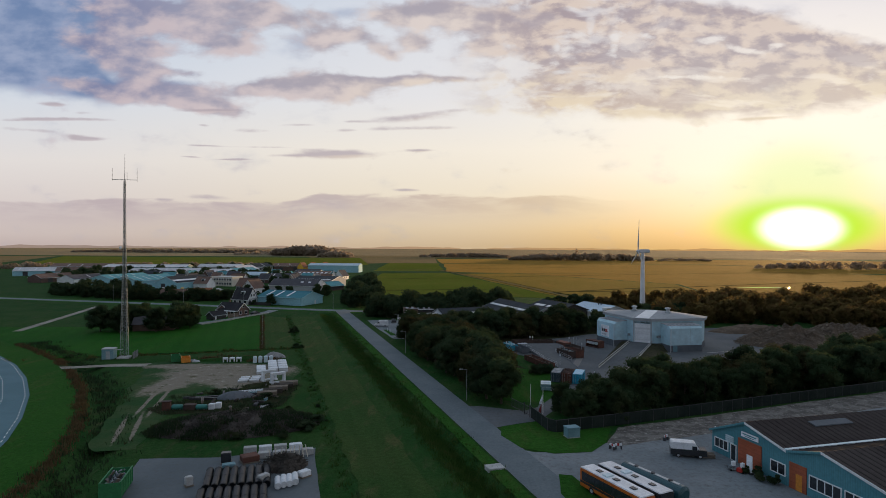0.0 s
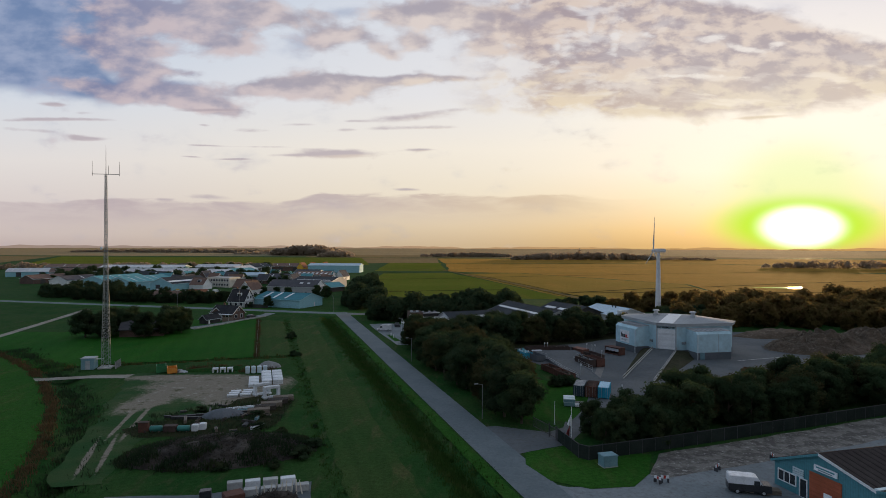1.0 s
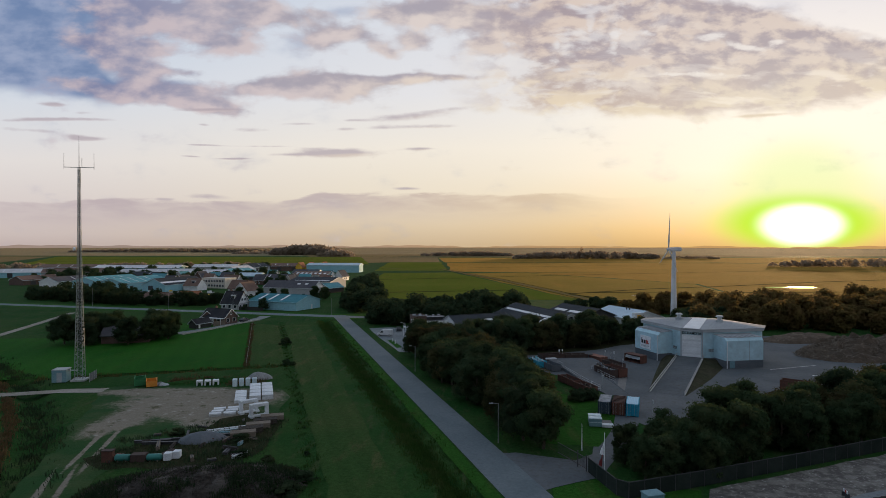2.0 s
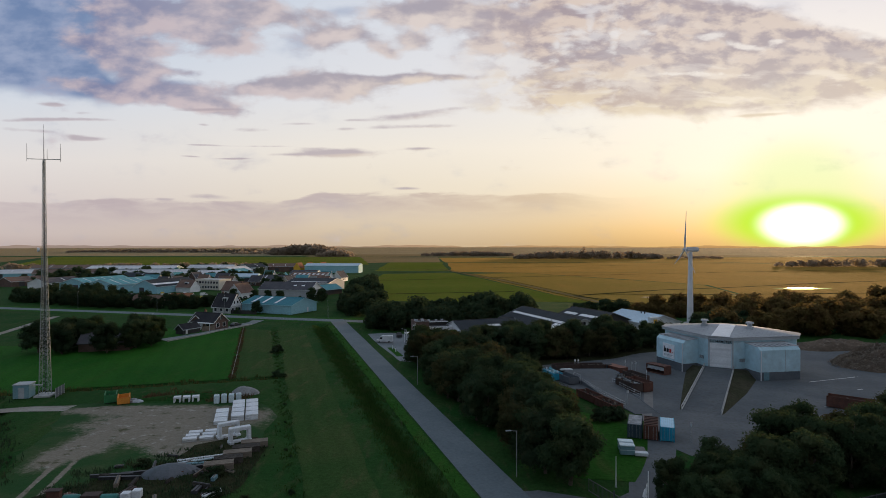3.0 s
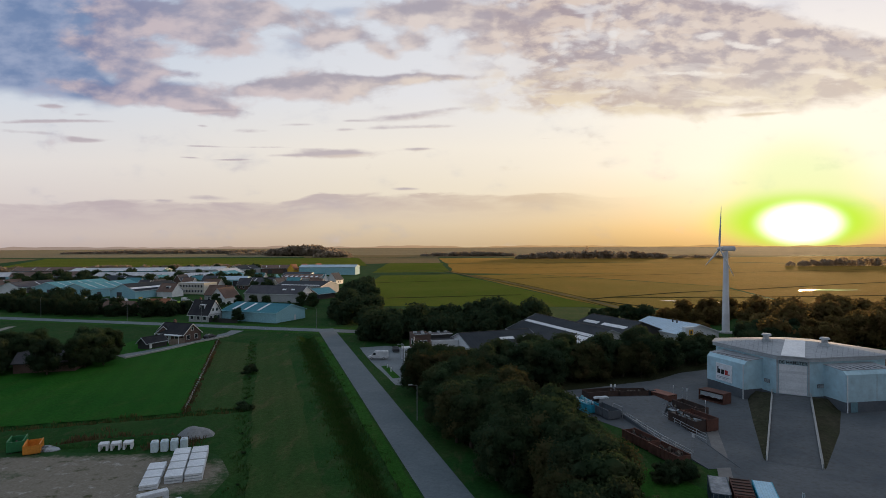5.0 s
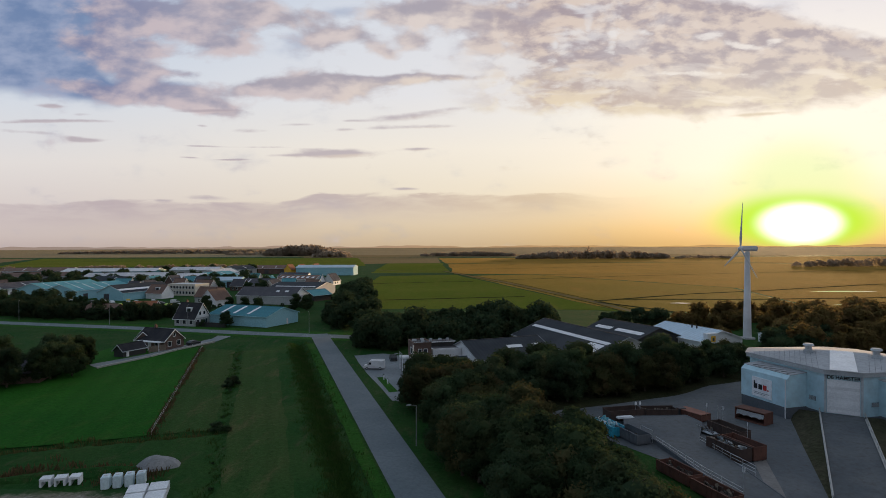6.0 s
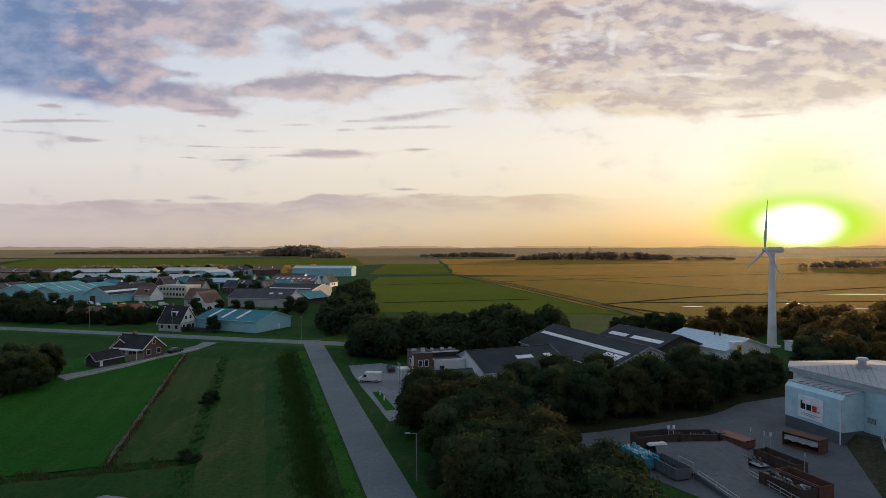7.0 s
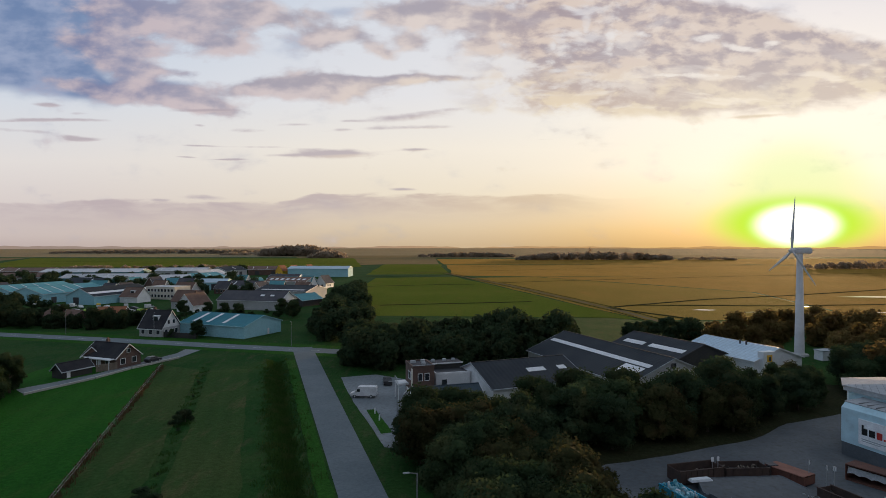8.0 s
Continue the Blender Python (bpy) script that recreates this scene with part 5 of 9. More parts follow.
top = [bm.verts.new(p) for p in ((-3.2, 12.2, 10.25), (3.2, 12.2, 10.25))]
for i in range(8):
    bm.faces.new((low[i], low[(i + 1) % 8], rim[(i + 1) % 8], rim[i]))
bm.faces.new((rim[0], rim[1], top[1], top[0]))
bm.faces.new((rim[1], rim[2], top[1]))
bm.faces.new((rim[2], rim[3], top[1]))
bm.faces.new((rim[3], rim[4], top[1]))
bm.faces.new((rim[4], rim[5], top[0], top[1]))
bm.faces.new((rim[5], rim[6], top[0]))
bm.faces.new((rim[6], rim[7], top[0]))
bm.faces.new((rim[7], rim[0], top[0]))
bm.faces.new(low[::-1])
hall_roof = part("roof", bm, "hallroof", hall)
# standing seams on the two front slopes
for sx in (-1, 1):
    a, b, c = Vector((sx * FRONT, -0.8, 8.98)), Vector((sx * (SIDE_X + 0.8), SIDE_Y - 0.2, 8.98)), Vector((sx * 3.2, 12.2, 10.25))
    for i in range(1, 15):
        p = a.lerp(b, i / 15)
        q = p + (c - a) * (1 - i / 15)
        part("seam", tube(p + Vector((0, 0, 0.03)), q + Vector((0, 0, 0.03)), 0.022, sides=4), "seam", hall_roof)
bm = bmesh.new()
q = [Vector((-1.9, -0.84, 8.99)), Vector((1.9, -0.84, 8.99)), Vector((1.75, 11.9, 10.22)), Vector((-1.75, 11.9, 10.22))]
v = [bm.verts.new(p + Vector((0, 0, d))) for d in (0.02, 0.12) for p in q]
for f in ((3, 2, 1, 0), (4, 5, 6, 7), (0, 1, 5, 4), (1, 2, 6, 5), (2, 3, 7, 6), (3, 0, 4, 7)):
    bm.faces.new([v[i] for i in f])
part("rooflight", bm, "rooflight", hall, "broad white translucent strip")
# roof fans
for sx in (-1, 1):
    c = Vector((sx * 5.0, 10.2, 9.95))
    fan = part("roof_fan", box(c.x - 0.8, c.x + 0.8, c.y - 0.8, c.y + 0.8, c.z - 0.25, c.z + 0.5, bevel=0.05), "fascia", hall, "grey roof fan")
    part("duct", tube(c + Vector((0, 0, 0.5)), c + Vector((0, 0, 1.2)), 0.55, 0.55, 14), "steel", fan)
    part("cowl", tube(c + Vector((0, 0, 1.2)), c + Vector((0, 0, 1.55)), 0.95, 0.75, 14), "fascia", fan)
# door, name board, vents
door = part("roller_door", box(-2.25, 2.25, -0.10, 0.05, 1.85, 7.35), "white", hall, "white roller door")
for i in range(10):
    part("slat", box(-2.2, 2.2, -0.125, -0.10, 1.95 + i * 0.54, 2.42 + i * 0.54), "white", door)
for sx in (-1, 1):
    part("door_jamb", box(sx * 2.5 - 0.16, sx * 2.5 + 0.16, -0.16, 0.05, 1.75, 8.2), "fascia", hall)
board = part("name_board", box(-2.25, 2.25, -0.16, -0.02, 7.42, 8.12), "hallwall", hall)
letters("DE HAMSTER", 0.82, "sign_black", board, pose(0, -0.20, 7.48), squeeze=0.95)


def facet(sx):
    """Frame of a front side wall: local x from the door corner outwards, -y outside."""
    d = Vector((sx * (SIDE_X - FRONT), SIDE_Y))
    ang = math.degrees(math.atan2(d.y, d.x))
    return (pose(sx * FRONT, 0, 0, 0, 0, ang) if sx > 0 else pose(sx * FRONT, 0, 0, 0, 0, ang) @ Matrix.Diagonal((1, -1, 1, 1))), d.length


for sx, a0, a1, outw in ((-1, 3.4, 13.6, 4.2), (1, 2.9, 12.9, 5.0)):
    fm, length = facet(sx)
    vent = part("vent", box(1.6, 2.9, -0.08, 0.06, 3.3, 4.0), "hallbase", hall, "dark louvred vent")
    vent.data.transform(fm)
    for i in range(4):
        sl = part("slat", box(1.65, 2.85, -0.12, -0.08, 3.36 + i * 0.16, 3.45 + i * 0.16), "steel", vent)
        sl.data.transform(fm)
    body = part("annex", extrude_profile([(0.1, 1.9), (-outw, 1.9), (-outw, 6.7), (-outw + 0.7, 7.35), (0.1, 7.6)], a0, a1), "hallwall", hall, "projecting sheet-clad bay with chamfered top")
    body.data.transform(fm)
    base = part("annex_plinth", box(a0 + 0.05, a1 - 0.05, -outw + 0.05, 0.1, 0, 1.9), "hallbase", hall, "dark concrete plinth")
    base.data.transform(fm)
    roof = part("annex_roof", extrude_profile([(0.12, 7.62), (-outw + 0.66, 7.37), (-outw + 0.66, 7.47), (0.12, 7.72)], a0 - 0.08, a1 + 0.08), "hallroof", hall)
    roof.data.transform(fm)
    for i in range(7):
        rib = part("seam", box(a0 + 0.7 + i * 1.25, a0 + 0.78 + i * 1.25, -outw + 0.8, 0.1, 7.50, 7.66), "seam", roof)
        rib.data.transform(fm)
    pipe = part("downpipe", tube((a0 + 0.25, -outw - 0.08, 0), (a0 + 0.25, -outw - 0.08, 6.6), 0.09), "white", hall, "white downpipe")
    pipe.data.transform(fm)
    for o in (vent, body, base, roof, pipe):
        o.data.flip_normals() if sx < 0 else None
    if sx < 0:
        sign = part("sign_board", box(a0 + 3.1, a0 + 7.5, -outw - 0.16, -outw - 0.03, 2.4, 5.8), "sign_white", hall, "white sign board with a plain dark and red mark")
        sign.data.transform(fm)
        y0, y1 = -outw - 0.20, -outw - 0.16
        # the mark: plain shapes only
        x = a0 + 7.0
        for bx0, bx1, z0, z1, mt in ((0.0, 0.80, 3.75, 4.65, "sign_black"), (0.0, 0.26, 4.65, 5.1, "sign_black"), (1.05, 1.85, 3.75, 4.65, "sign_black"), (2.1, 2.85, 3.75, 4.65, "sign_red"),
                                     (3.05, 3.3, 3.75, 4.0, "sign_red"), (0.0, 3.4, 3.1, 3.22, "fascia"), (0.0, 2.6, 2.86, 2.95, "fascia")):
            o = part("mark", box(x - bx1, x - bx0, y0, y1, z0, z1), mt, sign)
            o.data.transform(fm)
    else:
        d = part("door", box(a0 + 1.0, a0 + 2.3, -outw - 0.06, -outw + 0.1, 0.1, 1.85), "cabinet", hall, "small blue-grey steel door")
        d.data.transform(fm)
        g = part("seam", box(a0 + 6.2, a0 + 6.26, -outw - 0.05, -outw + 0.02, 1.9, 6.6), "fascia", hall)
        g.data.transform(fm)

# the ramp with its banks and rails
ramp = thing("ramp", pose(55.9, 177.3, 0, 0, 0, -29.4), "dark asphalt ramp with grassy banks and guard rails", "ramp")
RL = 34.8
bm = bmesh.new()
v = [bm.verts.new(p) for p in ((-3.9, -RL, 0.07), (2.9, -RL, 0.07), (2.9, -2.0, 1.82), (2.9, -0.15, 1.82), (-3.4, -0.15, 1.82), (-3.5, -2.0, 1.82))]
bm.faces.new((v[0], v[1], v[2], v[5]))
bm.faces.new((v[5], v[2], v[3], v[4]))
part("deck", bm, "yard", ramp)
for sx, x0, x1 in ((-1, 3.9, 3.45), (1, 2.9, 2.9)):
    bm = bmesh.new()
    a, b, c = (sx * x0, -RL, 0.06), (sx * x1, -2.0, 1.81), (sx * x1, -0.15, 1.81)
    d, e, g = (sx * 7.4, -0.5, 0.06), (sx * (x0 + 0.3), -RL + 1, 0.06), (sx * 6.6, 2.0, 1.4)
    m0, m1 = (sx * (x0 + x1) / 2, -RL / 2, 0.94), (sx * 6.0, -RL / 2 + 1.5, 0.06)
    vs = [bm.verts.new(p) for p in (a, m0, b, c, d, m1, e, g)]
    bm.faces.new((vs[0], vs[1], vs[5], vs[6]))
    bm.faces.new((vs[1], vs[2], vs[4], vs[5]))
    bm.faces.new((vs[2], vs[3], vs[7], vs[4]))
    bmesh.ops.recalc_face_normals(bm, faces=bm.faces[:])
    part("bank", bm, "scrub", ramp, "scrubby grass bank")
    p0, p1 = Vector((sx * (x0 - 0.1), -RL, 0.0)), Vector((sx * (x1 - 0.1), -0.6, 1.8))
    rail = part("guard_rail", tube(p0 + Vector((0, 0, 0.75)), p1 + Vector((0, 0, 0.75)), 0.09, sides=6), "kerb", ramp, "pale guard rail")
    for i in range(15):
        p = p0.lerp(p1, i / 14)
        part("post", tube(p, p + Vector((0, 0, 0.78)), 0.06, sides=6), "steel", rail)
    k0, k1 = sx * (x0 - 0.12), sx * (x1 - 0.12)
    bm = bmesh.new()
    vs = [bm.verts.new((x + dx, y, z + dz)) for dz in (-0.05, 0.14) for dx in (-0.11, 0.11) for x, y, z in ((k0, -RL, 0.07), (k1, -2.0, 1.82))]
    for f in ((0, 1, 3, 2), (4, 6, 7, 5), (0, 4, 5, 1), (2, 3, 7, 6), (0, 2, 6, 4), (1, 5, 7, 3)):
        bm.faces.new([vs[i] for i in f])
    bmesh.ops.recalc_face_normals(bm, faces=bm.faces[:])
    part("kerb", bm, "kerb", ramp)

# workshop with two gables, corrugated dark roofs ------------------------------------------------
WORK_A, WDIR = Vector((37.0, 90.4)), Vector((0.259, -0.966))
WTURN = math.degrees(math.atan2(WDIR.y, WDIR.x))
work = thing("workshop", pose(WORK_A.x, WORK_A.y, 0, 0, 0, WTURN), "teal sheet-clad workshop with two gables and dark corrugated roofs", "workshop")
# local x runs along the gable front, +y into the building
PROFILE = [(0.0, 3.1), (6.6, 5.95), (13.6, 4.4), (18.6, 5.9), (27.5, 4.1)]
DEEPW = 62.0
for pts in ([(0, 0)] + PROFILE[:3] + [(13.6, 0)], [(13.6, 0)] + PROFILE[2:] + [(27.5, 0)]):
    bm = bmesh.new()
    a = [bm.verts.new((x, 0.0, z)) for x, z in pts]
    b = [bm.verts.new((x, DEEPW, z)) for x, z in pts]
    bm.faces.new(a)
    bm.faces.new(b[::-1])
    for i in range(len(pts)):
        j = (i + 1) % len(pts)
        bm.faces.new((a[i], b[i], b[j], a[j]))
    bmesh.ops.recalc_face_normals(bm, faces=bm.faces[:])
    part("wall", bm, "tealwall", work)
for i in range(4):
    (x0, z0), (x1, z1) = PROFILE[i], PROFILE[i + 1]
    if i == 0:
        x0, z0 = x0 - 0.3, z0 - 0.12
    d = (z1 - z0) / (x1 - x0)
    bm = bmesh.new()
    v = [bm.verts.new((x, y, z + h)) for h in (0.02, 0.14) for x, y, z in ((x0, -0.3, z0), (x1, -0.3, z1), (x1, DEEPW, z1), (x0, DEEPW, z0))]
    for f in ((3, 2, 1, 0), (4, 5, 6, 7), (0, 1, 5, 4), (1, 2, 6, 5), (2, 3, 7, 6), (3, 0, 4, 7)):
        bm.faces.new([v[q] for q in f])
    bmesh.ops.recalc_face_normals(bm, faces=bm.faces[:])
    rf = part("roof", bm, "darkroof_y", work)
    for j in range(0, 62, 1):
        y = j + 0.5
        part("corrugation", tube((x0, y, z0 + 0.15), (x1, y, z1 + 0.15), 0.09, sides=5), "darkroof_y", rf)
    bm = bmesh.new()
    v = [bm.verts.new((x, y, z)) for y in (-0.36, -0.30) for x, z in ((x0, z0 - 0.12), (x1, z1 - 0.12), (x1, z1 + 0.18), (x0, z0 + 0.18))]
    for f in ((0, 1, 2, 3), (7, 6, 5, 4), (0, 4, 5, 1), (1, 5, 6, 2), (2, 6, 7, 3), (3, 7, 4, 0)):
        bm.faces.new([v[q] for q in f])
    part("verge_board", bm, "white" if i in (1, 3) else "tealwall", work)
part("valley_gutter", box(13.35, 13.85, -0.3, DEEPW, 4.5, 4.75), "paletop", work, "pale valley gutter")
sky_l = bmesh.new()
for i, (a, b) in enumerate(((8.0, 9.3),)):
    za, zb = 5.95 - (a - 6.6) * 0.221, 5.95 - (b - 6.6) * 0.221
    v = [sky_l.verts.new((x, y, z + h)) for h in (0.2, 0.34) for x, y, z in ((a, 9, za), (b, 9, zb), (b, 15.5, zb), (a, 15.5, za))]
    for f in ((3, 2, 1, 0), (4, 5, 6, 7), (0, 1, 5, 4), (1, 2, 6, 5), (2, 3, 7, 6), (3, 0, 4, 7)):
        sky_l.faces.new([v[q] for q in f])
part("rooflight", sky_l, "hallbase", work, "weathered grey rooflight")


def work_panel(name, x0, x1, z0, z1, material, frame_mat=None, bars=0, label=""):
    if frame_mat:
        bm = bmesh.new()
        for a, b, c, d in ((x0 - 0.12, x1 + 0.12, z0 - 0.12, z0), (x0 - 0.12, x1 + 0.12, z1, z1 + 0.12), (x0 - 0.12, x0, z0, z1), (x1, x1 + 0.12, z0, z1)):
            box(a, b, -0.12, 0.05, c, d, bm)
        for i in range(bars):
            x = x0 + (x1 - x0) * (i + 1) / (bars + 1)
            box(x - 0.05, x + 0.05, -0.11, 0.0, z0, z1, bm)
        fr = part(name, bm, frame_mat, work, label)
        part("pane", box(x0, x1, -0.05, 0.05, z0, z1), material, fr)
        return fr
    return part(name, box(x0, x1, -0.08, 0.05, z0, z1), material, work, label)


work_panel("window", 0.7, 3.2, 1.0, 2.2, "glass", "white", 2)
work_panel("door", 3.9, 4.8, 0.05, 2.2, "glass", "white")
rd = work_panel("roller_door", 5.2, 9.4, 0.05, 3.6, "orange", None, 0, "rust-orange roller door")
for i in range(7):
    part("slat", box(5.25, 9.35, -0.11, -0.08, 0.15 + i * 0.5, 0.58 + i * 0.5), "orange", rd)
work_panel("window", 11.0, 13.2, 1.2, 2.5, "glass", "white", 1)
rd = work_panel("roller_door", 13.9, 16.4, 0.05, 3.3, "orange", None, 0, "rust-orange roller door with a wicket")
part("wicket_door", box(14.9, 15.8, -0.12, -0.08, 0.1, 2.1), "amber", rd)
work_panel("window", 16.9, 21.0, 1.2, 2.6, "glass", "white", 3)
work_panel("window", 21.6, 24.6, 1.2, 2.6, "glass", "white", 2)
sg = part("sign_board", box(5.9, 8.9, -0.20, -0.06, 4.0, 4.65), "sign_white", work, "white sign board above the roller door")
part("bar", box(6.2, 8.6, -0.22, -0.20, 4.35, 4.5), "tealwall", sg)
part("bar", box(6.5, 8.3, -0.22, -0.20, 4.12, 4.22), "tealwall", sg)
for i in range(4):
    part("sign_panel", box(2.9, 4.4, -0.18, -0.06, 2.35 + i * 0.26, 2.53 + i * 0.26), "paletop", work, "pale small company sign")

# sheds of the farm yard behind the belt of trees -------------------------------------------------
barn = gable("barn", 29.1, 244.2, 40, 22, 2.5, 6.8, -69.8, "greywall", "darkroof_x", "long grey barn with dark roof and white rooflight strip", "barn",
             windows=(("r", 0, 5.0, 0.9, 0.8, "dark"),), lights=(("f", -19, 18.6, 0.36, 0.46), ("f", 12.2, 18.2, 0.50, 0.80)), fascia="fascia")
part("vent", tube((20.05, -0.45, 5.4), (20.2, -0.45, 5.4), 0.42, 0.42, 14), "dark", barn, "round dark emblem on the gable")
gable("barn", 46.1, 255.5, 23, 19, 3.0, 6.3, -66.8, "blackwood", "darkroof_x", "dark-roofed barn with two white rooflight strips", "barn",
      lights=(("f", -9.5, -2.5, 0.44, 0.60), ("f", -0.5, 10.5, 0.44, 0.60)), fascia="dark")
white_barn = gable("barn", 63.0, 252.6, 21.5, 15, 3.4, 5.8, -69.2, "white", "blueroof", "white barn with pale metal roof and tall end wall", "barn", fascia="white")
wall_end = part("end_wall", box(10.3, 11.9, -6.0, -2.3, 0, 5.5, bevel=0.03), "white", white_barn, "tall white end wall with a yellow sign")
part("sign", box(11.9, 12.0, -4.9, -3.4, 3.2, 4.8), "yellow", wall_end, "square yellow sign")
part("mark", box(12.0, 12.03, -4.5, -3.8, 3.5, 4.4), "dark", wall_end)
for x in (1.2, 3.0):
    part("roof_vent", tube((x, -1.2, 5.4), (x, -1.2, 6.5), 0.22, 0.22, 10), "dark", white_barn, "small dark roof vent")
# low kiosk beside the foot of the turbine
kiosk = thing("kiosk", pose(88.3, 258.8, 0, 0, 0, 12), "low pale kiosk beside the turbine foot", "kiosk")
part("body", box(-2.2, 2.2, -1.4, 1.4, 0.05, 2.5, bevel=0.04), "white", kiosk)
part("roof", box(-2.4, 2.4, -1.6, 1.6, 2.5, 2.66, bevel=0.03), "fascia", kiosk)
part("door", box(-0.5, 0.5, -1.45, -1.38, 0.1, 2.15), "greywall", kiosk)
# office beside the lane
office = flat_block("office", -14.7, 220.4, 4.1, 5.8, 6.8, LANE_TURN, "brick", "dark brick office block with flat roof and a balcony", "office",
                    windows=(("f", -0.65, 4.3, 0.75, 1.25, "white"), ("f", 0.65, 4.3, 0.75, 1.25, "white"), ("l", 0.4, 4.3, 1.5, 1.3, "white"), ("f", 0, 1.0, 1.6, 1.4, "white")),
                    doors=(("l", -1.4, 0.1, 1.2, 2.2, "white"), ("l", 2.2, 3.3, 0.9, 2.2, "white")), parapet="brick")
part("facing", box(-2.13, -2.05, -2.85, -1.9, 0.3, 6.5), "offwhite", office, "pale rendered side wall")
part("coping", box(-2.12, 2.12, -3.0, -2.86, 7.1, 7.16), "fascia", office)
for x, y, w in ((-1.0, 1.2, 0.5), (0.6, -0.6, 0.35), (1.1, 1.8, 0.4)):
    part("roof_unit", box(x - w, x + w, y - 0.35, y + 0.35, 6.85, 7.3, bevel=0.04), "fascia", office, "grey roof unit")
bal = thing("balcony", pose(-18.15, 221.3, 3.1, 0, 0, LANE_TURN), "white steel balcony on the office wall", "balcony")
part("slab", box(-1.1, 1.15, -1.5, 1.5, -0.15, 0.15, bevel=0.03), "white", bal)
for y in (-1.46, -0.73, 0.0, 0.73, 1.46):
    part("baluster", tube((-1.05, y, 0.1), (-1.05, y, 1.05), 0.025, sides=6), "steel", bal)
part("handrail", tube((-1.05, -1.46, 1.05), (-1.05, 1.46, 1.05), 0.035, sides=6), "steel", bal)
for y in (-1.4, 1.4):
    part("post", tube((-0.95, y, -3.1), (-0.95, y, -0.1), 0.08), "white", bal)
annex = flat_block("annex", -9.4, 225.0, 7.0, 8.0, 4.8, LANE_TURN, "white", "white rendered flat-roofed annex with white roof edging", "annex", parapet="white", roof="dark",
                   windows=(("f", -1.8, 2.6, 1.0, 1.2, "white"),))
part("terrace_wall", box(-3.3, 3.3, 0.6, 3.8, 4.88, 5.9, bevel=0.03), "blackwood", annex, "dark upper storey set back from the roof edge")
part("terrace_roof", box(-3.45, 3.45, 0.45, 3.95, 5.9, 6.05, bevel=0.02), "darkroof", annex)
part("edge_trim", box(-3.5, 3.5, 0.38, 0.45, 5.86, 6.12), "white", annex)
for x in (-2.2, 0.2, 2.1):
    part("roof_unit", box(x - 0.35, x + 0.35, 2.2, 2.9, 6.05, 6.5, bevel=0.04), "fascia", annex, "grey roof unit")
gable("workshop_hall", 4.9, 226.0, 20.5, 17.5, 3.5, 6.6, 22.5, "white", "darkroof_x", "white-gabled hall with a dark roof", "hall",
      lights=(("f", -0.4, 3.6, 0.40, 0.54), ("f", 6.6, 8.4, 0.40, 0.54)), gable_mat="white", fascia="fascia")
gable("garage", -10.0, 213.6, 12.4, 7.0, 2.5, 4.2, LANE_TURN, "white", "slateroof", "low white garage with a dark blue-grey roof", "garage", gable_mat="white", fascia="white")
gable("shed", -0.8, 201.0, 4.6, 3.4, 2.1, 2.9, LANE_TURN, "white", "rooflight", "small white shed among the trees", "shed")

# ---------------------------------------------------------------- village and estate beyond the cross road
def win_row(side, xs_, z, w, h, material="white"):
    return tuple((side, x, z, w, h, material) for x in xs_)


# farmhouse by the field
house = gable("farmhouse", -91.6, 253.6, 11.0, 7.0, 2.6, 5.4, -22, "brick", "slatetile", "dark brick farmhouse with dark tiled roof and white verge boards", "house",
      windows=win_row("r", (-1.6, 1.6), 0.9, 1.2, 1.3) + win_row("r", (0,), 3.5, 0.8, 0.9) + win_row("f", (-3.4, 2.8), 0.9, 1.4, 1.2), doors=(("f", 0, 0.1, 1.0, 2.1, "white"),), chimney=(-2, 0.5), fascia="white")
part("canopy", box(-3.0, 5.4, -5.3, -3.4, 2.30, 2.52, bevel=0.02), "white", house, "flat white-edged canopy along the wall")
for x in (-2.8, 1.2, 5.2):
    part("canopy_post", box(x - 0.06, x + 0.06, -5.2, -5.08, 0, 2.30), "white", house)
gable("farmhouse_wing", -96.2, 255.2, 6.0, 4.4, 2.5, 4.6, 100, "brick", "slatetile", "brick gable wing of the farmhouse with white trim", "house",
      windows=win_row("l", (0,), 0.9, 1.2, 1.2), fascia="white")
gable("barn", -94.05, 241.8, 7.0, 3.5, 1.75, 3.15, 66, "blackwood", "slatetile", "small black timber barn with a white door", "barn", doors=(("f", -2.1, 0.05, 0.8, 1.6, "white"),), fascia="fascia")
fp = thing("panel_fence", pose(-89.0, 246.6, 0, 0, 0, 52), "weathered board fence between barn and farmhouse", "fence")
for i in range(16):
    part("slat", box(-2.4 + i * 0.3, -2.14 + i * 0.3, -0.03, 0.03, 0.05, 1.7), "wood", fp)
for z in (0.4, 1.4):
    part("rail", box(-2.4, 2.4, 0.03, 0.09, z, z + 0.1), "wood", fp)
gable("bungalow", -104, 212, 13, 9, 2.4, 4.6, 15, "brick", "tileroof", "low bungalow half hidden by trees with dark roof", "house", fascia="dark")

# teal shed and neighbours on the cross road
gable("shed", -81.0, 307.0, 27, 18, 3.8, 6.4, -24, "paleteal", "deepteal", "teal metal shed with white rooflight strips", "shed",
      lights=(("f", -9.5, -8.3, 0.08, 0.85), ("f", -3.5, -2.3, 0.08, 0.85), ("f", 3.2, 4.4, 0.08, 0.85)), doors=(("r", 2.5, 0.05, 0.9, 2.0, "white"),), fascia="paleteal")
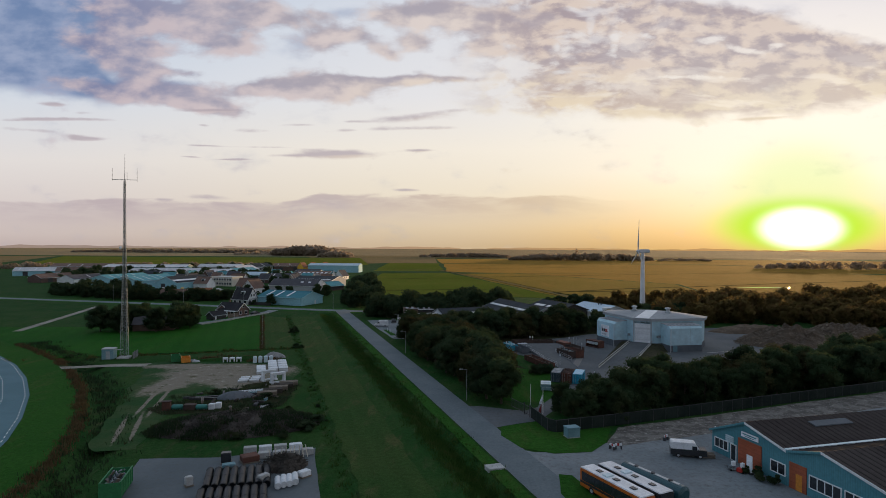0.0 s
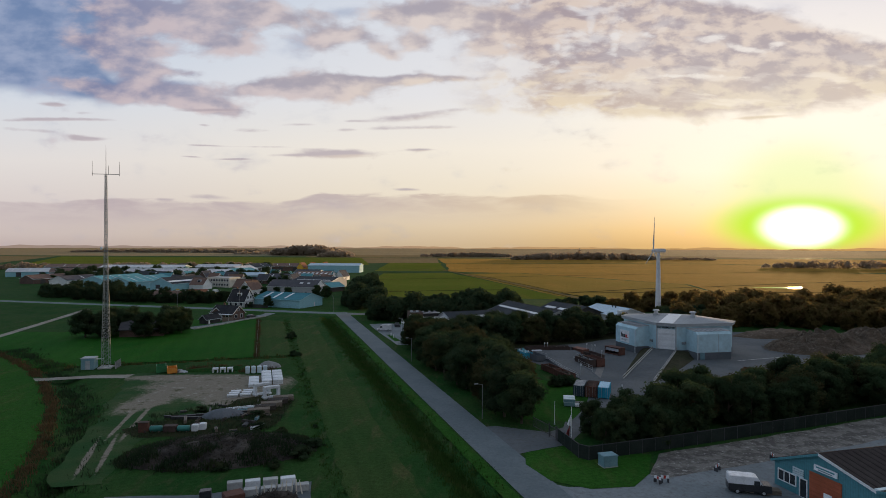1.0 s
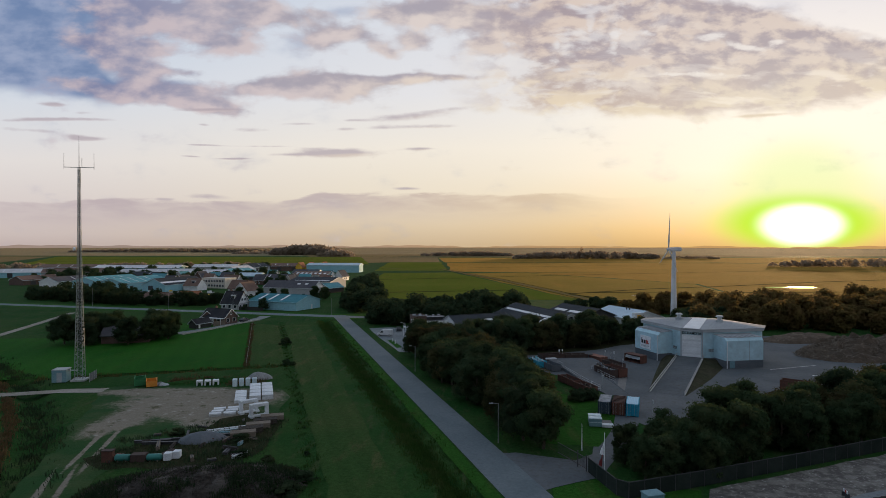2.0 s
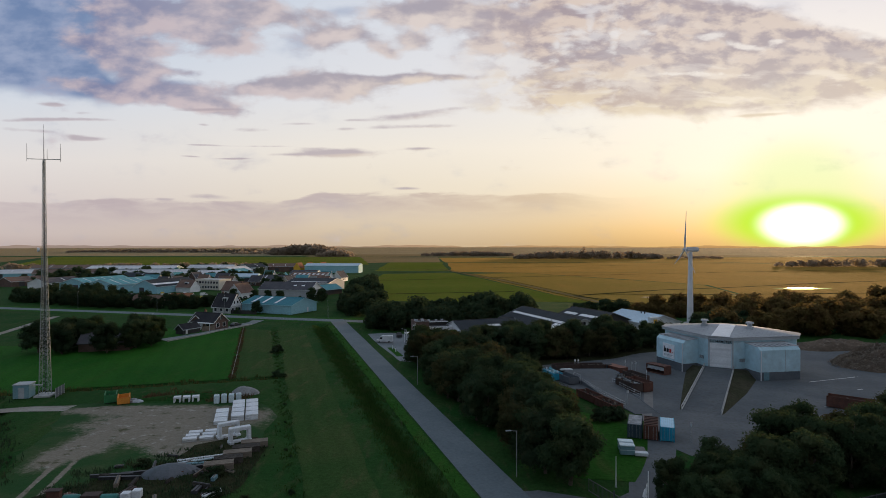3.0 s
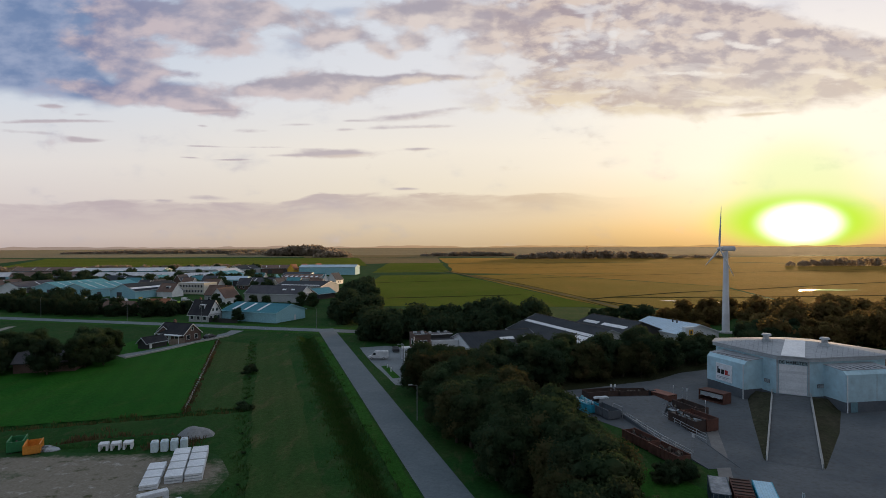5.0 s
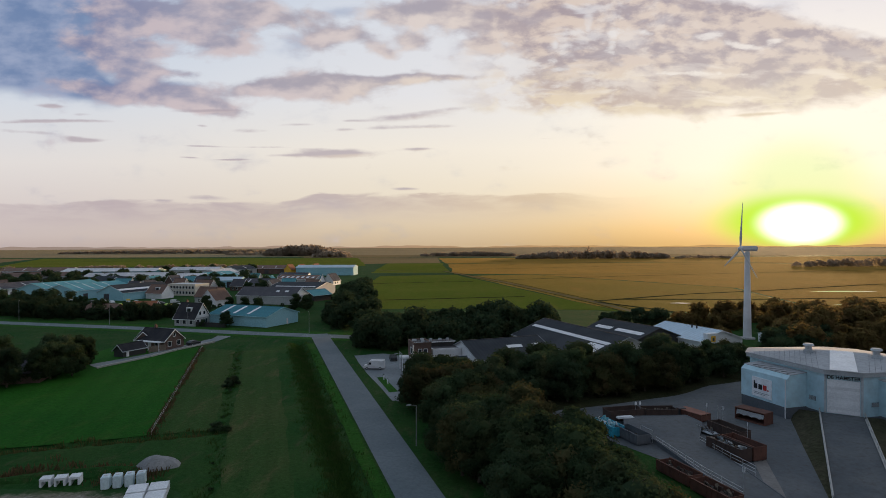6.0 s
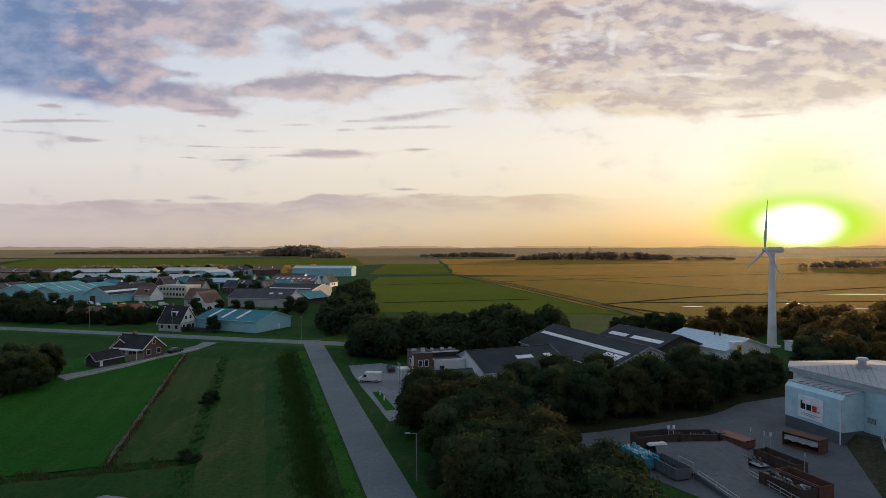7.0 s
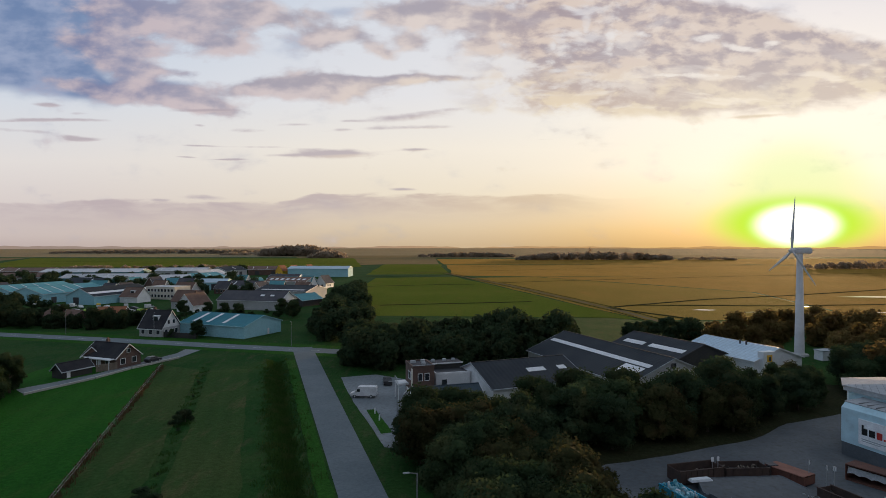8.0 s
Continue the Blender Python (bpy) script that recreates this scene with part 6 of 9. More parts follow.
gable("house", -102.6, 302.0, 9.0, 8.0, 3.0, 8.1, -18, "greywall", "slatetile", "grey gabled house with steep black roof, white boarded gable and dormer", "house",
      windows=win_row("r", (-2.2, 0, 2.2), 0.9, 1.2, 1.4) + win_row("r", (-1.1, 1.1), 4.0, 1.0, 1.2) + win_row("f", (-3, 0, 3), 0.9, 1.3, 1.3), dormers=(("f", 0.6, 2.2),), fascia="white", chimney=(-3, 1), gable_mat="white", over=0.5)
gable("house", -121, 374, 12, 8.8, 3.0, 7.8, 72, "white", "brownroof", "white A-shaped house with brown roof", "house",
      windows=win_row("l", (-2, 0, 2), 0.9, 1.2, 1.4) + win_row("l", (-1, 1), 4.0, 1.0, 1.2), fascia="white", chimney=(2, 1))
gable("house", -127, 384, 14, 9, 3.6, 8.2, -18, "greywall", "brownroof", "house with large brown roof", "house", windows=win_row("f", (-4, 0, 4), 1, 1.4, 1.4), fascia="dark")
gable("house", -168, 414, 11, 9, 3.0, 7.4, -18, "white", "brownroof", "white house with brown roof and dormer", "house", windows=win_row("l", (-2, 0, 2), 1, 1.1, 1.3), dormers=(("f", 1, 2.6),), fascia="white")
flat_block("office", -160, 434, 19, 12, 6.6, -18, "offwhite", "cream two-storey office with rows of dark windows", "office",
           windows=win_row("f", (-7.6, -5.4, -3.2, -1.0, 1.2, 3.4, 5.6, 7.8), 1.2, 1.4, 1.4) + win_row("f", (-7.6, -5.4, -3.2, -1.0, 1.2, 3.4, 5.6, 7.8), 4.2, 1.4, 1.4), parapet="offwhite", roof="paleroof")
gable("bungalow", -151, 330, 15, 9, 2.5, 5.2, -16, "brick", "brownroof", "low brick bungalow with brown roof", "house", windows=win_row("l", (0,), 1, 1.4, 1.3), fascia="dark")
gable("bungalow", -141, 344, 10, 8, 2.5, 4.8, 10, "brick", "redroof", "small bungalow with orange tiled roof", "house", fascia="white")
gable("hall", -214, 426, 40, 22, 4.8, 8.0, 75, "paleteal", "tealroof", "pale teal estate hall with dark doors", "hall", doors=(("l", -3.5, 0.05, 3.6, 3.8, "dark"), ("f", -14, 0.05, 3, 3, "dark")),
      lights=(("f", -14, -13.6, 0.1, 0.9), ("f", -7, -6.6, 0.1, 0.9), ("f", 0, 0.4, 0.1, 0.9), ("f", 7, 7.4, 0.1, 0.9)), fascia="paletop")
gable("hall", -238, 438, 40, 22, 4.8, 8.0, 75, "paleteal", "tealroof", "pale teal estate hall with striped roof", "hall", doors=(("l", 2, 0.05, 3.6, 3.8, "dark"),),
      lights=(("f", -14, -13.6, 0.1, 0.9), ("f", -7, -6.6, 0.1, 0.9), ("f", 0, 0.4, 0.1, 0.9), ("f", 7, 7.4, 0.1, 0.9)), fascia="paletop")
gable("hall", -183, 418, 36, 18, 4.2, 8.0, 72, "paleteal", "darkroof_x", "teal hall with dark roof and pale gable", "hall", doors=(("l", -2.5, 0.05, 3.6, 3.4, "dark"),),
      lights=(("f", -18, 19, 0.55, 0.75),), fascia="paletop")
gable("hall", -96, 384, 32, 15, 4.2, 8.0, -14, "greywall", "tileroof", "dark-roofed hall with white gable and fascia", "hall", lights=(("f", 4, 6, 0.4, 0.55), ("f", 9, 11, 0.4, 0.55)),
      gable_mat="white", fascia="white")
gable("hall", -92, 432, 30, 26, 5.0, 7.4, -14, "greywall", "darkroof_x", "broad dark-roofed hall with white fascia", "hall", fascia="white", lights=(("f", -12, 13, 0.72, 0.82),))
gable("glasshouse", -77, 398, 14, 10, 3.0, 5.6, 60, "dark", "tealroof", "dark open shed with a teal roof", "shed", fascia="paletop")
gable("hall", -112, 512, 30, 18, 5.0, 7.6, -14, "greywall", "brownroof", "brown-roofed hall with a row of white rooflights", "hall",
      lights=tuple(("f", -13 + 4 * i, -11 + 4 * i, 0.4, 0.7) for i in range(7)), fascia="white")
gable("hall", -122, 662, 56, 22, 7.5, 9.5, -3, "paleteal", "blueroof", "long light-blue metal hall", "hall", fascia="paletop")
for i, (x, y) in enumerate(((-160, 668), (-150, 674), (-139, 690))):
    gable("house", x, y, 10, 7.5, 5.0, 10.0, 75, "yellow", "redroof", "bright yellow gabled house", "house", windows=win_row("l", (-1.8, 1.8), 1.2, 1.2, 1.4), group="yellow houses", fascia="yellow")
# rows of halls further back
ROWS = [
    (-318, 640, 84, 26, 5.5, 8.0, 4, "tealwall", "paleroof"), (-255, 548, 60, 24, 5.5, 8.0, 6, "tealwall", "paleroof"), (-335, 556, 46, 24, 5.0, 8.0, 25, "greywall", "brownroof"),
    (-244, 650, 44, 22, 6.0, 8.5, 5, "greywall", "paleroof"), (-212, 535, 40, 20, 5.0, 7.8, 18, "greywall", "paleroof"), (-162, 500, 24, 14, 5.0, 7.0, 0, "paleteal", "blueroof"),
    (-190, 556, 30, 20, 5.0, 8.2, 70, "paleteal", "tealroof"), (-205, 604, 30, 18, 5.0, 8.5, 75, "white", "paleroof"), (-128, 560, 24, 14, 4.2, 7.0, -12, "white", "tileroof"),
    (-210, 668, 30, 18, 5.5, 9.0, 70, "greywall", "darkroof_x"), (-180, 690, 34, 18, 5.5, 8.5, 10, "brick", "brownroof"), (-240, 500, 30, 16, 4.4, 7.6, -14, "tealwall", "darkroof_x"),
    (-400, 660, 60, 24, 5.0, 8.0, 10, "brick", "brownroof"), (-380, 560, 40, 20, 4.5, 7.5, 20, "paleteal", "paleroof"),
    (-310, 470, 30, 14, 3.6, 6.5, 72, "brick", "brownroof"), (-276, 452, 30, 15, 3.8, 6.8, 78, "white", "tileroof"), (-128, 470, 22, 13, 4.5, 7.5, -12, "greywall", "tileroof"),
]
for x, y, L, W, e, r, a, wm, rm in ROWS:
    gable("hall", x, y, L, W, e, r, a, wm, rm, "estate hall with a metal roof among other halls", "hall", doors=(("f", -L * 0.25, 0.05, 4, 4, "dark"), ("f", L * 0.2, 0.05, 4, 4, "dark")),
          lights=tuple(("f", -L / 2 + 4 + 13 * i, -L / 2 + 4.7 + 13 * i, 0.2, 0.75) for i in range(int(L / 13)) if (i + int(L)) % 3), fascia="paletop", group="estate halls")
rng = random.Random(5)
for i in range(26):
    x, y = -215 + 14.0 * (i % 13) + rng.uniform(-4, 4), 455 + 55 * (i // 13) + rng.uniform(-16, 16)
    if x > -90:
        continue
    if any(abs(x - q[0]) < q[2] * 0.45 and abs(y - q[1]) < q[3] for q in ROWS):
        continue
    gable("house", x, y, rng.uniform(8, 12), rng.uniform(7.5, 9), 3.2, rng.uniform(7, 8.5), rng.choice((-18, 72, -10)), rng.choice(("white", "greywall", "brick", "offwhite")),
          rng.choice(("tileroof", "brownroof", "tileroof", "tealroof")), "village house with steep roof among gardens", "house", windows=win_row("f", (-2.4, 0.6), 1, 1.2, 1.3) + win_row("l", (-1.4, 1.4), 1, 1.1, 1.3),
          fascia="white", group="village houses")

# ---------------------------------------------------------------- trees, hedges, reeds
def crown_mesh(name, seed, height, width, lobes, leaves, leaf, base=0.18, core=0.80):
    """Leaf clumps scattered over overlapping lobes, each with a small dark core of twigs."""
    r = random.Random(seed)
    verts, faces = [], []
    centres = []
    for i in range(lobes):
        a = r.uniform(0, 2 * math.pi)
        h = r.uniform(base, 0.88)
        reach = width / 2 * (1 - (abs(h - 0.45) / 0.62) ** 2.2) * math.sqrt(r.uniform(0.05, 1.0)) * 0.85
        rad = width * r.uniform(0.10, 0.22)
        centres.append((Vector((reach * math.cos(a), reach * math.sin(a), h * height)), rad))
    bmc = bmesh.new()
    for c, rad in centres:
        tmp = bmesh.new()
        bmesh.ops.create_icosphere(tmp, subdivisions=1, radius=rad * core)
        for v in tmp.verts:
            v.co *= 1 + 0.3 * noise.noise(v.co * 1.7 + c)
            v.co.z *= 0.8
            v.co += c
        merge(bmc, tmp)
    me0 = bpy.data.meshes.new("tmp")
    bmc.to_mesh(me0)
    bmc.free()
    verts = [tuple(v.co) for v in me0.vertices]
    faces = [tuple(p.vertices) for p in me0.polygons]
    bpy.data.meshes.remove(me0)
    per = leaves // lobes
    for c, rad in centres:
        for i in range(per):
            d = Vector((r.gauss(0, 1), r.gauss(0, 1), r.gauss(0.15, 0.8))).normalized()
            p = c + Vector((d.x, d.y, d.z * 0.85)) * rad * r.uniform(0.75, 1.25)
            s = leaf * r.uniform(0.55, 1.25)
            n = (d + Vector((r.gauss(0, 0.6), r.gauss(0, 0.6), r.gauss(0.2, 0.6)))).normalized()
            q = n.to_track_quat("Z", "Y").to_matrix()
            k = len(verts)
            spin = r.uniform(0, 6.28)
            for j in range(3):
                a = spin + j * 2.1
                e = s * (1.25 if j else 0.8)
                verts.append(tuple(p + q @ Vector((e * math.cos(a), e * math.sin(a), r.uniform(-0.25, 0.25) * s))))
            faces.append((k, k + 1, k + 2))
    me = bpy.data.meshes.new(name)
    me.from_pydata(verts, [], faces)
    return me


def trunk_mesh(seed, height, thick):
    r = random.Random(seed)
    bm = bmesh.new()
    p, rad = Vector((0, 0, -0.1)), thick
    for i in range(4):
        q = p + Vector((r.uniform(-0.12, 0.12), r.uniform(-0.12, 0.12), height * 0.19))
        tube(p, q, rad, rad * 0.78, 7, bm)
        if i:
            for j in range(2):
                a = r.uniform(0, 6.28)
                tube(q, q + Vector((math.cos(a), math.sin(a), 0.9)) * height * 0.2, rad * 0.5, rad * 0.15, 5, bm)
        p, rad = q, rad * 0.78
    me = bpy.data.meshes.new("trunk")
    bm.to_mesh(me)
    bm.free()
    return me


TREES = []
for i in range(9):
    hgt = (8.5, 9.5, 8.0, 9.0, 12.5, 13.5, 3.2, 2.6, 8.5)[i]
    wid = (7.0, 8.0, 6.5, 6.0, 9.5, 9.0, 4.2, 3.4, 7.5)[i]
    bush = i in (6, 7)
    lv = 9000 if not bush else 2200
    crown = crown_mesh("crown", 100 + i, hgt, wid, 38 if not bush else 11, lv, 0.175 if not bush else 0.14, 0.16 if not bush else 0.25)
    crown.materials.append(M[("leaf", "leaf_dark", "leaf_warm", "leaf", "leaf_dark", "leaf_dark", "leaf_dark", "leaf", "leaf_warm")[i]])
    trunk = trunk_mesh(200 + i, hgt, 0.26 if not bush else 0.08)
    trunk.materials.append(M["bark"])
    TREES.append((crown, trunk))


def tree(kind, x, y, scale, turn, label, category="tree", group="", z=0.0, flat=1.0):
    t = new("bush" if category == "bush" else "tree")
    t.empty_display_size = 0.3
    t.matrix_world = pose(x, y, z, 0, 0, turn) @ Matrix.Diagonal((scale, scale, scale * flat, 1))
    tagged(t, label, category, group)
    for nm, me in (("trunk", TREES[kind][1]), ("crown", TREES[kind][0])):
        o = new(nm, me)
        o.parent = t
    return t


LOW = []
for i in range(4):
    LOW.append(crown_mesh("crown", 400 + i, (8.5, 9.5, 9.0, 12.0)[i], (7.0, 8.0, 7.5, 9.0)[i], 26, 1500, 0.50, 0.10, 0.40))


def wood(name, spots, material, label, seed, kind="stuff"):
    """Many trees of a wood that cannot be counted, joined."""
    r = random.Random(seed)
    vs, fs, k = [], [], 0
    for x, y, s in spots:
        me = r.choice(LOW)
        co = np.empty(len(me.vertices) * 3)
        me.vertices.foreach_get("co", co)
        co = co.reshape(-1, 3) * s
        a = r.uniform(0, 6.28)
        c, sn = math.cos(a), math.sin(a)
        co = np.stack((co[:, 0] * c - co[:, 1] * sn + x, co[:, 0] * sn + co[:, 1] * c + y, co[:, 2] - 0.8), 1)
        vs.append(co)
        fs += [tuple(i + k for i in p.vertices) for p in me.polygons]
        k += len(co)
    me = bpy.data.meshes.new(name)
    me.from_pydata(np.concatenate(vs).tolist(), [], fs)
    return tagged(mesh_part(name, me, material), label, "wood", kind=kind)


def inside(p, poly):
    x, y = p
    c = False
    for i in range(len(poly)):
        (x0, y0), (x1, y1) = poly[i], poly[i - 1]
        if (y0 > y) != (y1 > y) and x < (x1 - x0) * (y - y0) / (y1 - y0) + x0:
            c = not c
    return c


def grove(poly, spacing, kinds, seed, label, group, smin=0.8, smax=1.15, category="tree", flat=1.0, joined=""):
    r = random.Random(seed)
    spots = []
    x0, x1 = min(p[0] for p in poly), max(p[0] for p in poly)
    y0, y1 = min(p[1] for p in poly), max(p[1] for p in poly)
    y = y0
    row = 0
    while y < y1:
        x = x0 + (row % 2) * spacing / 2
        while x < x1:
            p = (x + r.uniform(-0.35, 0.35) * spacing, y + r.uniform(-0.35, 0.35) * spacing)
            if inside(p, poly) and joined:
                spots.append((p[0], p[1], r.uniform(smin, smax)))
            elif inside(p, poly):
                tree(r.choice(kinds), p[0], p[1], r.uniform(smin, smax), r.uniform(0, 360), label, category, group, flat=flat)
            x += spacing
        y += spacing * 0.87
        row += 1
    if joined:
        wood("wood", spots, joined, label, seed)


def tufts(name, points, material, label, blade=1.0, per=16, spread=0.8, seed=1):
    """Clumps of upright blades, joined; too many to count."""
    r = random.Random(seed)
    verts, faces = [], []
    for x, y, z in points:
        for i in range(per):
            px, py = x + r.gauss(0, spread), y + r.gauss(0, spread)
            a = r.uniform(0, 6.28)
            h = blade * r.uniform(0.5, 1.2)
            w = 0.05 + 0.06 * blade
            dx, dy = math.cos(a) * w, math.sin(a) * w
            lx, ly = r.gauss(0, 0.25) * h, r.gauss(0, 0.25) * h
            k = len(verts)
            verts += [(px - dx, py - dy, z - 0.1), (px + dx, py + dy, z - 0.1), (px + lx + dx * 0.3, py + ly + dy * 0.3, z + h), (px + lx - dx * 0.3, py + ly - dy * 0.3, z + h)]
            faces.append((k, k + 1, k + 2, k + 3))
    me = bpy.data.meshes.new(name)
    me.from_pydata(verts, [], faces)
    ob = mesh_part(name, me, material)
    return tagged(ob, label, "reeds", kind="stuff")


B = "dense broadleaf tree with dark green warm-tinged crown"
# belt between the lane and the yard
grove([(5.5, 112.5), (8.6, 113), (8.4, 124), (11.2, 137), (12.0, 145), (11, 152), (6.5, 161), (5.5, 170), (2.5, 180), (0.5, 191), (-3.0, 198), (-10.5, 197.5), (-14.5, 188), (-9.0, 162), (-1.5, 139), (3.6, 122)], 4.3, (0, 1, 3, 0, 8), 11, B, "trees between lane and yard", 0.82, 1.12)
# belt in front of the yard
grove([(29, 106), (58.5, 117.5), (93.5, 132.5), (128.5, 147.5), (128.5, 166.5), (90.5, 147), (64.5, 134), (44, 126), (34, 119.5), (27.5, 113.5)], 4.7, (0, 1, 3, 3, 8), 12, B, "trees in front of the yard", 0.72, 1.02)
# belt behind the yard, in front of the barns
grove([(4, 192), (17, 192), (38, 200.5), (44, 205), (44, 217), (39, 212), (27, 206), (3, 208)], 4.9, (0, 1, 3, 0, 8), 13, B, "trees behind the yard", 0.85, 1.12)
grove([(44, 205), (54, 211), (66, 221), (62, 226), (57, 226), (47, 220), (44, 217)], 4.8, (0, 1, 3, 8), 36, B, "trees behind the yard", 0.58, 0.82)
grove([(65, 221), (73, 221.5), (88, 228), (93, 238), (85, 243), (77, 236)], 4.9, (0, 1, 3, 8), 37, B, "trees behind the hall", 0.7, 0.95)
grove([(-103, 221), (-96, 223), (-95.5, 229), (-101, 232)], 4.6, (0, 1, 3), 38, "round dark garden tree", "garden trees", 0.75, 0.95)
grove([(70, 222), (90, 230), (133, 229), (168, 207), (263, 222), (333, 297), (253, 327), (173, 297), (123, 297), (106, 277), (96, 258), (86, 243)], 8.2, (0, 1, 4, 8), 14, B, "wood behind the hall", 0.85, 1.15, joined="leaf_haze_lit")
grove([(71, 281), (85, 279), (103, 296), (125, 316), (117, 326), (89, 308), (67, 292)], 6.5, (0, 1, 8), 15, B, "trees round the turbine", 0.6, 0.85, joined="leaf_haze_lit")
grove([(43, 292), (67, 284), (71, 292), (55, 302), (43, 302)], 6.5, (0, 3), 16, B, "trees behind the barns", 0.6, 0.9, joined="leaf_dark")
grove([(95, 276), (108, 279), (126, 298), (106, 299)], 7.0, (0, 1, 8), 31, B, "trees round the turbine", 0.7, 0.95, joined="leaf_haze_lit")
grove([(72, 262), (76, 258), (80, 262), (78, 268)], 4.6, (0, 1, 8), 32, B, "trees round the turbine", 0.5, 0.62, joined="leaf_haze_lit")
grove([(93, 260), (104, 260), (109, 277), (97, 277)], 5.2, (0, 1, 8), 34, B, "trees round the turbine", 0.6, 0.85, joined="leaf_haze_lit")
grove([(15.6, 108.3), (19.4, 103.5), (28, 103.5), (29, 112), (27, 118), (21, 112.5)], 3.3, (0, 3), 35, B, "trees in front of the yard", 0.50, 0.80)
# belt north of the office
grove([(-35, 248), (-25, 246), (-9, 243), (9, 258), (23, 274), (31, 288), (23, 298), (-5, 288), (-33, 280), (-39, 264)], 6.2, (0, 1, 4, 8), 17, B, "trees behind the office", 0.75, 1.05, joined="leaf_dark")
# tall row leading away from the junction
grove([(-48, 284), (-37, 282), (-35, 296), (-41, 341), (-55, 436), (-67, 436), (-57, 341), (-51, 296)], 7.6, (4, 5), 18, "tall dark broadleaf tree in a row", "trees along the side road", 0.85, 1.05, joined="leaf_dark")
# round the farm and bungalow
grove([(-121, 204), (-112, 202), (-109.5, 219), (-120, 221)], 4.6, (0, 1, 3), 19, "round dark garden tree", "garden trees", 0.8, 1.05)
grove([(-101, 205), (-95, 206), (-93, 219), (-98, 221)], 4.6, (0, 1, 3), 33, "round dark garden tree", "garden trees", 0.8, 1.05)
# hedges and gardens along the village edge
grove([(-212, 337), (-169, 319), (-125, 313), (-118, 319), (-121, 335), (-162, 335), (-202, 359)], 5.8, (6, 1, 8), 21, "bushy dark hedge tree", "village hedge", 0.55, 0.8, joined="leaf_dark")
grove([(-237, 349), (-211, 339), (-201, 361), (-187, 377), (-229, 377)], 6.2, (6, 0, 1), 22, "bushy dark hedge tree", "village hedge", 0.6, 0.85, joined="leaf_dark")
grove([(-130, 350), (-100, 330), (-70, 345), (-74, 372), (-100, 358), (-128, 366)], 7.0, (6, 7, 0), 23, "garden tree between the houses", "village trees", 0.5, 0.8)
grove([(-330, 470), (-280, 460), (-230, 480), (-170, 462), (-120, 450), (-110, 480), (-160, 540), (-230, 600), (-320, 600)], 12.5, (0, 1, 3), 24, "dark garden tree between the halls", "village trees", 0.6, 1.05, joined="leaf_dark")
grove([(-340, 690), (-200, 700), (-150, 720), (-200, 730), (-340, 720)], 13, (0, 1, 8), 25, "dark tree at the edge of the village", "village trees", 0.6, 0.9, joined="leaf_dark")
tree(1, -88.0, 296.0, 0.62, 40, "round dark tree beside the teal shed", "tree")
tree(6, -96.5, 297, 0.8, 40, "clipped dark bush beside the house", "bush")
tree(3, -16.6, 195.7, 0.48, 10, "small tree on the car park edge", "tree")
tree(7, -15.5, 202.5, 0.9, 10, "small bush on the car park edge", "bush")
# bushes along the drain, hedge stubs, bramble on the dark heap
r0 = random.Random(77)
for u, w, s in ((-36, 20.6, 0.30), (-27, 21.3, 0.42), (-14, 20.8, 0.26), (-11, 21.4, 0.34), (3, 21.0, 0.28), (15, 20.7, 0.38), (24, 21.2, 0.26), (38.5, 20.6, 0.72), (39.6, 21.8, 0.55), (47, 21.2, 0.3),
                (66, 21.0, 0.34), (69.5, 21.6, 0.62), (71, 20.6, 0.78), (73, 21.5, 0.55), (88, 21.0, 0.3), (101, 21.3, 0.36)):
    x, y = plan(u, w)
    tree(r0.choice((6, 7)), x, y, s if s > 0.5 else s * 0.55, r0.uniform(0, 360), "low dark bush on the drain bank", "bush", "bushes on the drain", z=-0.2, flat=r0.uniform(0.55, 0.9))
pts = []
for i in range(420):
    x, y = plan(r0.uniform(-95, 118), 21.0 + r0.gauss(0, 0.55))
    pts.append((x, y, ground_z(x, y)))
tufts("drain_grass", pts, "reed_dark", "long dark grass along the drain", 0.30, 12, 0.45, 8)
for x, y, s in ((-23.5, 99, 0.9), (-22.5, 103, 0.8), (-26, 95, 0.7), (-33, 94, 0.6), (-40, 94.5, 0.6), (-45, 97, 0.6), (-30, 103.5, 0.7), (-38, 104, 0.5), (-35.5, 118.5, 0.7), (-33.5, 112, 0.6), (-46.5, 121.5, 0.65), (-29, 110, 0.6)):
    tree(r0.choice((6, 7)), x - 1.8, y + 0.2, s, r0.uniform(0, 360), "bramble bush among the stored material", "bush", "brambles", flat=0.5)
for x, y, s in ((18.6, 141.2, 0.62), (20.0, 141.6, 0.6), (21.4, 142.0, 0.62), (22.6, 142.5, 0.6), (18.9, 143.2, 0.6), (20.4, 143.6, 0.62), (21.8, 144.0, 0.6), (22.9, 144.2, 0.58)):
    tree(6, x, y, s, r0.uniform(0, 360), "dense clipped hedge beside the containers", "bush", "hedge")
for x, y, s in ((38.4, 80.4, 0.5), (37.9, 78.9, 0.45), (39.1, 77.8, 0.5), (37.4, 81.5, 0.4)):
    tree(7, x, y, s, r0.uniform(0, 360), "shaggy bush before the workshop wall", "bush", "workshop bushes")


pts = []
for i in range(7500):
    u = r0.uniform(-100, 122)
    w = 4.9 + r0.gauss(0, 1.25)
    x, y = plan(u, w)
    pts.append((x, y, ground_z(x, y)))
tufts("ditch_reeds", pts, "reed_dark", "dark reeds and sedge filling the ditch", 0.34, 12, 0.5, 3)
pts, pts2 = [], []
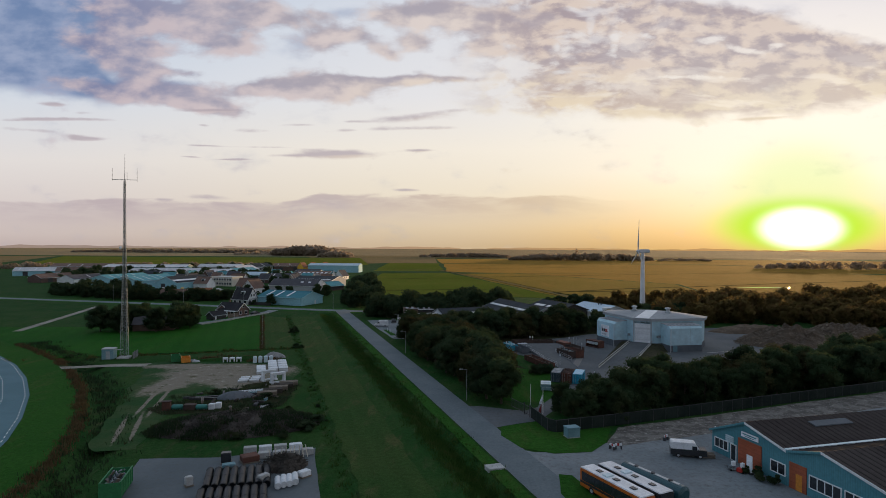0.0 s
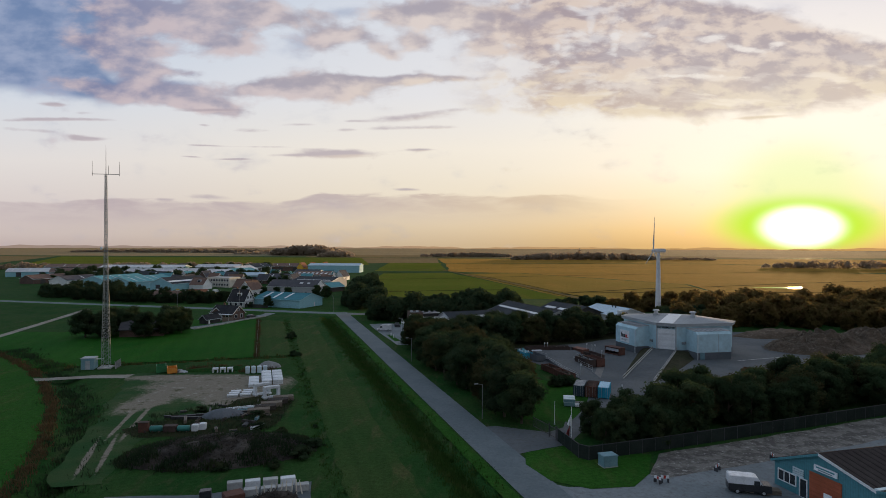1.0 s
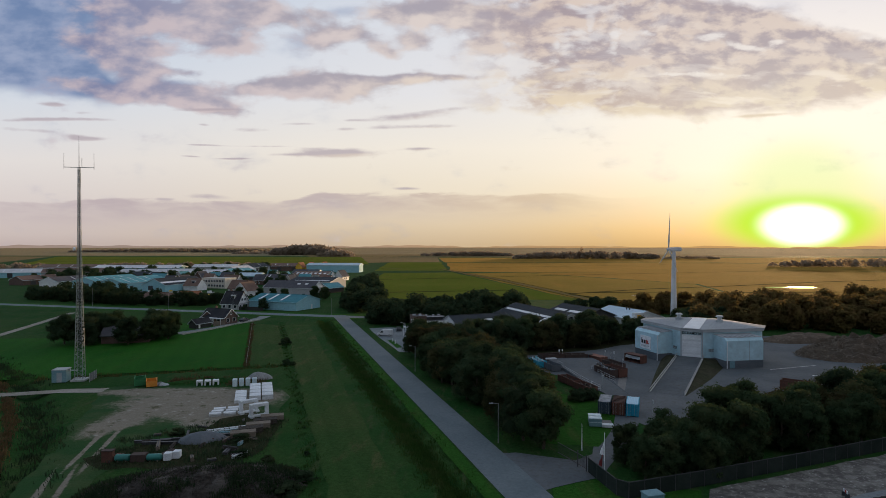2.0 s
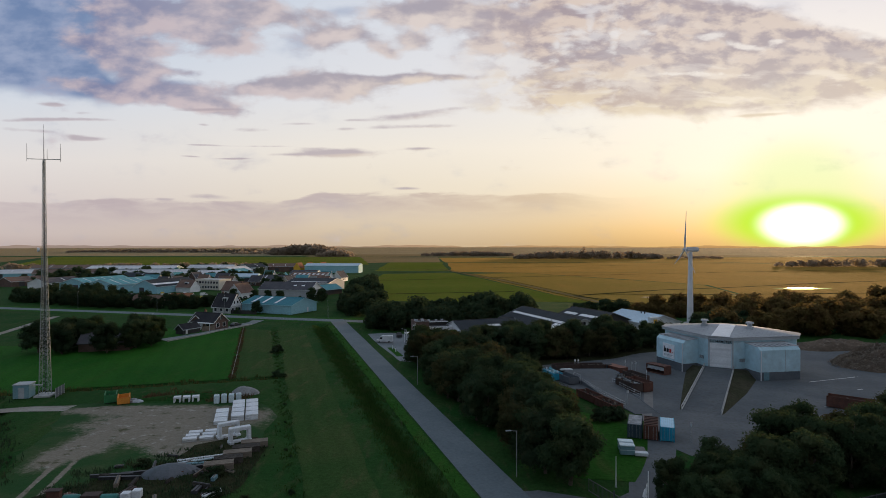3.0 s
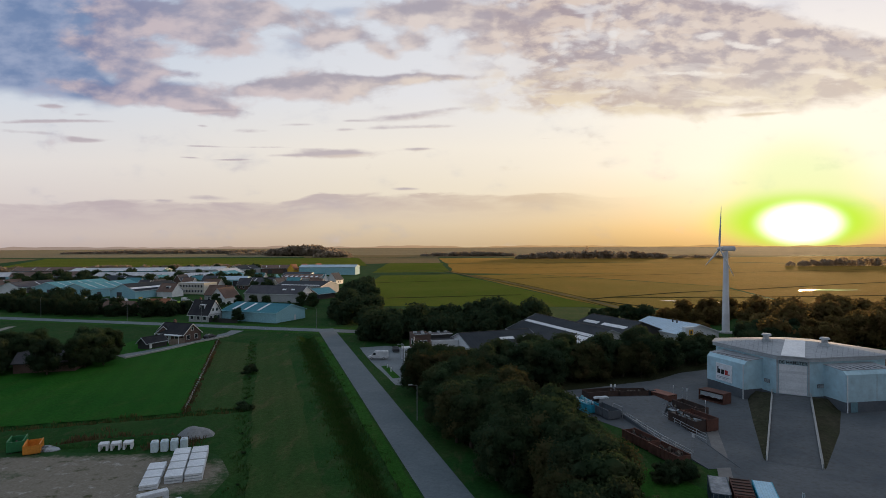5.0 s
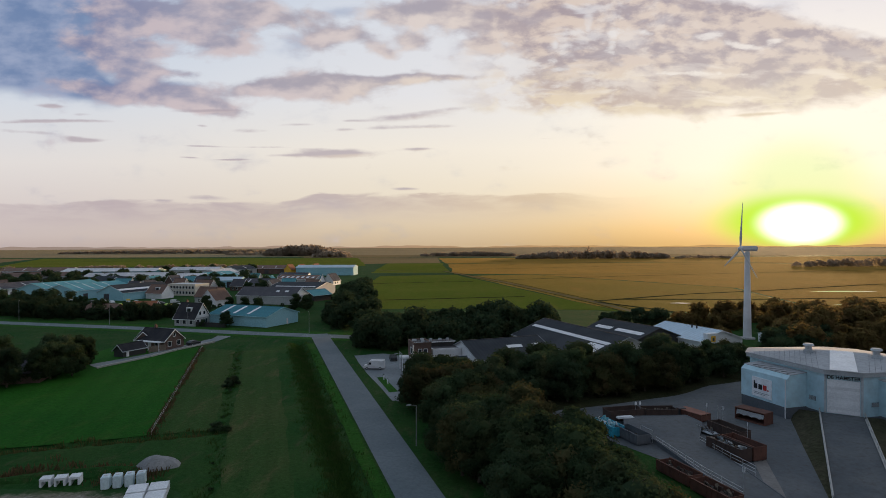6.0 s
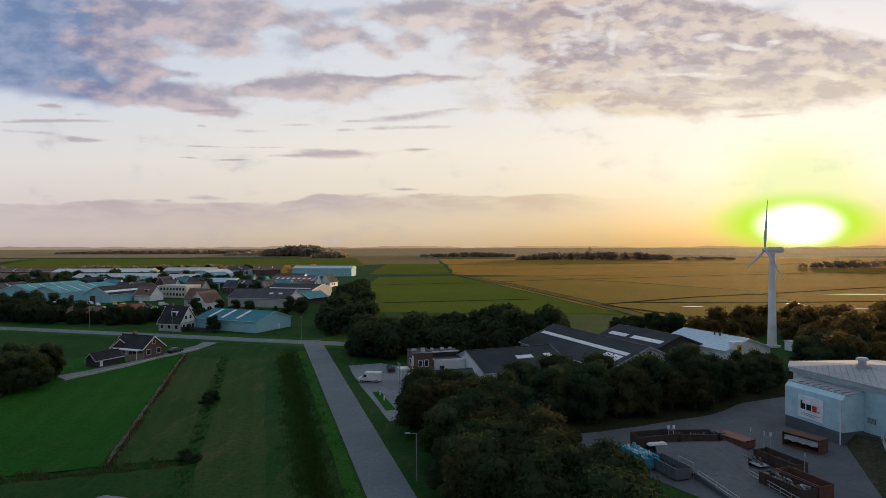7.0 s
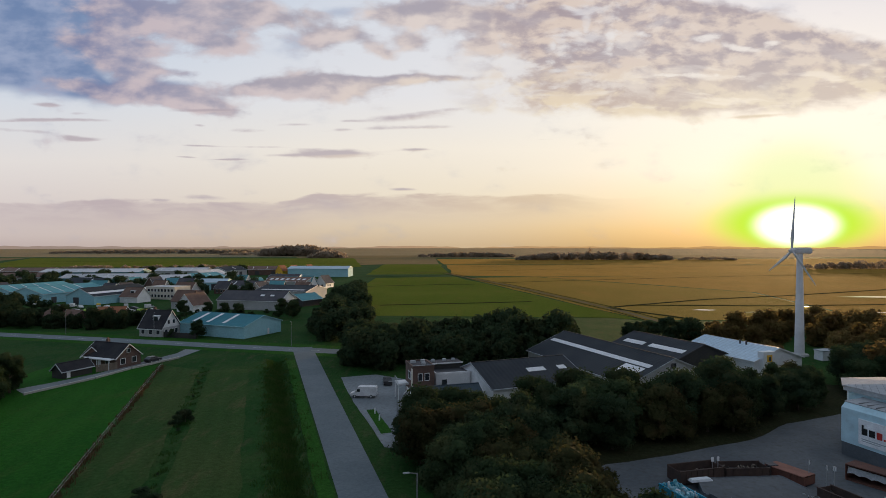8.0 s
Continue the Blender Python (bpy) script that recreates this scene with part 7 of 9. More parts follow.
for (ax, ay), (bx, by) in zip(CURVE[1:], CURVE[2:]):
    d = Vector((bx - ax, by - ay))
    n = Vector((-d.y, d.x)).normalized()
    for i in range(int(d.length * 5.0)):
        p = Vector((ax, ay)) + d * r0.random() + n * (8.6 + r0.gauss(0, 0.5))
        if abs(p.y - 146) > 2.5 or p.x > -84:
            pts.append((p.x, p.y, ground_z(p.x, p.y)))
        p = Vector((ax, ay)) + d * r0.random() + n * (12.6 + r0.gauss(0, 1.7))
        if abs(p.y - 147) > 3:
            pts2.append((p.x, p.y, ground_z(p.x, p.y)))
tufts("dry_reeds", pts, "dry_reed", "brown dry reeds along the ditch edge", 0.5, 9, 0.4, 4)
tufts("ditch_reeds", pts2, "leaf_dark", "dark green reeds in the wide ditch", 0.5, 12, 0.6, 5)
pts = []
for i in range(420):
    x, y = plan(38.0 + r0.gauss(0, 0.7), r0.uniform(21, 150))
    pts.append((x, y, ground_z(x, y)))
pts2 = [(*plan(r0.uniform(39, 121), 31.4 + r0.gauss(0, 0.25)), 0) for i in range(260)]
tufts("field_edge_grass", pts2, "dry_reed", "long dry grass along the pasture fence", 0.45, 10, 0.3, 16)
tufts("field_edge_grass", pts, "reed", "long dry grass along the field edge", 0.55, 10, 0.35, 6)
pts = [(r0.uniform(-66, -46), 157.8 + r0.gauss(0, 1.5), 0) for i in range(130)]
tufts("weeds", pts, "dry_reed", "brownish weeds on a low earth bank", 0.6, 12, 0.5, 7)

# distant woods: rounded clumps joined in one sheet, haze painted into pale leaves
FAR_WOODS = [
    (-1300, -560, 2050, 2250, 120, 11, 30), (-620, -480, 1750, 1850, 40, 9, 22), (-470, -300, 1600, 1750, 130, 26, 36), (-300, -230, 1430, 1500, 50, 15, 24),
    (-60, 170, 1500, 1535, 80, 11, 17), (140, 440, 1230, 1262, 120, 15, 17), (440, 560, 1230, 1250, 30, 6, 10), (430, 760, 815, 835, 120, 11, 10),
    (274, 280, 1240, 1246, 3, 25, 14), (372, 377, 1236, 1242, 2, 20, 10),
    (-460, -200, 760, 800, 70, 6, 12),
    (-900, -420, 690, 760, 80, 7, 14),
]


def far_wood(box_of, seed):
    """Rounded crowns of loose leaf clumps, joined: x0, x1, y0, y1, crowns, height, width."""
    x0, x1, y0, y1, count, hgt, wid = box_of
    r = random.Random(seed)
    verts, faces = [], []
    for i in range(count):
        s = r.uniform(0.6, 1.1)
        px, py = r.uniform(x0, x1), r.uniform(y0, y1)
        taper = 1 - 0.55 * abs(2 * (px - x0) / (x1 - x0) - 1) ** 3
        for j in range(64):
            a, q = r.uniform(0, 2 * math.pi), r.random()
            rise = q ** 0.7
            rad = wid * 0.6 * s * math.sqrt(max(0.0, 1 - rise ** 2.4)) * r.uniform(0.55, 1.08)
            c = Vector((px + rad * math.cos(a), py + rad * math.sin(a), 0.3 + rise * hgt * s * taper * r.uniform(0.82, 1.05)))
            size = 0.13 * wid * r.uniform(0.6, 1.3)
            up = Vector((math.cos(a) + r.gauss(0, 0.5), math.sin(a) + r.gauss(0, 0.5), rise + r.gauss(0, 0.5))).normalized().to_track_quat("Z", "Y").to_matrix()
            k = len(verts)
            spin = r.uniform(0, 6.28)
            verts.extend(tuple(c + up @ Vector((size * math.cos(spin + m * 2.1), size * math.sin(spin + m * 2.1), r.uniform(-0.2, 0.2) * size))) for m in range(3))
            faces.append((k, k + 1, k + 2))
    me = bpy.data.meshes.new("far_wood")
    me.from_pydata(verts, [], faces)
    ob = mesh_part("far_wood", me, "far_leaf_hazed")
    tagged(ob, "distant wood on the plain, haze painted into its leaves", "wood", kind="stuff")


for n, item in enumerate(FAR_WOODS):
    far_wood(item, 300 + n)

# ---------------------------------------------------------------- mast and turbine
def lattice_mast(x, y):
    t = thing("radio_mast", pose(x, y, 0, 0, 0, 12), "tall slender lattice radio mast with whip antennas", "radio mast")
    part("foundation", box(-1.5, 1.5, -1.5, 1.5, -0.1, 0.35, bevel=0.05), "concrete", t)

    def half(z):
        return 0.84 - 0.52 * min(1, z / 27) - 0.12 * max(0, (z - 27) / 20.7)

    top = 46.8
    for sx, sy in ((-1, -1), (1, -1), (1, 1), (-1, 1)):
        bm = bmesh.new()
        zs_ = [0.3, 10, 20, 30, 39, top]
        for a, b in zip(zs_, zs_[1:]):
            tube((sx * half(a), sy * half(a), a), (sx * half(b), sy * half(b), b), 0.07 - 0.0008 * a, 0.07 - 0.0008 * b, 6, bm)
        part("leg", bm, "mast", t)
    z, flip = 0.4, 1
    bm = bmesh.new()
    while z < top - 0.5:
        step = max(0.7, half(z) * 1.15)
        z1 = min(z + step, top)
        a, b = half(z), half(z1)
        r = 0.032
        for (ax, ay), (bx, by) in (((-1, -1), (1, -1)), ((1, -1), (1, 1)), ((1, 1), (-1, 1)), ((-1, 1), (-1, -1))):
            p, q = ((ax, ay), (bx, by)) if flip > 0 else ((bx, by), (ax, ay))
            tube((p[0] * a, p[1] * a, z), (q[0] * b, q[1] * b, z1), r, sides=4, bm=bm)
            tube((ax * b, ay * b, z1), (bx * b, by * b, z1), r * 0.8, sides=4, bm=bm)
        z, flip = z1, -flip
    tagged(part("bracing", bm, "mast", t), "thin steel lattice bracing", kind="stuff")
    part("ladder", box(-0.07, 0.07, -0.03, 0.03, 0.5, top), "dark", t, "dark cable ladder inside the mast")
    arm = part("cross_arm", tube((-3.0, 0, top + 0.1), (3.0, 0, top + 0.1), 0.07, sides=6), "mast", t)
    for sx in (-3.0, 3.0):
        part("antenna", tube((sx, 0, top - 0.3), (sx, 0, top + 3.2), 0.05, 0.03, 6), "dark", t, "thin whip antenna")
    part("antenna", tube((0, 0, top), (0, 0, top + 7.0), 0.08, 0.025, 6), "dark", t, "tall whip antenna")
    part("antenna", tube((0.5, 0.2, top), (0.5, 0.2, top + 2.2), 0.05, 0.04, 6), "dark", t, "short whip antenna")
    part("dish", tube((-0.6, -0.7, 29), (-0.9, -0.9, 29), 0.4, 0.4, 12), "white", t)
    return t


lattice_mast(-86.7, 159.0)
cab = thing("equipment_cabin", pose(-89.9, 157.6, 0, 0, 0, 12), "grey equipment cabin at the foot of the mast", "cabin")
part("body", box(-1.4, 1.4, -1.4, 1.4, 0.1, 2.7, bevel=0.04), "cabinet", cab)
part("roof", box(-1.5, 1.5, -1.5, 1.5, 2.7, 2.85, bevel=0.03), "fascia", cab)
part("door", box(-0.4, 0.6, -1.45, -1.38, 0.15, 2.2), "fascia", cab)
part("cable_tray", box(1.4, 3.2, -0.25, 0.25, 2.3, 2.45), "steel", cab)
fn = thing("fence", pose(-84.5, 159.0, 0, 0, 0, 12), "low steel mesh fence beside the mast", "fence")
for i in range(4):
    part("post", tube((0.6, -2 + i * 1.4, 0), (0.6, -2 + i * 1.4, 1.9), 0.04), "steel", fn)
part("panel", box(0.58, 0.62, -2, 2.2, 0.1, 1.85), "hallbase", fn)


def turbine(x, y, hub):
    t = thing("wind_turbine", pose(x, y, 0), "white three-bladed wind turbine on a tubular tower", "wind turbine")
    bm = bmesh.new()
    zs_ = (0, 7, 14, 21, hub - 0.9)
    for a, b in zip(zs_, zs_[1:]):
        tube((0, 0, a), (0, 0, b), 1.25 - 0.55 * a / hub, 1.25 - 0.55 * b / hub, 24, bm, caps=False)
    bmesh.ops.remove_doubles(bm, verts=bm.verts[:], dist=0.001)
    part("tower", bm, "turbine", t, smooth=True)
    part("foundation", tube((0, 0, -0.2), (0, 0, 0.4), 2.4, 2.2, 20), "concrete", t)
    turn = pose(0, 0, hub, 0, 0, 175)              # the rotor looks along +x of this frame
    bm = extrude_profile([(-0.8, -0.8), (0.8, -0.8), (0.95, 0.1), (0.7, 0.85), (-0.7, 0.85), (-0.95, 0.1)], -2.9, 1.5)
    bmesh.ops.bevel(bm, geom=bm.edges[:], offset=0.25, segments=2, affect="EDGES")
    bm.transform(turn)
    part("nacelle", bm, "turbine", t)
    bm = tube((1.5, 0, 0), (2.3, 0, 0), 0.75, 0.7, 16)
    tube((2.3, 0, 0), (2.9, 0, 0), 0.7, 0.2, 16, bm)
    bm.transform(turn)
    hub_ob = part("hub", bm, "turbine", t)
    for k in range(3):
        bm = bmesh.new()
        rings = []
        for s, chord, thick, twist in ((0.5, 0.55, 0.5, 0), (1.6, 0.75, 0.42, 16), (3.2, 1.35, 0.28, 13), (7, 1.0, 0.17, 7), (11, 0.66, 0.10, 3), (13.9, 0.36, 0.05, 1), (14.5, 0.12, 0.03, 0)):
            ring = []
            for i in range(10):
                a = 2 * math.pi * i / 10
                px, py = thick * 0.5 * math.sin(a), chord * (0.5 * math.cos(a) - 0.15)
                c, sn = math.cos(radians(twist)), math.sin(radians(twist))
                ring.append(bm.verts.new((2.0 + px * c - py * sn, px * sn + py * c, s)))
            rings.append(ring)
        for a, b in zip(rings, rings[1:]):
            for i in range(10):
                bm.faces.new((a[i], a[(i + 1) % 10], b[(i + 1) % 10], b[i]))
        bm.faces.new(rings[-1])
        bmesh.ops.recalc_face_normals(bm, faces=bm.faces[:])
        bm.transform(turn @ pose(0, 0, 0, -6 + 120 * k, 0, 0))
        part("blade", bm, "blade", hub_ob, smooth=True)
    return t


turbine(85.6, 265.5, 28.0)


# ---------------------------------------------------------------- vehicles
def wheel(parent, x, y, r=0.36, w=0.24):
    o = part("wheel", tube((x, y - w / 2, r), (x, y + w / 2, r), r, r, 16), "tyre", parent)
    part("rim", tube((x, y - w / 2 - 0.01, r), (x, y + w / 2 + 0.01, r), r * 0.58, r * 0.58, 12), "steel", o)


def van(x, y, turn, upper, lower, label, length=5.9, height=2.5):
    t = thing("van", pose(x, y, 0.05, 0, 0, turn) @ Matrix.Diagonal((0.86, 0.86, 0.86, 1)), label, "van")
    h = length / 2
    w = 1.0
    prof = [(-h, 0.45), (h, 0.45), (h, 0.95), (h - 0.95, 1.25), (h - 1.75, height - 0.12), (h - 2.1, height), (-h + 0.1, height), (-h, height - 0.2)]
    bm = bmesh.new()
    a = [bm.verts.new((px, -w, pz)) for px, pz in prof]
    b = [bm.verts.new((px, w, pz)) for px, pz in prof]
    bm.faces.new(a[::-1])
    bm.faces.new(b)
    for i in range(len(prof)):
        j = (i + 1) % len(prof)
        bm.faces.new((a[i], a[j], b[j], b[i]))
    bmesh.ops.recalc_face_normals(bm, faces=bm.faces[:])
    bmesh.ops.bevel(bm, geom=bm.edges[:], offset=0.07, segments=2, affect="EDGES")
    part("body", bm, upper, t)
    if lower != upper:
        part("lower_body", box(-h - 0.01, h - 0.02, -w - 0.012, w + 0.012, 0.42, 1.45, bevel=0.05), lower, t)
    bm = bmesh.new()
    q = [(h - 0.98, 1.30), (h - 1.70, height - 0.22)]
    v = [bm.verts.new((px + 0.03, sy, pz + 0.02)) for px, pz in q for sy in (-w + 0.14, w - 0.14)]
    bm.faces.new((v[0], v[1], v[3], v[2]))
    bmesh.ops.solidify(bm, geom=bm.faces[:], thickness=0.03)
    part("windscreen", bm, "glass", t)
    for s in (-1, 1):
        part("side_window", box(h - 2.3, h - 1.55, min(s * w, s * (w + 0.015)), max(s * w, s * (w + 0.015)), 1.4, 2.0), "glass", t)
        part("mirror", box(h - 1.5, h - 1.35, min(s * w, s * (w + 0.25)), max(s * w, s * (w + 0.25)), 1.3, 1.6, bevel=0.02), "car_dark", t)
        part("headlight", box(h - 0.08, h + 0.02, s * 0.72 - 0.16, s * 0.72 + 0.16, 0.75, 0.95), "rooflight", t)
        for wx in (-h + 1.15, h - 1.05):
            wheel(t, wx, s * (w - 0.1))
    part("bumper", box(h - 0.1, h + 0.05, -w + 0.04, w - 0.04, 0.4, 0.65, bevel=0.04), "car_dark", t)
    return t


van(-25.6, 222.2, 176, "car_white", "car_white", "white delivery van parked by the office")
van(32.3, 87.7, -14, "car_white", "car_dark", "dark van with white upper body and roof on the forecourt", 5.6, 2.5)


def car(x, y, turn, material, label, group=""):
    t = thing("car", pose(x, y, 0.05, 0, 0, turn), label, "car", group)
    bm = bmesh.new()
    prof = [(-2.1, 0.35), (2.1, 0.35), (2.1, 0.75), (1.1, 0.92), (0.45, 1.42), (-1.2, 1.45), (-2.0, 0.95)]
    a = [bm.verts.new((px, -0.86 if pz < 1.2 else -0.66, pz)) for px, pz in prof]
    b = [bm.verts.new((px, 0.86 if pz < 1.2 else 0.66, pz)) for px, pz in prof]
    bm.faces.new(a[::-1])
    bm.faces.new(b)
    for i in range(len(prof)):
        j = (i + 1) % len(prof)
        bm.faces.new((a[i], a[j], b[j], b[i]))
    bmesh.ops.triangulate(bm, faces=[f for f in bm.faces if len(f.verts) > 4])
    bmesh.ops.recalc_face_normals(bm, faces=bm.faces[:])
    part("body", bm, material, t)
    part("windows", box(-1.35, 0.62, -0.79, 0.79, 0.98, 1.34, bevel=0.08), "glass", t)
    for s in (-1, 1):
        for wx in (-1.3, 1.3):
            wheel(t, wx, s * 0.78, 0.31, 0.2)
    return t


car(-83.3, 257.2, 68, "car_dark", "dark car parked beside the farmhouse")
car(-22.0, 233.2, 100, "car_dark", "dark car parked at the office")
car(-13.6, 211.5, 110, "car_dark", "dark car parked beside the hedge")
rv = random.Random(9)
for i, (x, y) in enumerate(((-190, 386), (-184, 388), (-178, 384), (-172, 388), (-165, 383), (-158, 386), (-214, 398), (-208, 396), (-150, 378), (-146, 384), (-118, 470), (-108, 352))):
    if i % 2:
        van(x, y, rv.uniform(0, 360), rv.choice(("car_white", "car_white", "car_lime", "car_yellow")), "car_white", "small parked van on the estate", 5.0, 2.2)
    else:
        car(x, y, rv.uniform(0, 360), rv.choice(("car_white", "car_dark", "car_white")), "car parked on the estate", "estate cars")


rv = random.Random(61)
for i in range(15):
    mat_v = ("car_white", "car_dark", "car_white", "car_lime", "car_yellow", "car_white", "car_dark", "car_red")[i % 8]
    word = {"car_white": "white", "car_dark": "dark", "car_lime": "lime green", "car_yellow": "yellow", "car_red": "red"}[mat_v]
    car(-174 + i * 2.9 + rv.uniform(-0.4, 0.4), 366 + 3.2 * (i % 2) + rv.uniform(-0.5, 0.5), 70 + rv.uniform(-6, 6), mat_v, "%s car parked in a row on the estate" % word, "cars on the estate")


def bus(x, y, turn, label, side):
    t = thing("bus", pose(x, y, 0.05, 0, 0, turn) @ pose(-0.9, 0, 0) @ Matrix.Diagonal((0.86, 0.86, 0.86, 1)), label, "bus")
    part("body", box(-6, 6, -1.27, 1.27, 0.35, 3.0, bevel=0.14), side, t)
    part("roof", box(-5.92, 5.92, -1.2, 1.2, 2.9, 3.12, bevel=0.08), "car_white", t, "white roof")
    for s in (-1, 1):
        part("side_window", box(-5.5, 5.6, min(s * 1.26, s * 1.285), max(s * 1.26, s * 1.285), 1.35, 2.6), "glass", t, "dark window band")
        for i in range(6):
            part("window_post", box(-4.6 + i * 1.8, -4.5 + i * 1.8, min(s * 1.27, s * 1.295), max(s * 1.27, s * 1.295), 1.3, 2.65), "car_dark", t)
        part("stripe", box(-5.9, 5.9, min(s * 1.262, s * 1.28), max(s * 1.262, s * 1.28), 0.95, 1.28), "car_dark", t)
        for wx in (-3.4, 3.3):
            wheel(t, wx, s * 1.15, 0.48, 0.28)
    part("windscreen", box(-6.03, -5.9, -1.1, 1.1, 1.1, 2.75, bevel=0.03), "glass", t)
    part("destination_display", box(-6.05, -5.95, -0.8, 0.8, 2.6, 2.85), "car_dark", t)
    for i, px in enumerate((-3.2, 0.2, 3.4)):
        h = part("roof_hatch", box(px - 0.45, px + 0.45, -0.35, 0.35, 3.1, 3.24, bevel=0.03), "car_dark", t, "dark roof hatch")
    part("air_unit", box(-1.9, -0.9, -0.7, 0.7, 3.08, 3.3, bevel=0.05), "paletop", t)
    return t


BT = math.degrees(math.atan2(-8.8, 4.3))
bus(17.8, 71.5, BT, "parked city bus, white roof, orange and dark sides", "bus_orange")
bus(20.3, 72.6, BT, "parked city bus with white roof and dark window band", "car_dark")
tk = thing("tank_trailer", pose(22.9, 73.6, 0.05, 0, 0, BT + 3) @ pose(-0.8, 0, 0) @ Matrix.Diagonal((0.86, 0.86, 0.86, 1)), "dark teal tank trailer parked beside the buses", "tank trailer")
bm = tube((-5.2, 0, 1.95), (5.2, 0, 1.95), 1.15, 1.15, 24)
for s in (-1, 1):
    tube((s * 5.2, 0, 1.95), (s * 5.5, 0, 1.95), 1.15, 0.7, 24, bm)
part("tank", bm, "car_teal", tk, smooth=False)
part("walkway", box(-4.5, 4.5, -0.25, 0.25, 3.05, 3.14), "steel", tk)
for px in (-3, 0, 3):
    part("manhole", tube((px, 0, 3.0), (px, 0, 3.25), 0.3, 0.3, 12), "dark", tk)
part("chassis", box(-5, 5, -0.9, 0.9, 0.7, 0.95), "dark", tk)
for wx in (2.2, 3.5):
    for s in (-1, 1):
        wheel(tk, wx, s * 1.0, 0.48, 0.3)


# ---------------------------------------------------------------- recycling yard
def skip(x, y, turn, L, W, H, material, label, load=None, group="", name="skip", slope=0.0, z=0.05):
    """Open steel container with ribs, rim and a load."""
    t = thing(name, pose(x, y, z, 0, 0, turn), label, "skip", group)
    w = 0.07
    bm = bmesh.new()
    box(-L / 2 + slope, L / 2 - slope, -W / 2, W / 2, 0.12, 0.22, bm)
    shell = part("floor", bm, material, t)
    for s in (-1, 1):
        part("side", box(-L / 2, L / 2, min(s * W / 2, s * (W / 2 - w)), max(s * W / 2, s * (W / 2 - w)), 0.12, H), material, t)
        part("end", box(min(s * L / 2, s * (L / 2 - w)), max(s * L / 2, s * (L / 2 - w)), -W / 2 + w, W / 2 - w, 0.12, H), material, t)
        part("rim", box(-L / 2 - 0.05, L / 2 + 0.05, min(s * (W / 2 + 0.05), s * (W / 2 - 0.1)), max(s * (W / 2 + 0.05), s * (W / 2 - 0.1)), H, H + 0.1), material, t)
        n = max(3, int(L / 0.8))
        for i in range(n + 1):
            px = -L / 2 + 0.06 + (L - 0.12) * i / n
            part("rib", box(px - 0.05, px + 0.05, min(s * W / 2, s * (W / 2 + 0.07)), max(s * W / 2, s * (W / 2 + 0.07)), 0.15, H), material, t)
        part("skid", box(-L / 2, L / 2, s * 0.5 - 0.08, s * 0.5 + 0.08, 0, 0.14), "dark", t)
    if load:
        heap(load[0], L - 0.3, W - 0.3, H * load[1], t, seed=int(abs(x) * 10 + abs(y)))
    return t


def heap(material, L, W, H, parent, seed=1, pieces=26):
    """Loose load: crumpled sheet of rubble and separate chunks."""
    r = random.Random(seed)
    bm = bmesh.new()
    nx, ny = 14, 7
    g = [[bm.verts.new((-L / 2 + L * i / nx, -W / 2 + W * j / ny, H * (0.75 + 0.35 * noise.noise((i * 0.7 + seed, j * 0.9, 1.0))) if 0 < i < nx and 0 < j < ny else H * 0.5)) for j in range(ny + 1)] for i in range(nx + 1)]
    for i in range(nx):
        for j in range(ny):
            bm.faces.new((g[i][j], g[i + 1][j], g[i + 1][j + 1], g[i][j + 1]))
    ld = part("load", bm, {"debris": "debris", "cyan": "debris_cyan"}.get(material, "twig"), parent, "loose load")
    for i in range(pieces):
        s = r.uniform(0.15, 0.5)
        m = pose(r.uniform(-L / 2 + 0.3, L / 2 - 0.3), r.uniform(-W / 2 + 0.2, W / 2 - 0.2), H * r.uniform(0.8, 1.1), r.uniform(0, 90), r.uniform(0, 90), r.uniform(0, 180))
        part("scrap", box(-s, s, -s * 0.4, s * 0.4, -0.06, 0.06, turn=m), r.choice({"debris": ("debris", "debris", "dark", "wood"), "cyan": ("debris_cyan", "pale", "debris_cyan")}.get(material, ("twig", "wood", "darkrust", "twig"))), ld)


def container(x, y, turn, wall, roof, label, L=5.4, W=2.12, H=2.25):
    t = thing("shipping_container", pose(x, y, 0.05, 0, 0, turn), label, "container")
    part("body", box(-L / 2 + 0.06, L / 2 - 0.06, -W / 2 + 0.04, W / 2 - 0.04, 0.1, H - 0.08), wall, t)
    part("roof", box(-L / 2 + 0.08, L / 2 - 0.08, -W / 2 + 0.08, W / 2 - 0.08, H - 0.08, H - 0.02), roof, t)
    for sx in (-1, 1):
        for sy in (-1, 1):
            part("corner_post", box(sx * (L / 2 - 0.08) - 0.08, sx * (L / 2 - 0.08) + 0.08, sy * (W / 2 - 0.08) - 0.08, sy * (W / 2 - 0.08) + 0.08, 0, H), wall, t)
    for sy in (-1, 1):
        part("top_rail", box(-L / 2, L / 2, sy * (W / 2 - 0.05) - 0.05, sy * (W / 2 - 0.05) + 0.05, H - 0.1, H), wall, t)
        n = 20
        for i in range(n):
            px = -L / 2 + 0.3 + (L - 0.6) * i / (n - 1)
            part("rib", box(px - 0.07, px + 0.07, min(sy * (W / 2 - 0.045), sy * (W / 2)), max(sy * (W / 2 - 0.045), sy * (W / 2)), 0.15, H - 0.12), wall, t)
    for sy in (-1, 1):
        d = part("door", box(-L / 2 - 0.0, -L / 2 + 0.06, min(0.02 * sy, sy * (W / 2 - 0.16)), max(0.02 * sy, sy * (W / 2 - 0.16)), 0.15, H - 0.12), wall, t)
        for q in (0.35, 0.8):
            part("lock_bar", tube((-L / 2 - 0.04, sy * q, 0.15), (-L / 2 - 0.04, sy * q, H - 0.12), 0.025, sides=6), "steel", d)
    return t


CT = 70.0
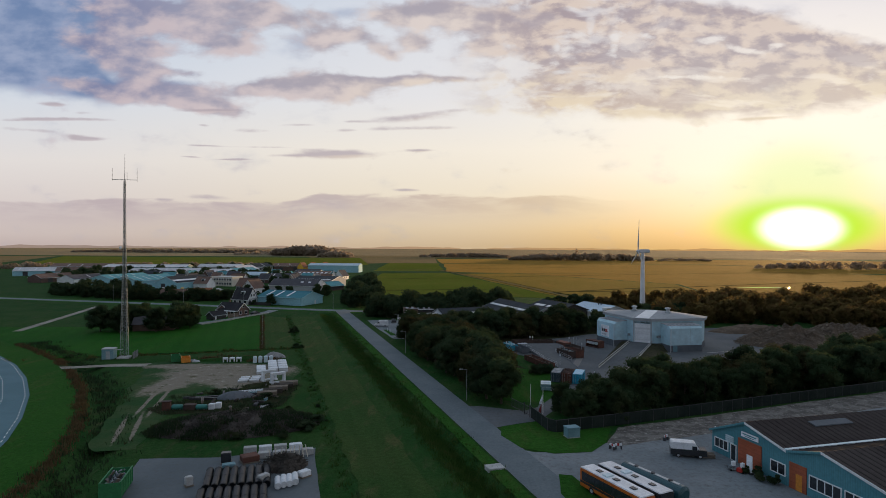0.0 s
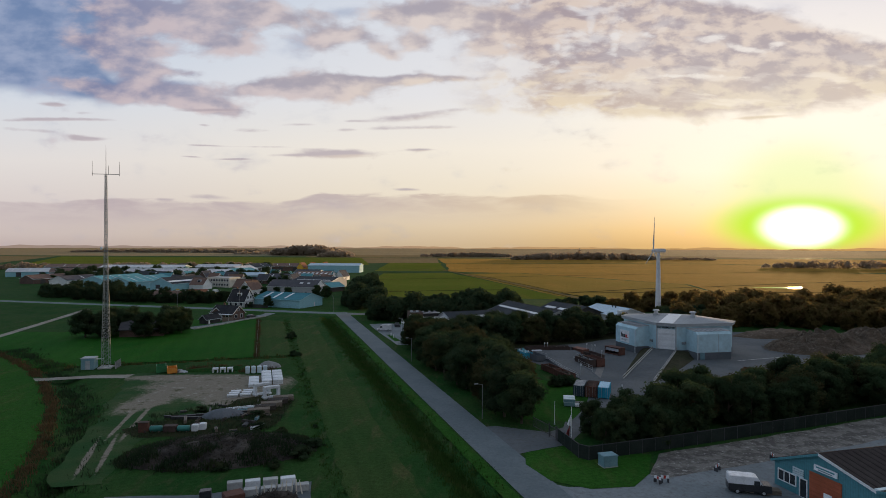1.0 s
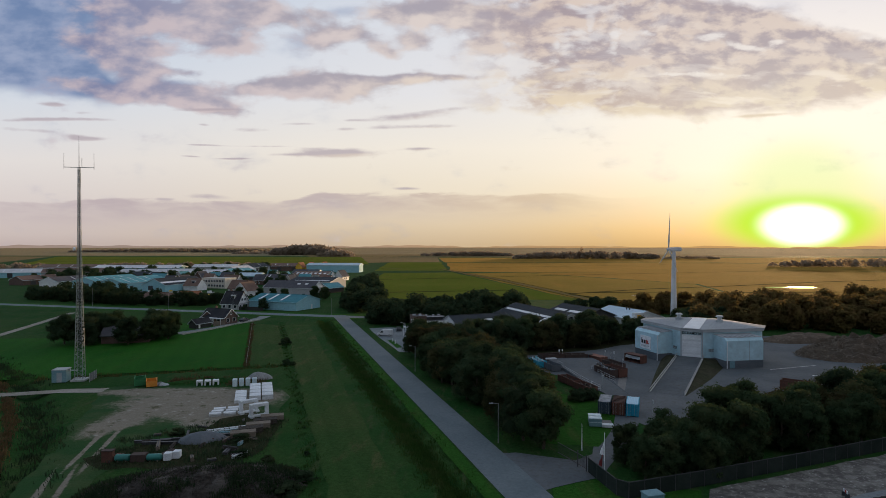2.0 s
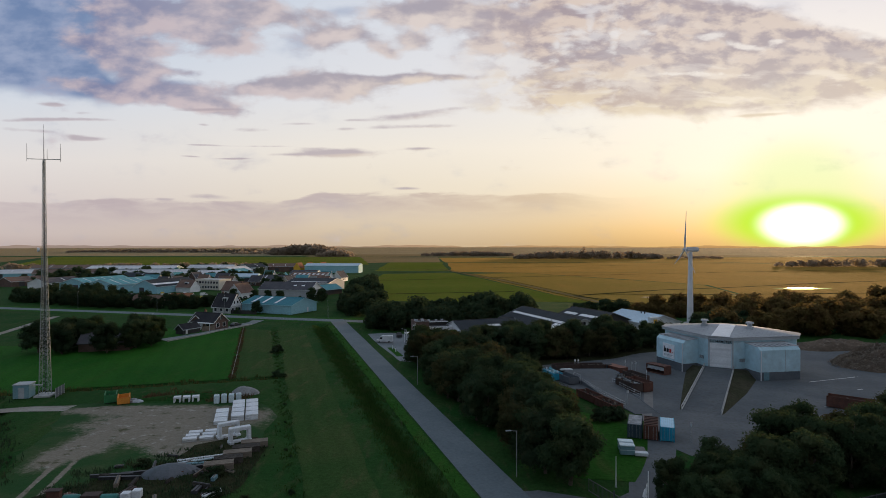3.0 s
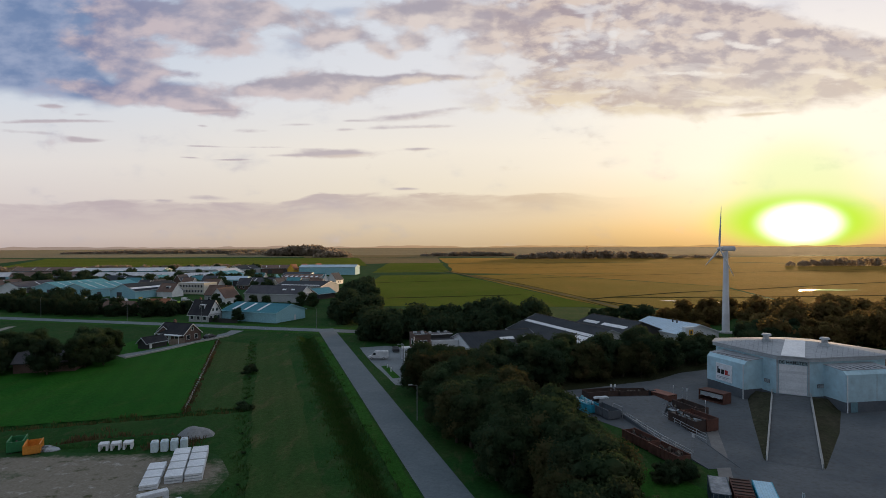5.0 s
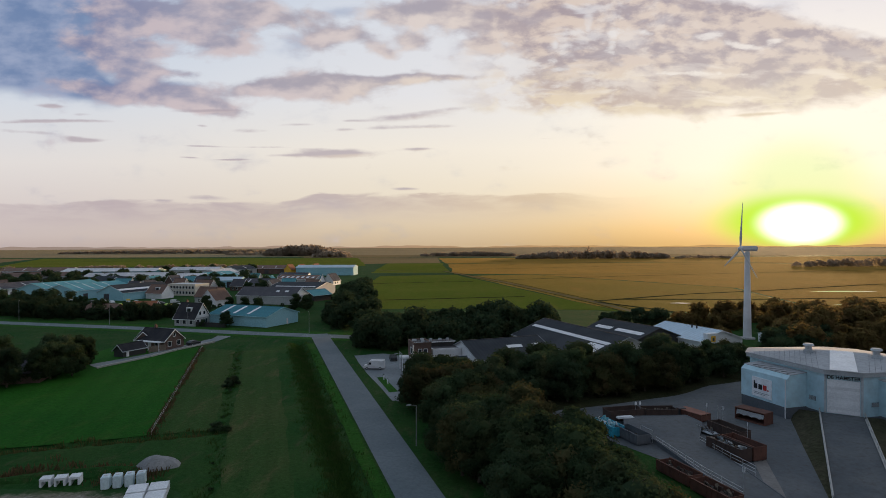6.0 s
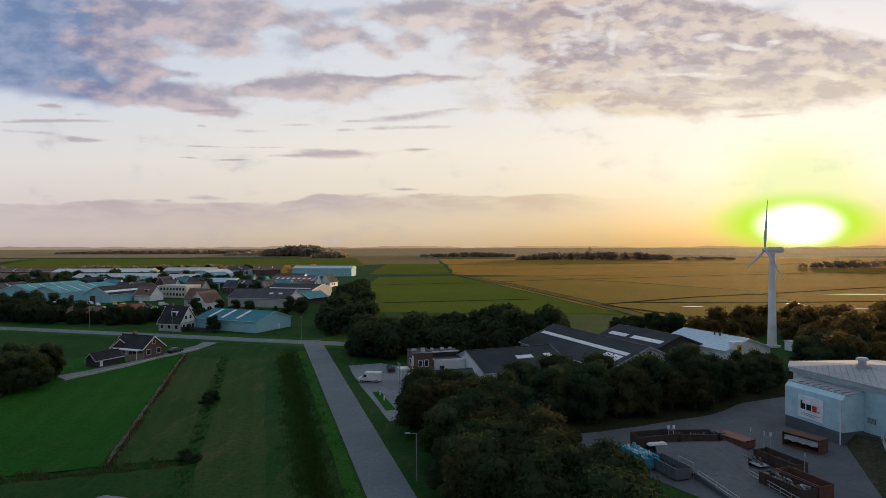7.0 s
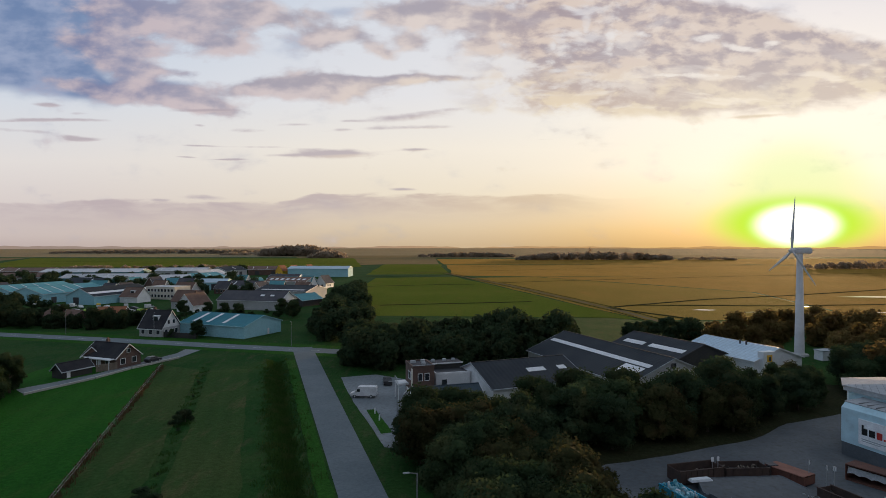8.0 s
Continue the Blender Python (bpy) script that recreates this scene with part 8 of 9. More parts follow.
container(27.3, 134.0, CT, "bluebox", "bluetop", "bright blue shipping container with pale roof")
container(25.05, 134.75, CT, "rust", "rust", "rust-brown container with bowed roof bars")
container(22.8, 135.5, CT, "navybox", "navytop", "dark navy container with peeling roof")
for i in range(6):
    rb = thing("roof_bow", pose(25.05, 134.75, 2.31, 0, 0, CT) @ pose(-2.2 + i * 0.88, 0, 0), "rusty steel bow across a container roof", "bow", "container bows")
    part("bar", box(-0.1, 0.1, -1.02, 1.02, -0.06, 0.08, bevel=0.02), "darkrust", rb)
for i, (x, y) in enumerate(((18.6, 126.2), (18.9, 127.9))):
    c = thing("waste_bin", pose(x, y, 0.05, 0, 0, -8), "blue-grey steel bin with pale lid on the lawn", "bin", "blue bins")
    part("body", box(-1.0, 1.0, -0.65, 0.65, 0.1, 1.3, bevel=0.05), "cabinet", c)
    part("lid", box(-1.05, 1.05, -0.7, 0.7, 1.3, 1.45, bevel=0.05), "paletop", c)
    part("band", box(-1.03, 1.03, -0.68, 0.68, 0.75, 0.82), "paletop", c)
sl = thing("concrete_slab", pose(20.6, 127.2, 0.05, 0, 0, -8), "pale concrete slab beside the bins", "slab")
part("slab", box(-0.6, 1.1, -1.9, 1.9, 0, 0.14, bevel=0.03), "kerb_dark", sl)
bx = thing("crate", pose(20.4, 125.4, 0.19, 0, 0, -8), "white crate on the concrete slab", "crate")
part("body", box(-0.9, 0.9, -0.5, 0.5, 0, 0.45, bevel=0.03), "pale", bx)

YT = -71.0
skip(30.6, 163.6, YT, 5.9, 2.2, 1.9, "darkrust", "dark rusty skip filled with scrap", ("debris", 0.95), "yard skips")
skip(32.95, 164.3, YT, 5.9, 2.2, 2.0, "rust", "rust-brown open skip in the yard", ("wood", 0.5), "yard skips")
skip(35.0, 172.8, YT, 6.4, 2.2, 1.4, "darkrust", "low rusty skip with some debris", ("wood", 0.6), "yard skips")
skip(20.6, 156.0, YT, 5.8, 2.2, 1.4, "rust", "long low rust-brown skip beside the hedge", ("wood", 0.7), "yard skips")
skip(22.5, 149.8, YT, 5.8, 2.2, 1.4, "rust", "long low rust-brown skip beside the hedge", ("wood", 0.8), "yard skips")
skip(16.7, 174.1, YT, 5.2, 2.2, 1.6, "bluebox", "blue skip heaped with pale debris", ("cyan", 1.0), "yard skips")
skip(19.4, 170.7, YT, 5.4, 2.3, 1.5, "hallbase", "dark grey open skip beside the platform", ("wood", 0.4), "yard skips")
skip(21.4, 181.4, 14, 6.4, 2.6, 1.7, "darkrust", "tall dark rusty skip in the yard", ("wood", 0.5), "yard skips")
skip(27.6, 182.0, 2, 5.6, 2.5, 1.6, "darkrust", "dark rusty open skip in the yard", ("wood", 0.8), "yard skips")
skip(33.3, 181.6, -62, 5.0, 2.3, 1.1, "rust", "closed rusty skip with flat lid", None, "yard skips")
lid = thing("cover_sheet", pose(33.3, 181.6, 1.26, 0, 0, -62), "flat rust-red lid on a skip", "lid")
part("plate", box(-2.5, 2.5, -1.2, 1.2, 0, 0.08, bevel=0.02), "redlid", lid)
# raised unloading platform that slopes down towards the containers
plat = thing("platform", pose(26, 168, 0), "raised asphalt unloading platform with low concrete walls", "platform")
rim_pts = [(20.9, 179.6, 0.95), (31.4, 180.2, 0.95), (32.4, 176.4, 0.90), (28.7, 168.9, 0.72), (29.9, 157.0, 0.36), (30.6, 146.5, 0.065), (26.4, 146.0, 0.065), (23.8, 157.0, 0.36), (22.0, 169.6, 0.72), (19.8, 175.6, 0.90)]
bm = bmesh.new()
up_v = [bm.verts.new((x - 26, y - 168, z)) for x, y, z in rim_pts]
f = bm.faces.new(up_v)
bmesh.ops.triangulate(bm, faces=[f])
bmesh.ops.recalc_face_normals(bm, faces=bm.faces[:])
if bm.faces[:][0].normal.z < 0:
    bmesh.ops.reverse_faces(bm, faces=bm.faces[:])
part("deck", bm, "yard", plat)
for (x0, y0, z0), (x1, y1, z1) in zip(rim_pts, rim_pts[1:] + rim_pts[:1]):
    if max(z0, z1) < 0.1:
        continue
    d = Vector((x1 - x0, y1 - y0))
    nrm = Vector((d.y, -d.x)).normalized() * -0.12
    bm = bmesh.new()
    lo_v = [bm.verts.new((px - 26, py - 168, 0.0)) for px, py in ((x0, y0), (x1, y1), (x1 + nrm.x, y1 + nrm.y), (x0 + nrm.x, y0 + nrm.y))]
    hi_v = [bm.verts.new((px - 26, py - 168, pz + 0.06)) for px, py, pz in ((x0, y0, z0), (x1, y1, z1), (x1 + nrm.x, y1 + nrm.y, z1), (x0 + nrm.x, y0 + nrm.y, z0))]
    bm.faces.new(hi_v)
    for i in range(4):
        bm.faces.new((lo_v[i], lo_v[(i + 1) % 4], hi_v[(i + 1) % 4], hi_v[i]))
    bmesh.ops.recalc_face_normals(bm, faces=bm.faces[:])
    part("wall", bm, "hallbase", plat)
pl = thing("plank_stack", pose(20.9, 178.9, 0.94, 0, 0, 12), "small stack of white boards on the platform", "boards")
for i in range(3):
    part("board", box(-1.5 + 0.1 * i, 1.4 - 0.1 * i, -0.45 + 0.06 * i, 0.45, 0.09 * i, 0.09 * i + 0.08, bevel=0.01), "pale", pl)
sp = thing("rubble_pile", pose(31.9, 173.6, 0.05, 0, 0, YT), "small spill of pale plastic and rubble beside the skips", "rubble")
heap("debris", 3.6, 1.6, 0.7, sp, seed=5, pieces=20)
skip(66.5, 149.5, -40, 7.0, 2.5, 2.0, "rust", "rust-red skip at the edge of the yard", ("wood", 0.7), "yard skips")
bn = thing("wheeled_bin", pose(31.8, 183.0, 0.05, 0, 0, 10), "dark wheeled bin between the skips", "bin")
part("body", box(-0.6, 0.6, -0.5, 0.5, 0.15, 1.3, bevel=0.06), "car_dark", bn)
part("lid", box(-0.65, 0.65, -0.55, 0.55, 1.3, 1.4, bevel=0.04), "dark", bn)

# container with an open side and white cloth
oc = thing("open_container", pose(42.6, 179.8, 0.05, 0, 0, -60) @ Matrix.Diagonal((1.0, 1.0, 0.8, 1)), "rusty container with one open side and white sheet", "container")
part("floor", box(-2.6, 2.6, -1.2, 1.2, 0, 0.2), "rust", oc)
part("roof", box(-2.6, 2.6, -1.2, 1.2, 2.35, 2.5), "rust", oc)
part("back", box(-2.6, 2.6, 1.1, 1.2, 0.2, 2.35), "rust", oc)
for sx in (-1, 1):
    part("end", box(min(sx * 2.6, sx * 2.5), max(sx * 2.6, sx * 2.5), -1.2, 1.1, 0.2, 2.35), "rust", oc)
bm = bmesh.new()
row0 = [bm.verts.new((-2.4 + 0.34 * i, -0.9, 2.05)) for i in range(15)]
row1 = [bm.verts.new((-2.4 + 0.34 * i, -1.12, 1.0 + 0.25 * abs(math.sin(i * 0.8)))) for i in range(15)]
for i in range(14):
    bm.faces.new((row0[i], row0[i + 1], row1[i + 1], row1[i]))
bmesh.ops.solidify(bm, geom=bm.faces[:], thickness=0.04)
part("sheet", bm, "pale", oc, "sagging white sheet")

# railings along the unloading edge, retaining walls, strip
def railing(points, label, height=1.1):
    t = thing("railing", pose(points[0][0], points[0][1], 0.05), label, "railing", "yard railings")
    o = Vector((points[0][0], points[0][1], 0))
    for a, b in zip(points, points[1:]):
        a, b = Vector((*a, 0)) - o, Vector((*b, 0)) - o
        n = max(1, int((b - a).length / 1.8))
        for i in range(n + 1):
            p = a.lerp(b, i / n)
            part("post", tube(p, p + Vector((0, 0, height)), 0.04, sides=6), "steel", t)
        for z in (height, height * 0.66, height * 0.33):
            part("rail", tube(a + Vector((0, 0, z)), b + Vector((0, 0, z)), 0.035, sides=6), "steel", t)
    return t


railing([(28.5, 168.2), (29.6, 161.0), (30.6, 156.4)], "galvanised railing beside the skips", 1.3)
railing([(22.2, 168.4), (23.9, 156.8), (25.6, 149.6)], "galvanised railing along the unloading edge", 1.2)
railing([(21.0, 171.6), (21.9, 169.0)], "galvanised railing beside the dark skip", 1.9)
strip("concrete_strip", [(34.2, 162.5), (30.6, 152.0), (26.8, 142.0)], -0.85, 0.85, "kerb_dark", 0.07, "pale concrete strip across the yard", "concrete strip")
for n, (x, y, a) in enumerate(((52, 142, 20), (56, 138, 75), (63, 151, 15), (70, 158, 5), (78, 164, 4))):
    strip("yard_marking", [(x, y), (x + 1.1 * math.cos(radians(a)), y + 1.1 * math.sin(radians(a)))], -0.2, 0.2, "paint", 0.066, "short worn white mark on the asphalt", "road marking")
strip("yard_marking", [(72, 170.5), (86, 175.5)], -0.12, 0.12, "paint", 0.066, "worn white line on the asphalt", "road marking")
for i, (x, y) in enumerate(((23.4, 181.3), (24.2, 181.5), (34.9, 180.2), (36.2, 169.4), (35.9, 178.4), (30.0, 131.5), (36.6, 178.0), (26.6, 151.6))):
    b = thing("sign_post", pose(x, y, 0.05, 0, 0, 20 * i), "thin post with small white notice board", "sign", "yard notices")
    part("post", tube((0, 0, 0), (0, 0, 2.9), 0.04, sides=6), "steel", b)
    part("board", box(-0.18, 0.18, -0.07, -0.03, 2.35, 2.9, bevel=0.01), "sign_white", b)


def mound(name, cx, cy, a, b, h, turn, material, label, category, rough=0.3, seed=1, n=36, m=12):
    bm = bmesh.new()
    rings = []
    for j in range(m + 1):
        q = j / m
        ring = []
        for i in range(n):
            ang = 2 * math.pi * i / n
            k0 = 1 + 0.22 * noise.noise((math.cos(ang) * 1.6 + seed, math.sin(ang) * 1.6, 0))
            px, py = a * q * math.cos(ang) * k0, b * q * math.sin(ang) * k0
            pz = h * (1 - q ** 2.2) * (1 + rough * noise.noise((px * 0.45, py * 0.45, seed))) + rough * 0.5 * noise.noise((px * 1.3, py * 1.3, seed)) * (1 - q)
            ring.append(bm.verts.new((px, py, pz if j < m else -0.1)))
        rings.append(ring)
    for r1, r2 in zip(rings, rings[1:]):
        for i in range(n):
            bm.faces.new((r1[i], r2[i], r2[(i + 1) % n], r1[(i + 1) % n]))
    bmesh.ops.remove_doubles(bm, verts=bm.verts[:], dist=0.01)
    bmesh.ops.recalc_face_normals(bm, faces=bm.faces[:])
    ob = part(name, bm, material)
    ob.matrix_world = pose(cx, cy, 0.03, 0, 0, turn)
    return tagged(ob, label, category, kind="stuff")


def twigs(name, cx, cy, a, b, h, turn, count, material, label, seed):
    """Loose branches over a heap, joined."""
    r = random.Random(seed)
    bm = bmesh.new()
    for i in range(count):
        q, ang = math.sqrt(r.random()), r.uniform(0, 6.28)
        x, y = a * q * math.cos(ang), b * q * math.sin(ang)
        z = h * (1 - q ** 2.2) + 0.1
        d = Vector((r.gauss(0, 1), r.gauss(0, 1), r.gauss(0, 0.45))).normalized() * r.uniform(0.5, 1.5)
        tube(Vector((x, y, z)) - d * 0.5, Vector((x, y, z)) + d * 0.5, 0.05, 0.02, 4, bm, caps=False)
    ob = part(name, bm, material)
    ob.matrix_world = pose(cx, cy, 0.03, 0, 0, turn)
    return tagged(ob, label, "branches", kind="stuff")


mound("compost_heap", 105, 189, 18, 11, 4.4, 12, "chips", "brown heap of wood chips and compost", "heap", 0.75, 3, 54, 18)
twigs("branches", 105, 189, 17, 10, 4.5, 12, 1800, "wood", "loose branches on the wood chip heap", 31)
mound("compost_heap", 129, 198, 18, 10, 4.2, 0, "chips", "brown heap of wood chips and compost", "heap", 0.75, 5, 54, 18)
twigs("branches", 129, 198, 17, 9, 4.3, 0, 1600, "wood", "loose branches on the wood chip heap", 32)
mound("compost_heap", 106, 213, 14, 6, 2.4, 8, "chips", "low brown compost heap", "heap", 0.3, 7)

# fence between the belt of trees and the bare strip
FENCE = [(12.6, 106.4), (14.2, 99.2), (15.4, 98.2), (26.0, 102.0), (43.4, 108.8), (89.5, 127.2), (128, 142.8)]
fe = thing("fence", pose(0, 0, 0), "dark screened fence with thin posts", "fence")
for a, b in zip(FENCE, FENCE[1:]):
    a, b = Vector((*a, 0)), Vector((*b, 0))
    n = max(1, round((b - a).length / 2.5))
    ang = math.degrees(math.atan2(b.y - a.y, b.x - a.x))
    for i in range(n):
        p, q = a.lerp(b, i / n), a.lerp(b, (i + 1) / n)
        bm = tube(p, p + Vector((0, 0, 2.15)), 0.05, sides=6)
        part("post", bm, "dark", fe)
        ln = (q - p).length
        part("panel", box(0.05, ln - 0.05, -0.02, 0.02, 0.08, 1.95, turn=pose(p.x, p.y, 0, 0, 0, ang)), "screen", fe)
        part("top_rail", box(0.05, ln - 0.05, -0.03, 0.03, 1.95, 2.05, turn=pose(p.x, p.y, 0, 0, 0, ang)), "dark", fe)
# transformer cabinet and entrance posts
tc = thing("transformer_cabinet", pose(17.5, 96.2, 0.06, 0, 0, 16) @ Matrix.Diagonal((0.84, 0.84, 0.84, 1)), "pale blue-green transformer cabinet on the lawn", "cabinet")
part("body", box(-1.25, 1.25, -0.9, 0.9, 0.1, 1.75, bevel=0.04), "cabinet", tc)
part("roof", box(-1.35, 1.35, -1.0, 1.0, 1.75, 1.92, bevel=0.05), "cabinet", tc)
for x in (-0.6, 0.6):
    part("door", box(x - 0.55, x + 0.55, -0.94, -0.89, 0.18, 1.68), "cabinet", tc)
part("plinth", box(-1.3, 1.3, -0.95, 0.95, 0, 0.12), "concrete", tc)


def flagpole(x, y, h, label, flag=False):
    t = thing("flagpole", pose(x, y, 0.05), label, "flagpole")
    part("pole", tube((0, 0, 0), (0, 0, h), 0.07, 0.04, 8), "white", t)
    part("foot", tube((0, 0, 0), (0, 0, 0.25), 0.14, 0.12, 10), "fascia", t)
    for material, z0, z1, lean in (("sign_white", 2.5, 4.3, 0.0), ("banner", 1.0, 2.7, 0.18)) if flag else ():
        bm = bmesh.new()
        n = 8
        a = [bm.verts.new((-0.06 - lean - 0.36 * i / n, 0.10 * math.sin(i * 0.9), z1 - 0.10 * i)) for i in range(n + 1)]
        b = [bm.verts.new((-0.10 - lean - 0.52 * i / n, 0.14 * math.sin(i * 0.8 + 0.5), z0 + 0.03 * i)) for i in range(n + 1)]
        for i in range(n):
            bm.faces.new((a[i], a[i + 1], b[i + 1], b[i]))
        bmesh.ops.solidify(bm, geom=bm.faces[:], thickness=0.02)
        part("cloth", bm, material, t)


flagpole(14.5, 105.5, 5.5, "white flagpole with a limp white and dark red flag", True)
flagpole(13.7, 114.7, 3.9, "thin white pole on the lawn")

# dark steel gate standing across the yard entrance
gate = thing("metal_gate", pose(11.2, 109.9, 0.05, 0, 0, math.degrees(math.atan2(-6.4, 2.7))), "dark steel bar gate across the yard entrance", "gate")
for z in (0.25, 1.65):
    part("rail", box(-3.4, 3.4, -0.04, 0.04, z, z + 0.09), "dark", gate)
for i in range(29):
    part("bar", tube((-3.36 + i * 0.24, 0, 0.1 if i in (0, 28) else 0.3), (-3.36 + i * 0.24, 0, 1.7), 0.02, sides=5), "dark", gate)
for x in (1.6, 3.5):
    part("post", box(x - 0.07, x + 0.07, -0.25, -0.11, 0, 2.2, bevel=0.015), "dark", gate)


def street_lamp(x, y, turn, h=6.0, label="slim grey street lamp on the lane verge"):
    t = thing("street_lamp", pose(x, y, 0, 0, 0, turn), label, "street lamp", "street lamps")
    part("pole", tube((0, 0, 0), (0, 0, h), 0.08, 0.05, 8), "lamp_grey", t)
    part("arm", tube((0, 0, h - 0.05), (-0.9, 0, h + 0.1), 0.04, 0.035, 6), "lamp_grey", t)
    part("lamp_head", box(-1.5, -0.8, -0.11, 0.11, h + 0.05, h + 0.18, bevel=0.03), "fascia", t)


for x, y, tn, h in ((1.8, 118.0, 15, 6), (-13.2, 168.4, 15, 6), (-33.0, 265.0, 60, 7), (-18.2, 209.3, 15, 6), (-134, 303.0, -70, 8), (-101.0, 294.6, -70, 8), (-54.0, 279.6, -70, 7), (-176, 314.5, -70, 8)):
    street_lamp(x, y, tn, h)
for x, y in ((-22.2, 210.8), (-21.0, 206.8), (-17.0, 195.9)):
    b = thing("bollard", pose(x, y, 0.05), "short white bollard at the car park entrance", "bollard", "bollards")
    part("post", tube((0, 0, 0), (0, 0, 1.1), 0.12, 0.11, 10), "white", b)
    part("cap", tube((0, 0, 1.1), (0, 0, 1.22), 0.14, 0.08, 10), "dark", b)
kb = thing("drain_slab", pose(4.2, 83.0, 0, 0, 0, LANE_TURN), "small concrete culvert head in the verge", "culvert")
part("slab", box(-1.2, 1.2, -0.9, 0.9, -0.4, 0.25, bevel=0.05), "concrete", kb)

# forecourt clutter
pl = thing("pallet_stack", pose(35.0, 87.4, 0.05, 0, 0, -10), "stack of weathered wooden pallets", "pallets")
for i in range(3):
    for j in range(5):
        part("board", box(-0.9, 0.9, -0.6 + j * 0.25, -0.44 + j * 0.25, 0.1 + i * 0.2, 0.14 + i * 0.2), "wood", pl)
    for j in (-0.55, 0, 0.45):
        part("runner", box(-0.9, 0.9, j, j + 0.1, i * 0.2, 0.1 + i * 0.2), "wood", pl)
for n, (x, y, mt, lb) in enumerate(((36.2, 82.5, "debris", "small white and red machine by the door"), (37.1, 81.8, "car_red", "red tool cart by the door"))):
    q = thing("machine", pose(x, y, 0.05, 0, 0, 30 * n), lb, "machine")
    part("base", box(-0.7, 0.7, -0.4, 0.4, 0.1, 0.6, bevel=0.05), mt, q)
    part("column", box(-0.2, 0.3, -0.2, 0.2, 0.6, 1.2, bevel=0.04), "white", q)
    for sx in (-0.45, 0.45):
        part("wheel", tube((sx, -0.45, 0.15), (sx, 0.45, 0.15), 0.15, 0.15, 10), "tyre", q)
bs = thing("beach_sign", pose(37.8, 81.3, 0.05, 0, 0, WTURN), "upright white banner sign leaning by the wall", "sign")
part("board", box(-0.5, 0.5, -0.05, 0.05, 0.2, 2.4, bevel=0.02), "sign_white", bs)
part("foot", box(-0.55, 0.55, -0.25, 0.25, 0, 0.2), "dark", bs)
for n, (x, y) in enumerate(((23.2, 90.6), (31.7, 94.6), (41.4, 98.8), (22.2, 90.4))):
    c = thing("barrier", pose(x, y, 0.05, 0, 0, 40 * n), "small red and white road barrier", "barrier", "barriers")
    part("board", box(-0.5, 0.5, -0.04, 0.04, 0.5, 0.85), "sign_white", c)
    part("stripe", box(-0.2, 0.1, -0.05, 0.05, 0.5, 0.85), "car_red", c)
    for sx in (-0.4, 0.4):
        part("leg", box(sx - 0.04, sx + 0.04, -0.25, 0.25, 0, 0.5), "dark", c)

# ---------------------------------------------------------------- storage ground left of the lane
skip(-68.3, 153.8, 116, 3.4, 2.0, 1.3, "amber", "orange open skip on the grass", None, "farm skips")
skip(-71.2, 154.6, 116, 3.4, 2.0, 1.6, "green", "dark green open skip on the grass", ("wood", 0.4), "farm skips")
skip(-42.4, 74.6, 104, 5.2, 2.3, 2.0, "green", "green skip full of scrap wood and metal", ("debris", 0.9), "farm skips")


def block(name, x, y, turn, L, W, H, material, label, category, group="", z=0.04, bevel=0.05):
    t = thing(name, pose(x, y, z, 0, 0, turn), label, category, group)
    part("body", box(-L / 2, L / 2, -W / 2, W / 2, 0, H, bevel=bevel), material, t)
    return t


ST = LANE_TURN
# stacks of pale slabs, three rows
for c in range(3):
    for j in range(4 if c else 3):
        x = -45.2 + c * 2.2 - j * 0.85
        y = 142.4 + j * 2.7 + c * 0.75 - (1.2 if not c else 0)
        t = thing("slab_stack", pose(x, y, 0.04, 0, 0, ST), "stack of pale concrete slabs", "slab stack", "slab stacks")
        n = 3 if c else 2
        for q in range(n):
            part("slab", box(-1.05, 1.05, -1.2, 1.2, q * 0.34, q * 0.34 + 0.26, bevel=0.03), "pale", t)
            if q < n - 1:
                part("batten", box(-1.0, 1.0, -0.08, 0.08, q * 0.34 + 0.26, q * 0.34 + 0.34), "wood", t)
for i in range(4):
    t = thing("concrete_block", pose(-50.6 + i * 1.25, 153.6 + i * 0.4, 0.04, 0, 0, ST), "upright pale concrete element", "concrete block", "upright blocks")
    part("body", box(-0.48, 0.48, -0.7, 0.7, 0, 1.5, bevel=0.08), "paletop", t)
    part("lug", box(-0.25, 0.25, -0.25, 0.25, 1.5, 1.62, bevel=0.05), "pale", t)
for i in range(3):
    t = thing("culvert_element", pose(-58.4 + i * 1.6, 154.4 + i * 0.35, 0.04, 0, 0, ST), "white concrete culvert element with arched hole", "culvert element", "culvert elements")
    bm = bmesh.new()
    for x0, x1, z0, z1 in ((-0.62, -0.36, 0, 1.0), (0.36, 0.62, 0, 1.0), (-0.36, 0.36, 0.7, 1.0)):
        box(x0, x1, -0.7, 0.7, z0, z1, bm)
    part("body", bm, "pale", t)
mound("sand_heap", -47.5, 160.4, 3.0, 1.9, 1.5, 20, "sand", "pale grey heap of sand", "heap", 0.2, 9, 24, 8)
mound("earth_bank", -57, 157.5, 12, 1.8, 0.7, 12, "rough", "low overgrown earth bank", "bank", 0.4, 11, 30, 6)
mound("rubble_heap", -66.6, 154.5, 1.8, 1.0, 0.6, 0, "debris", "small heap of pale rubble", "heap", 0.5, 12, 16, 5)
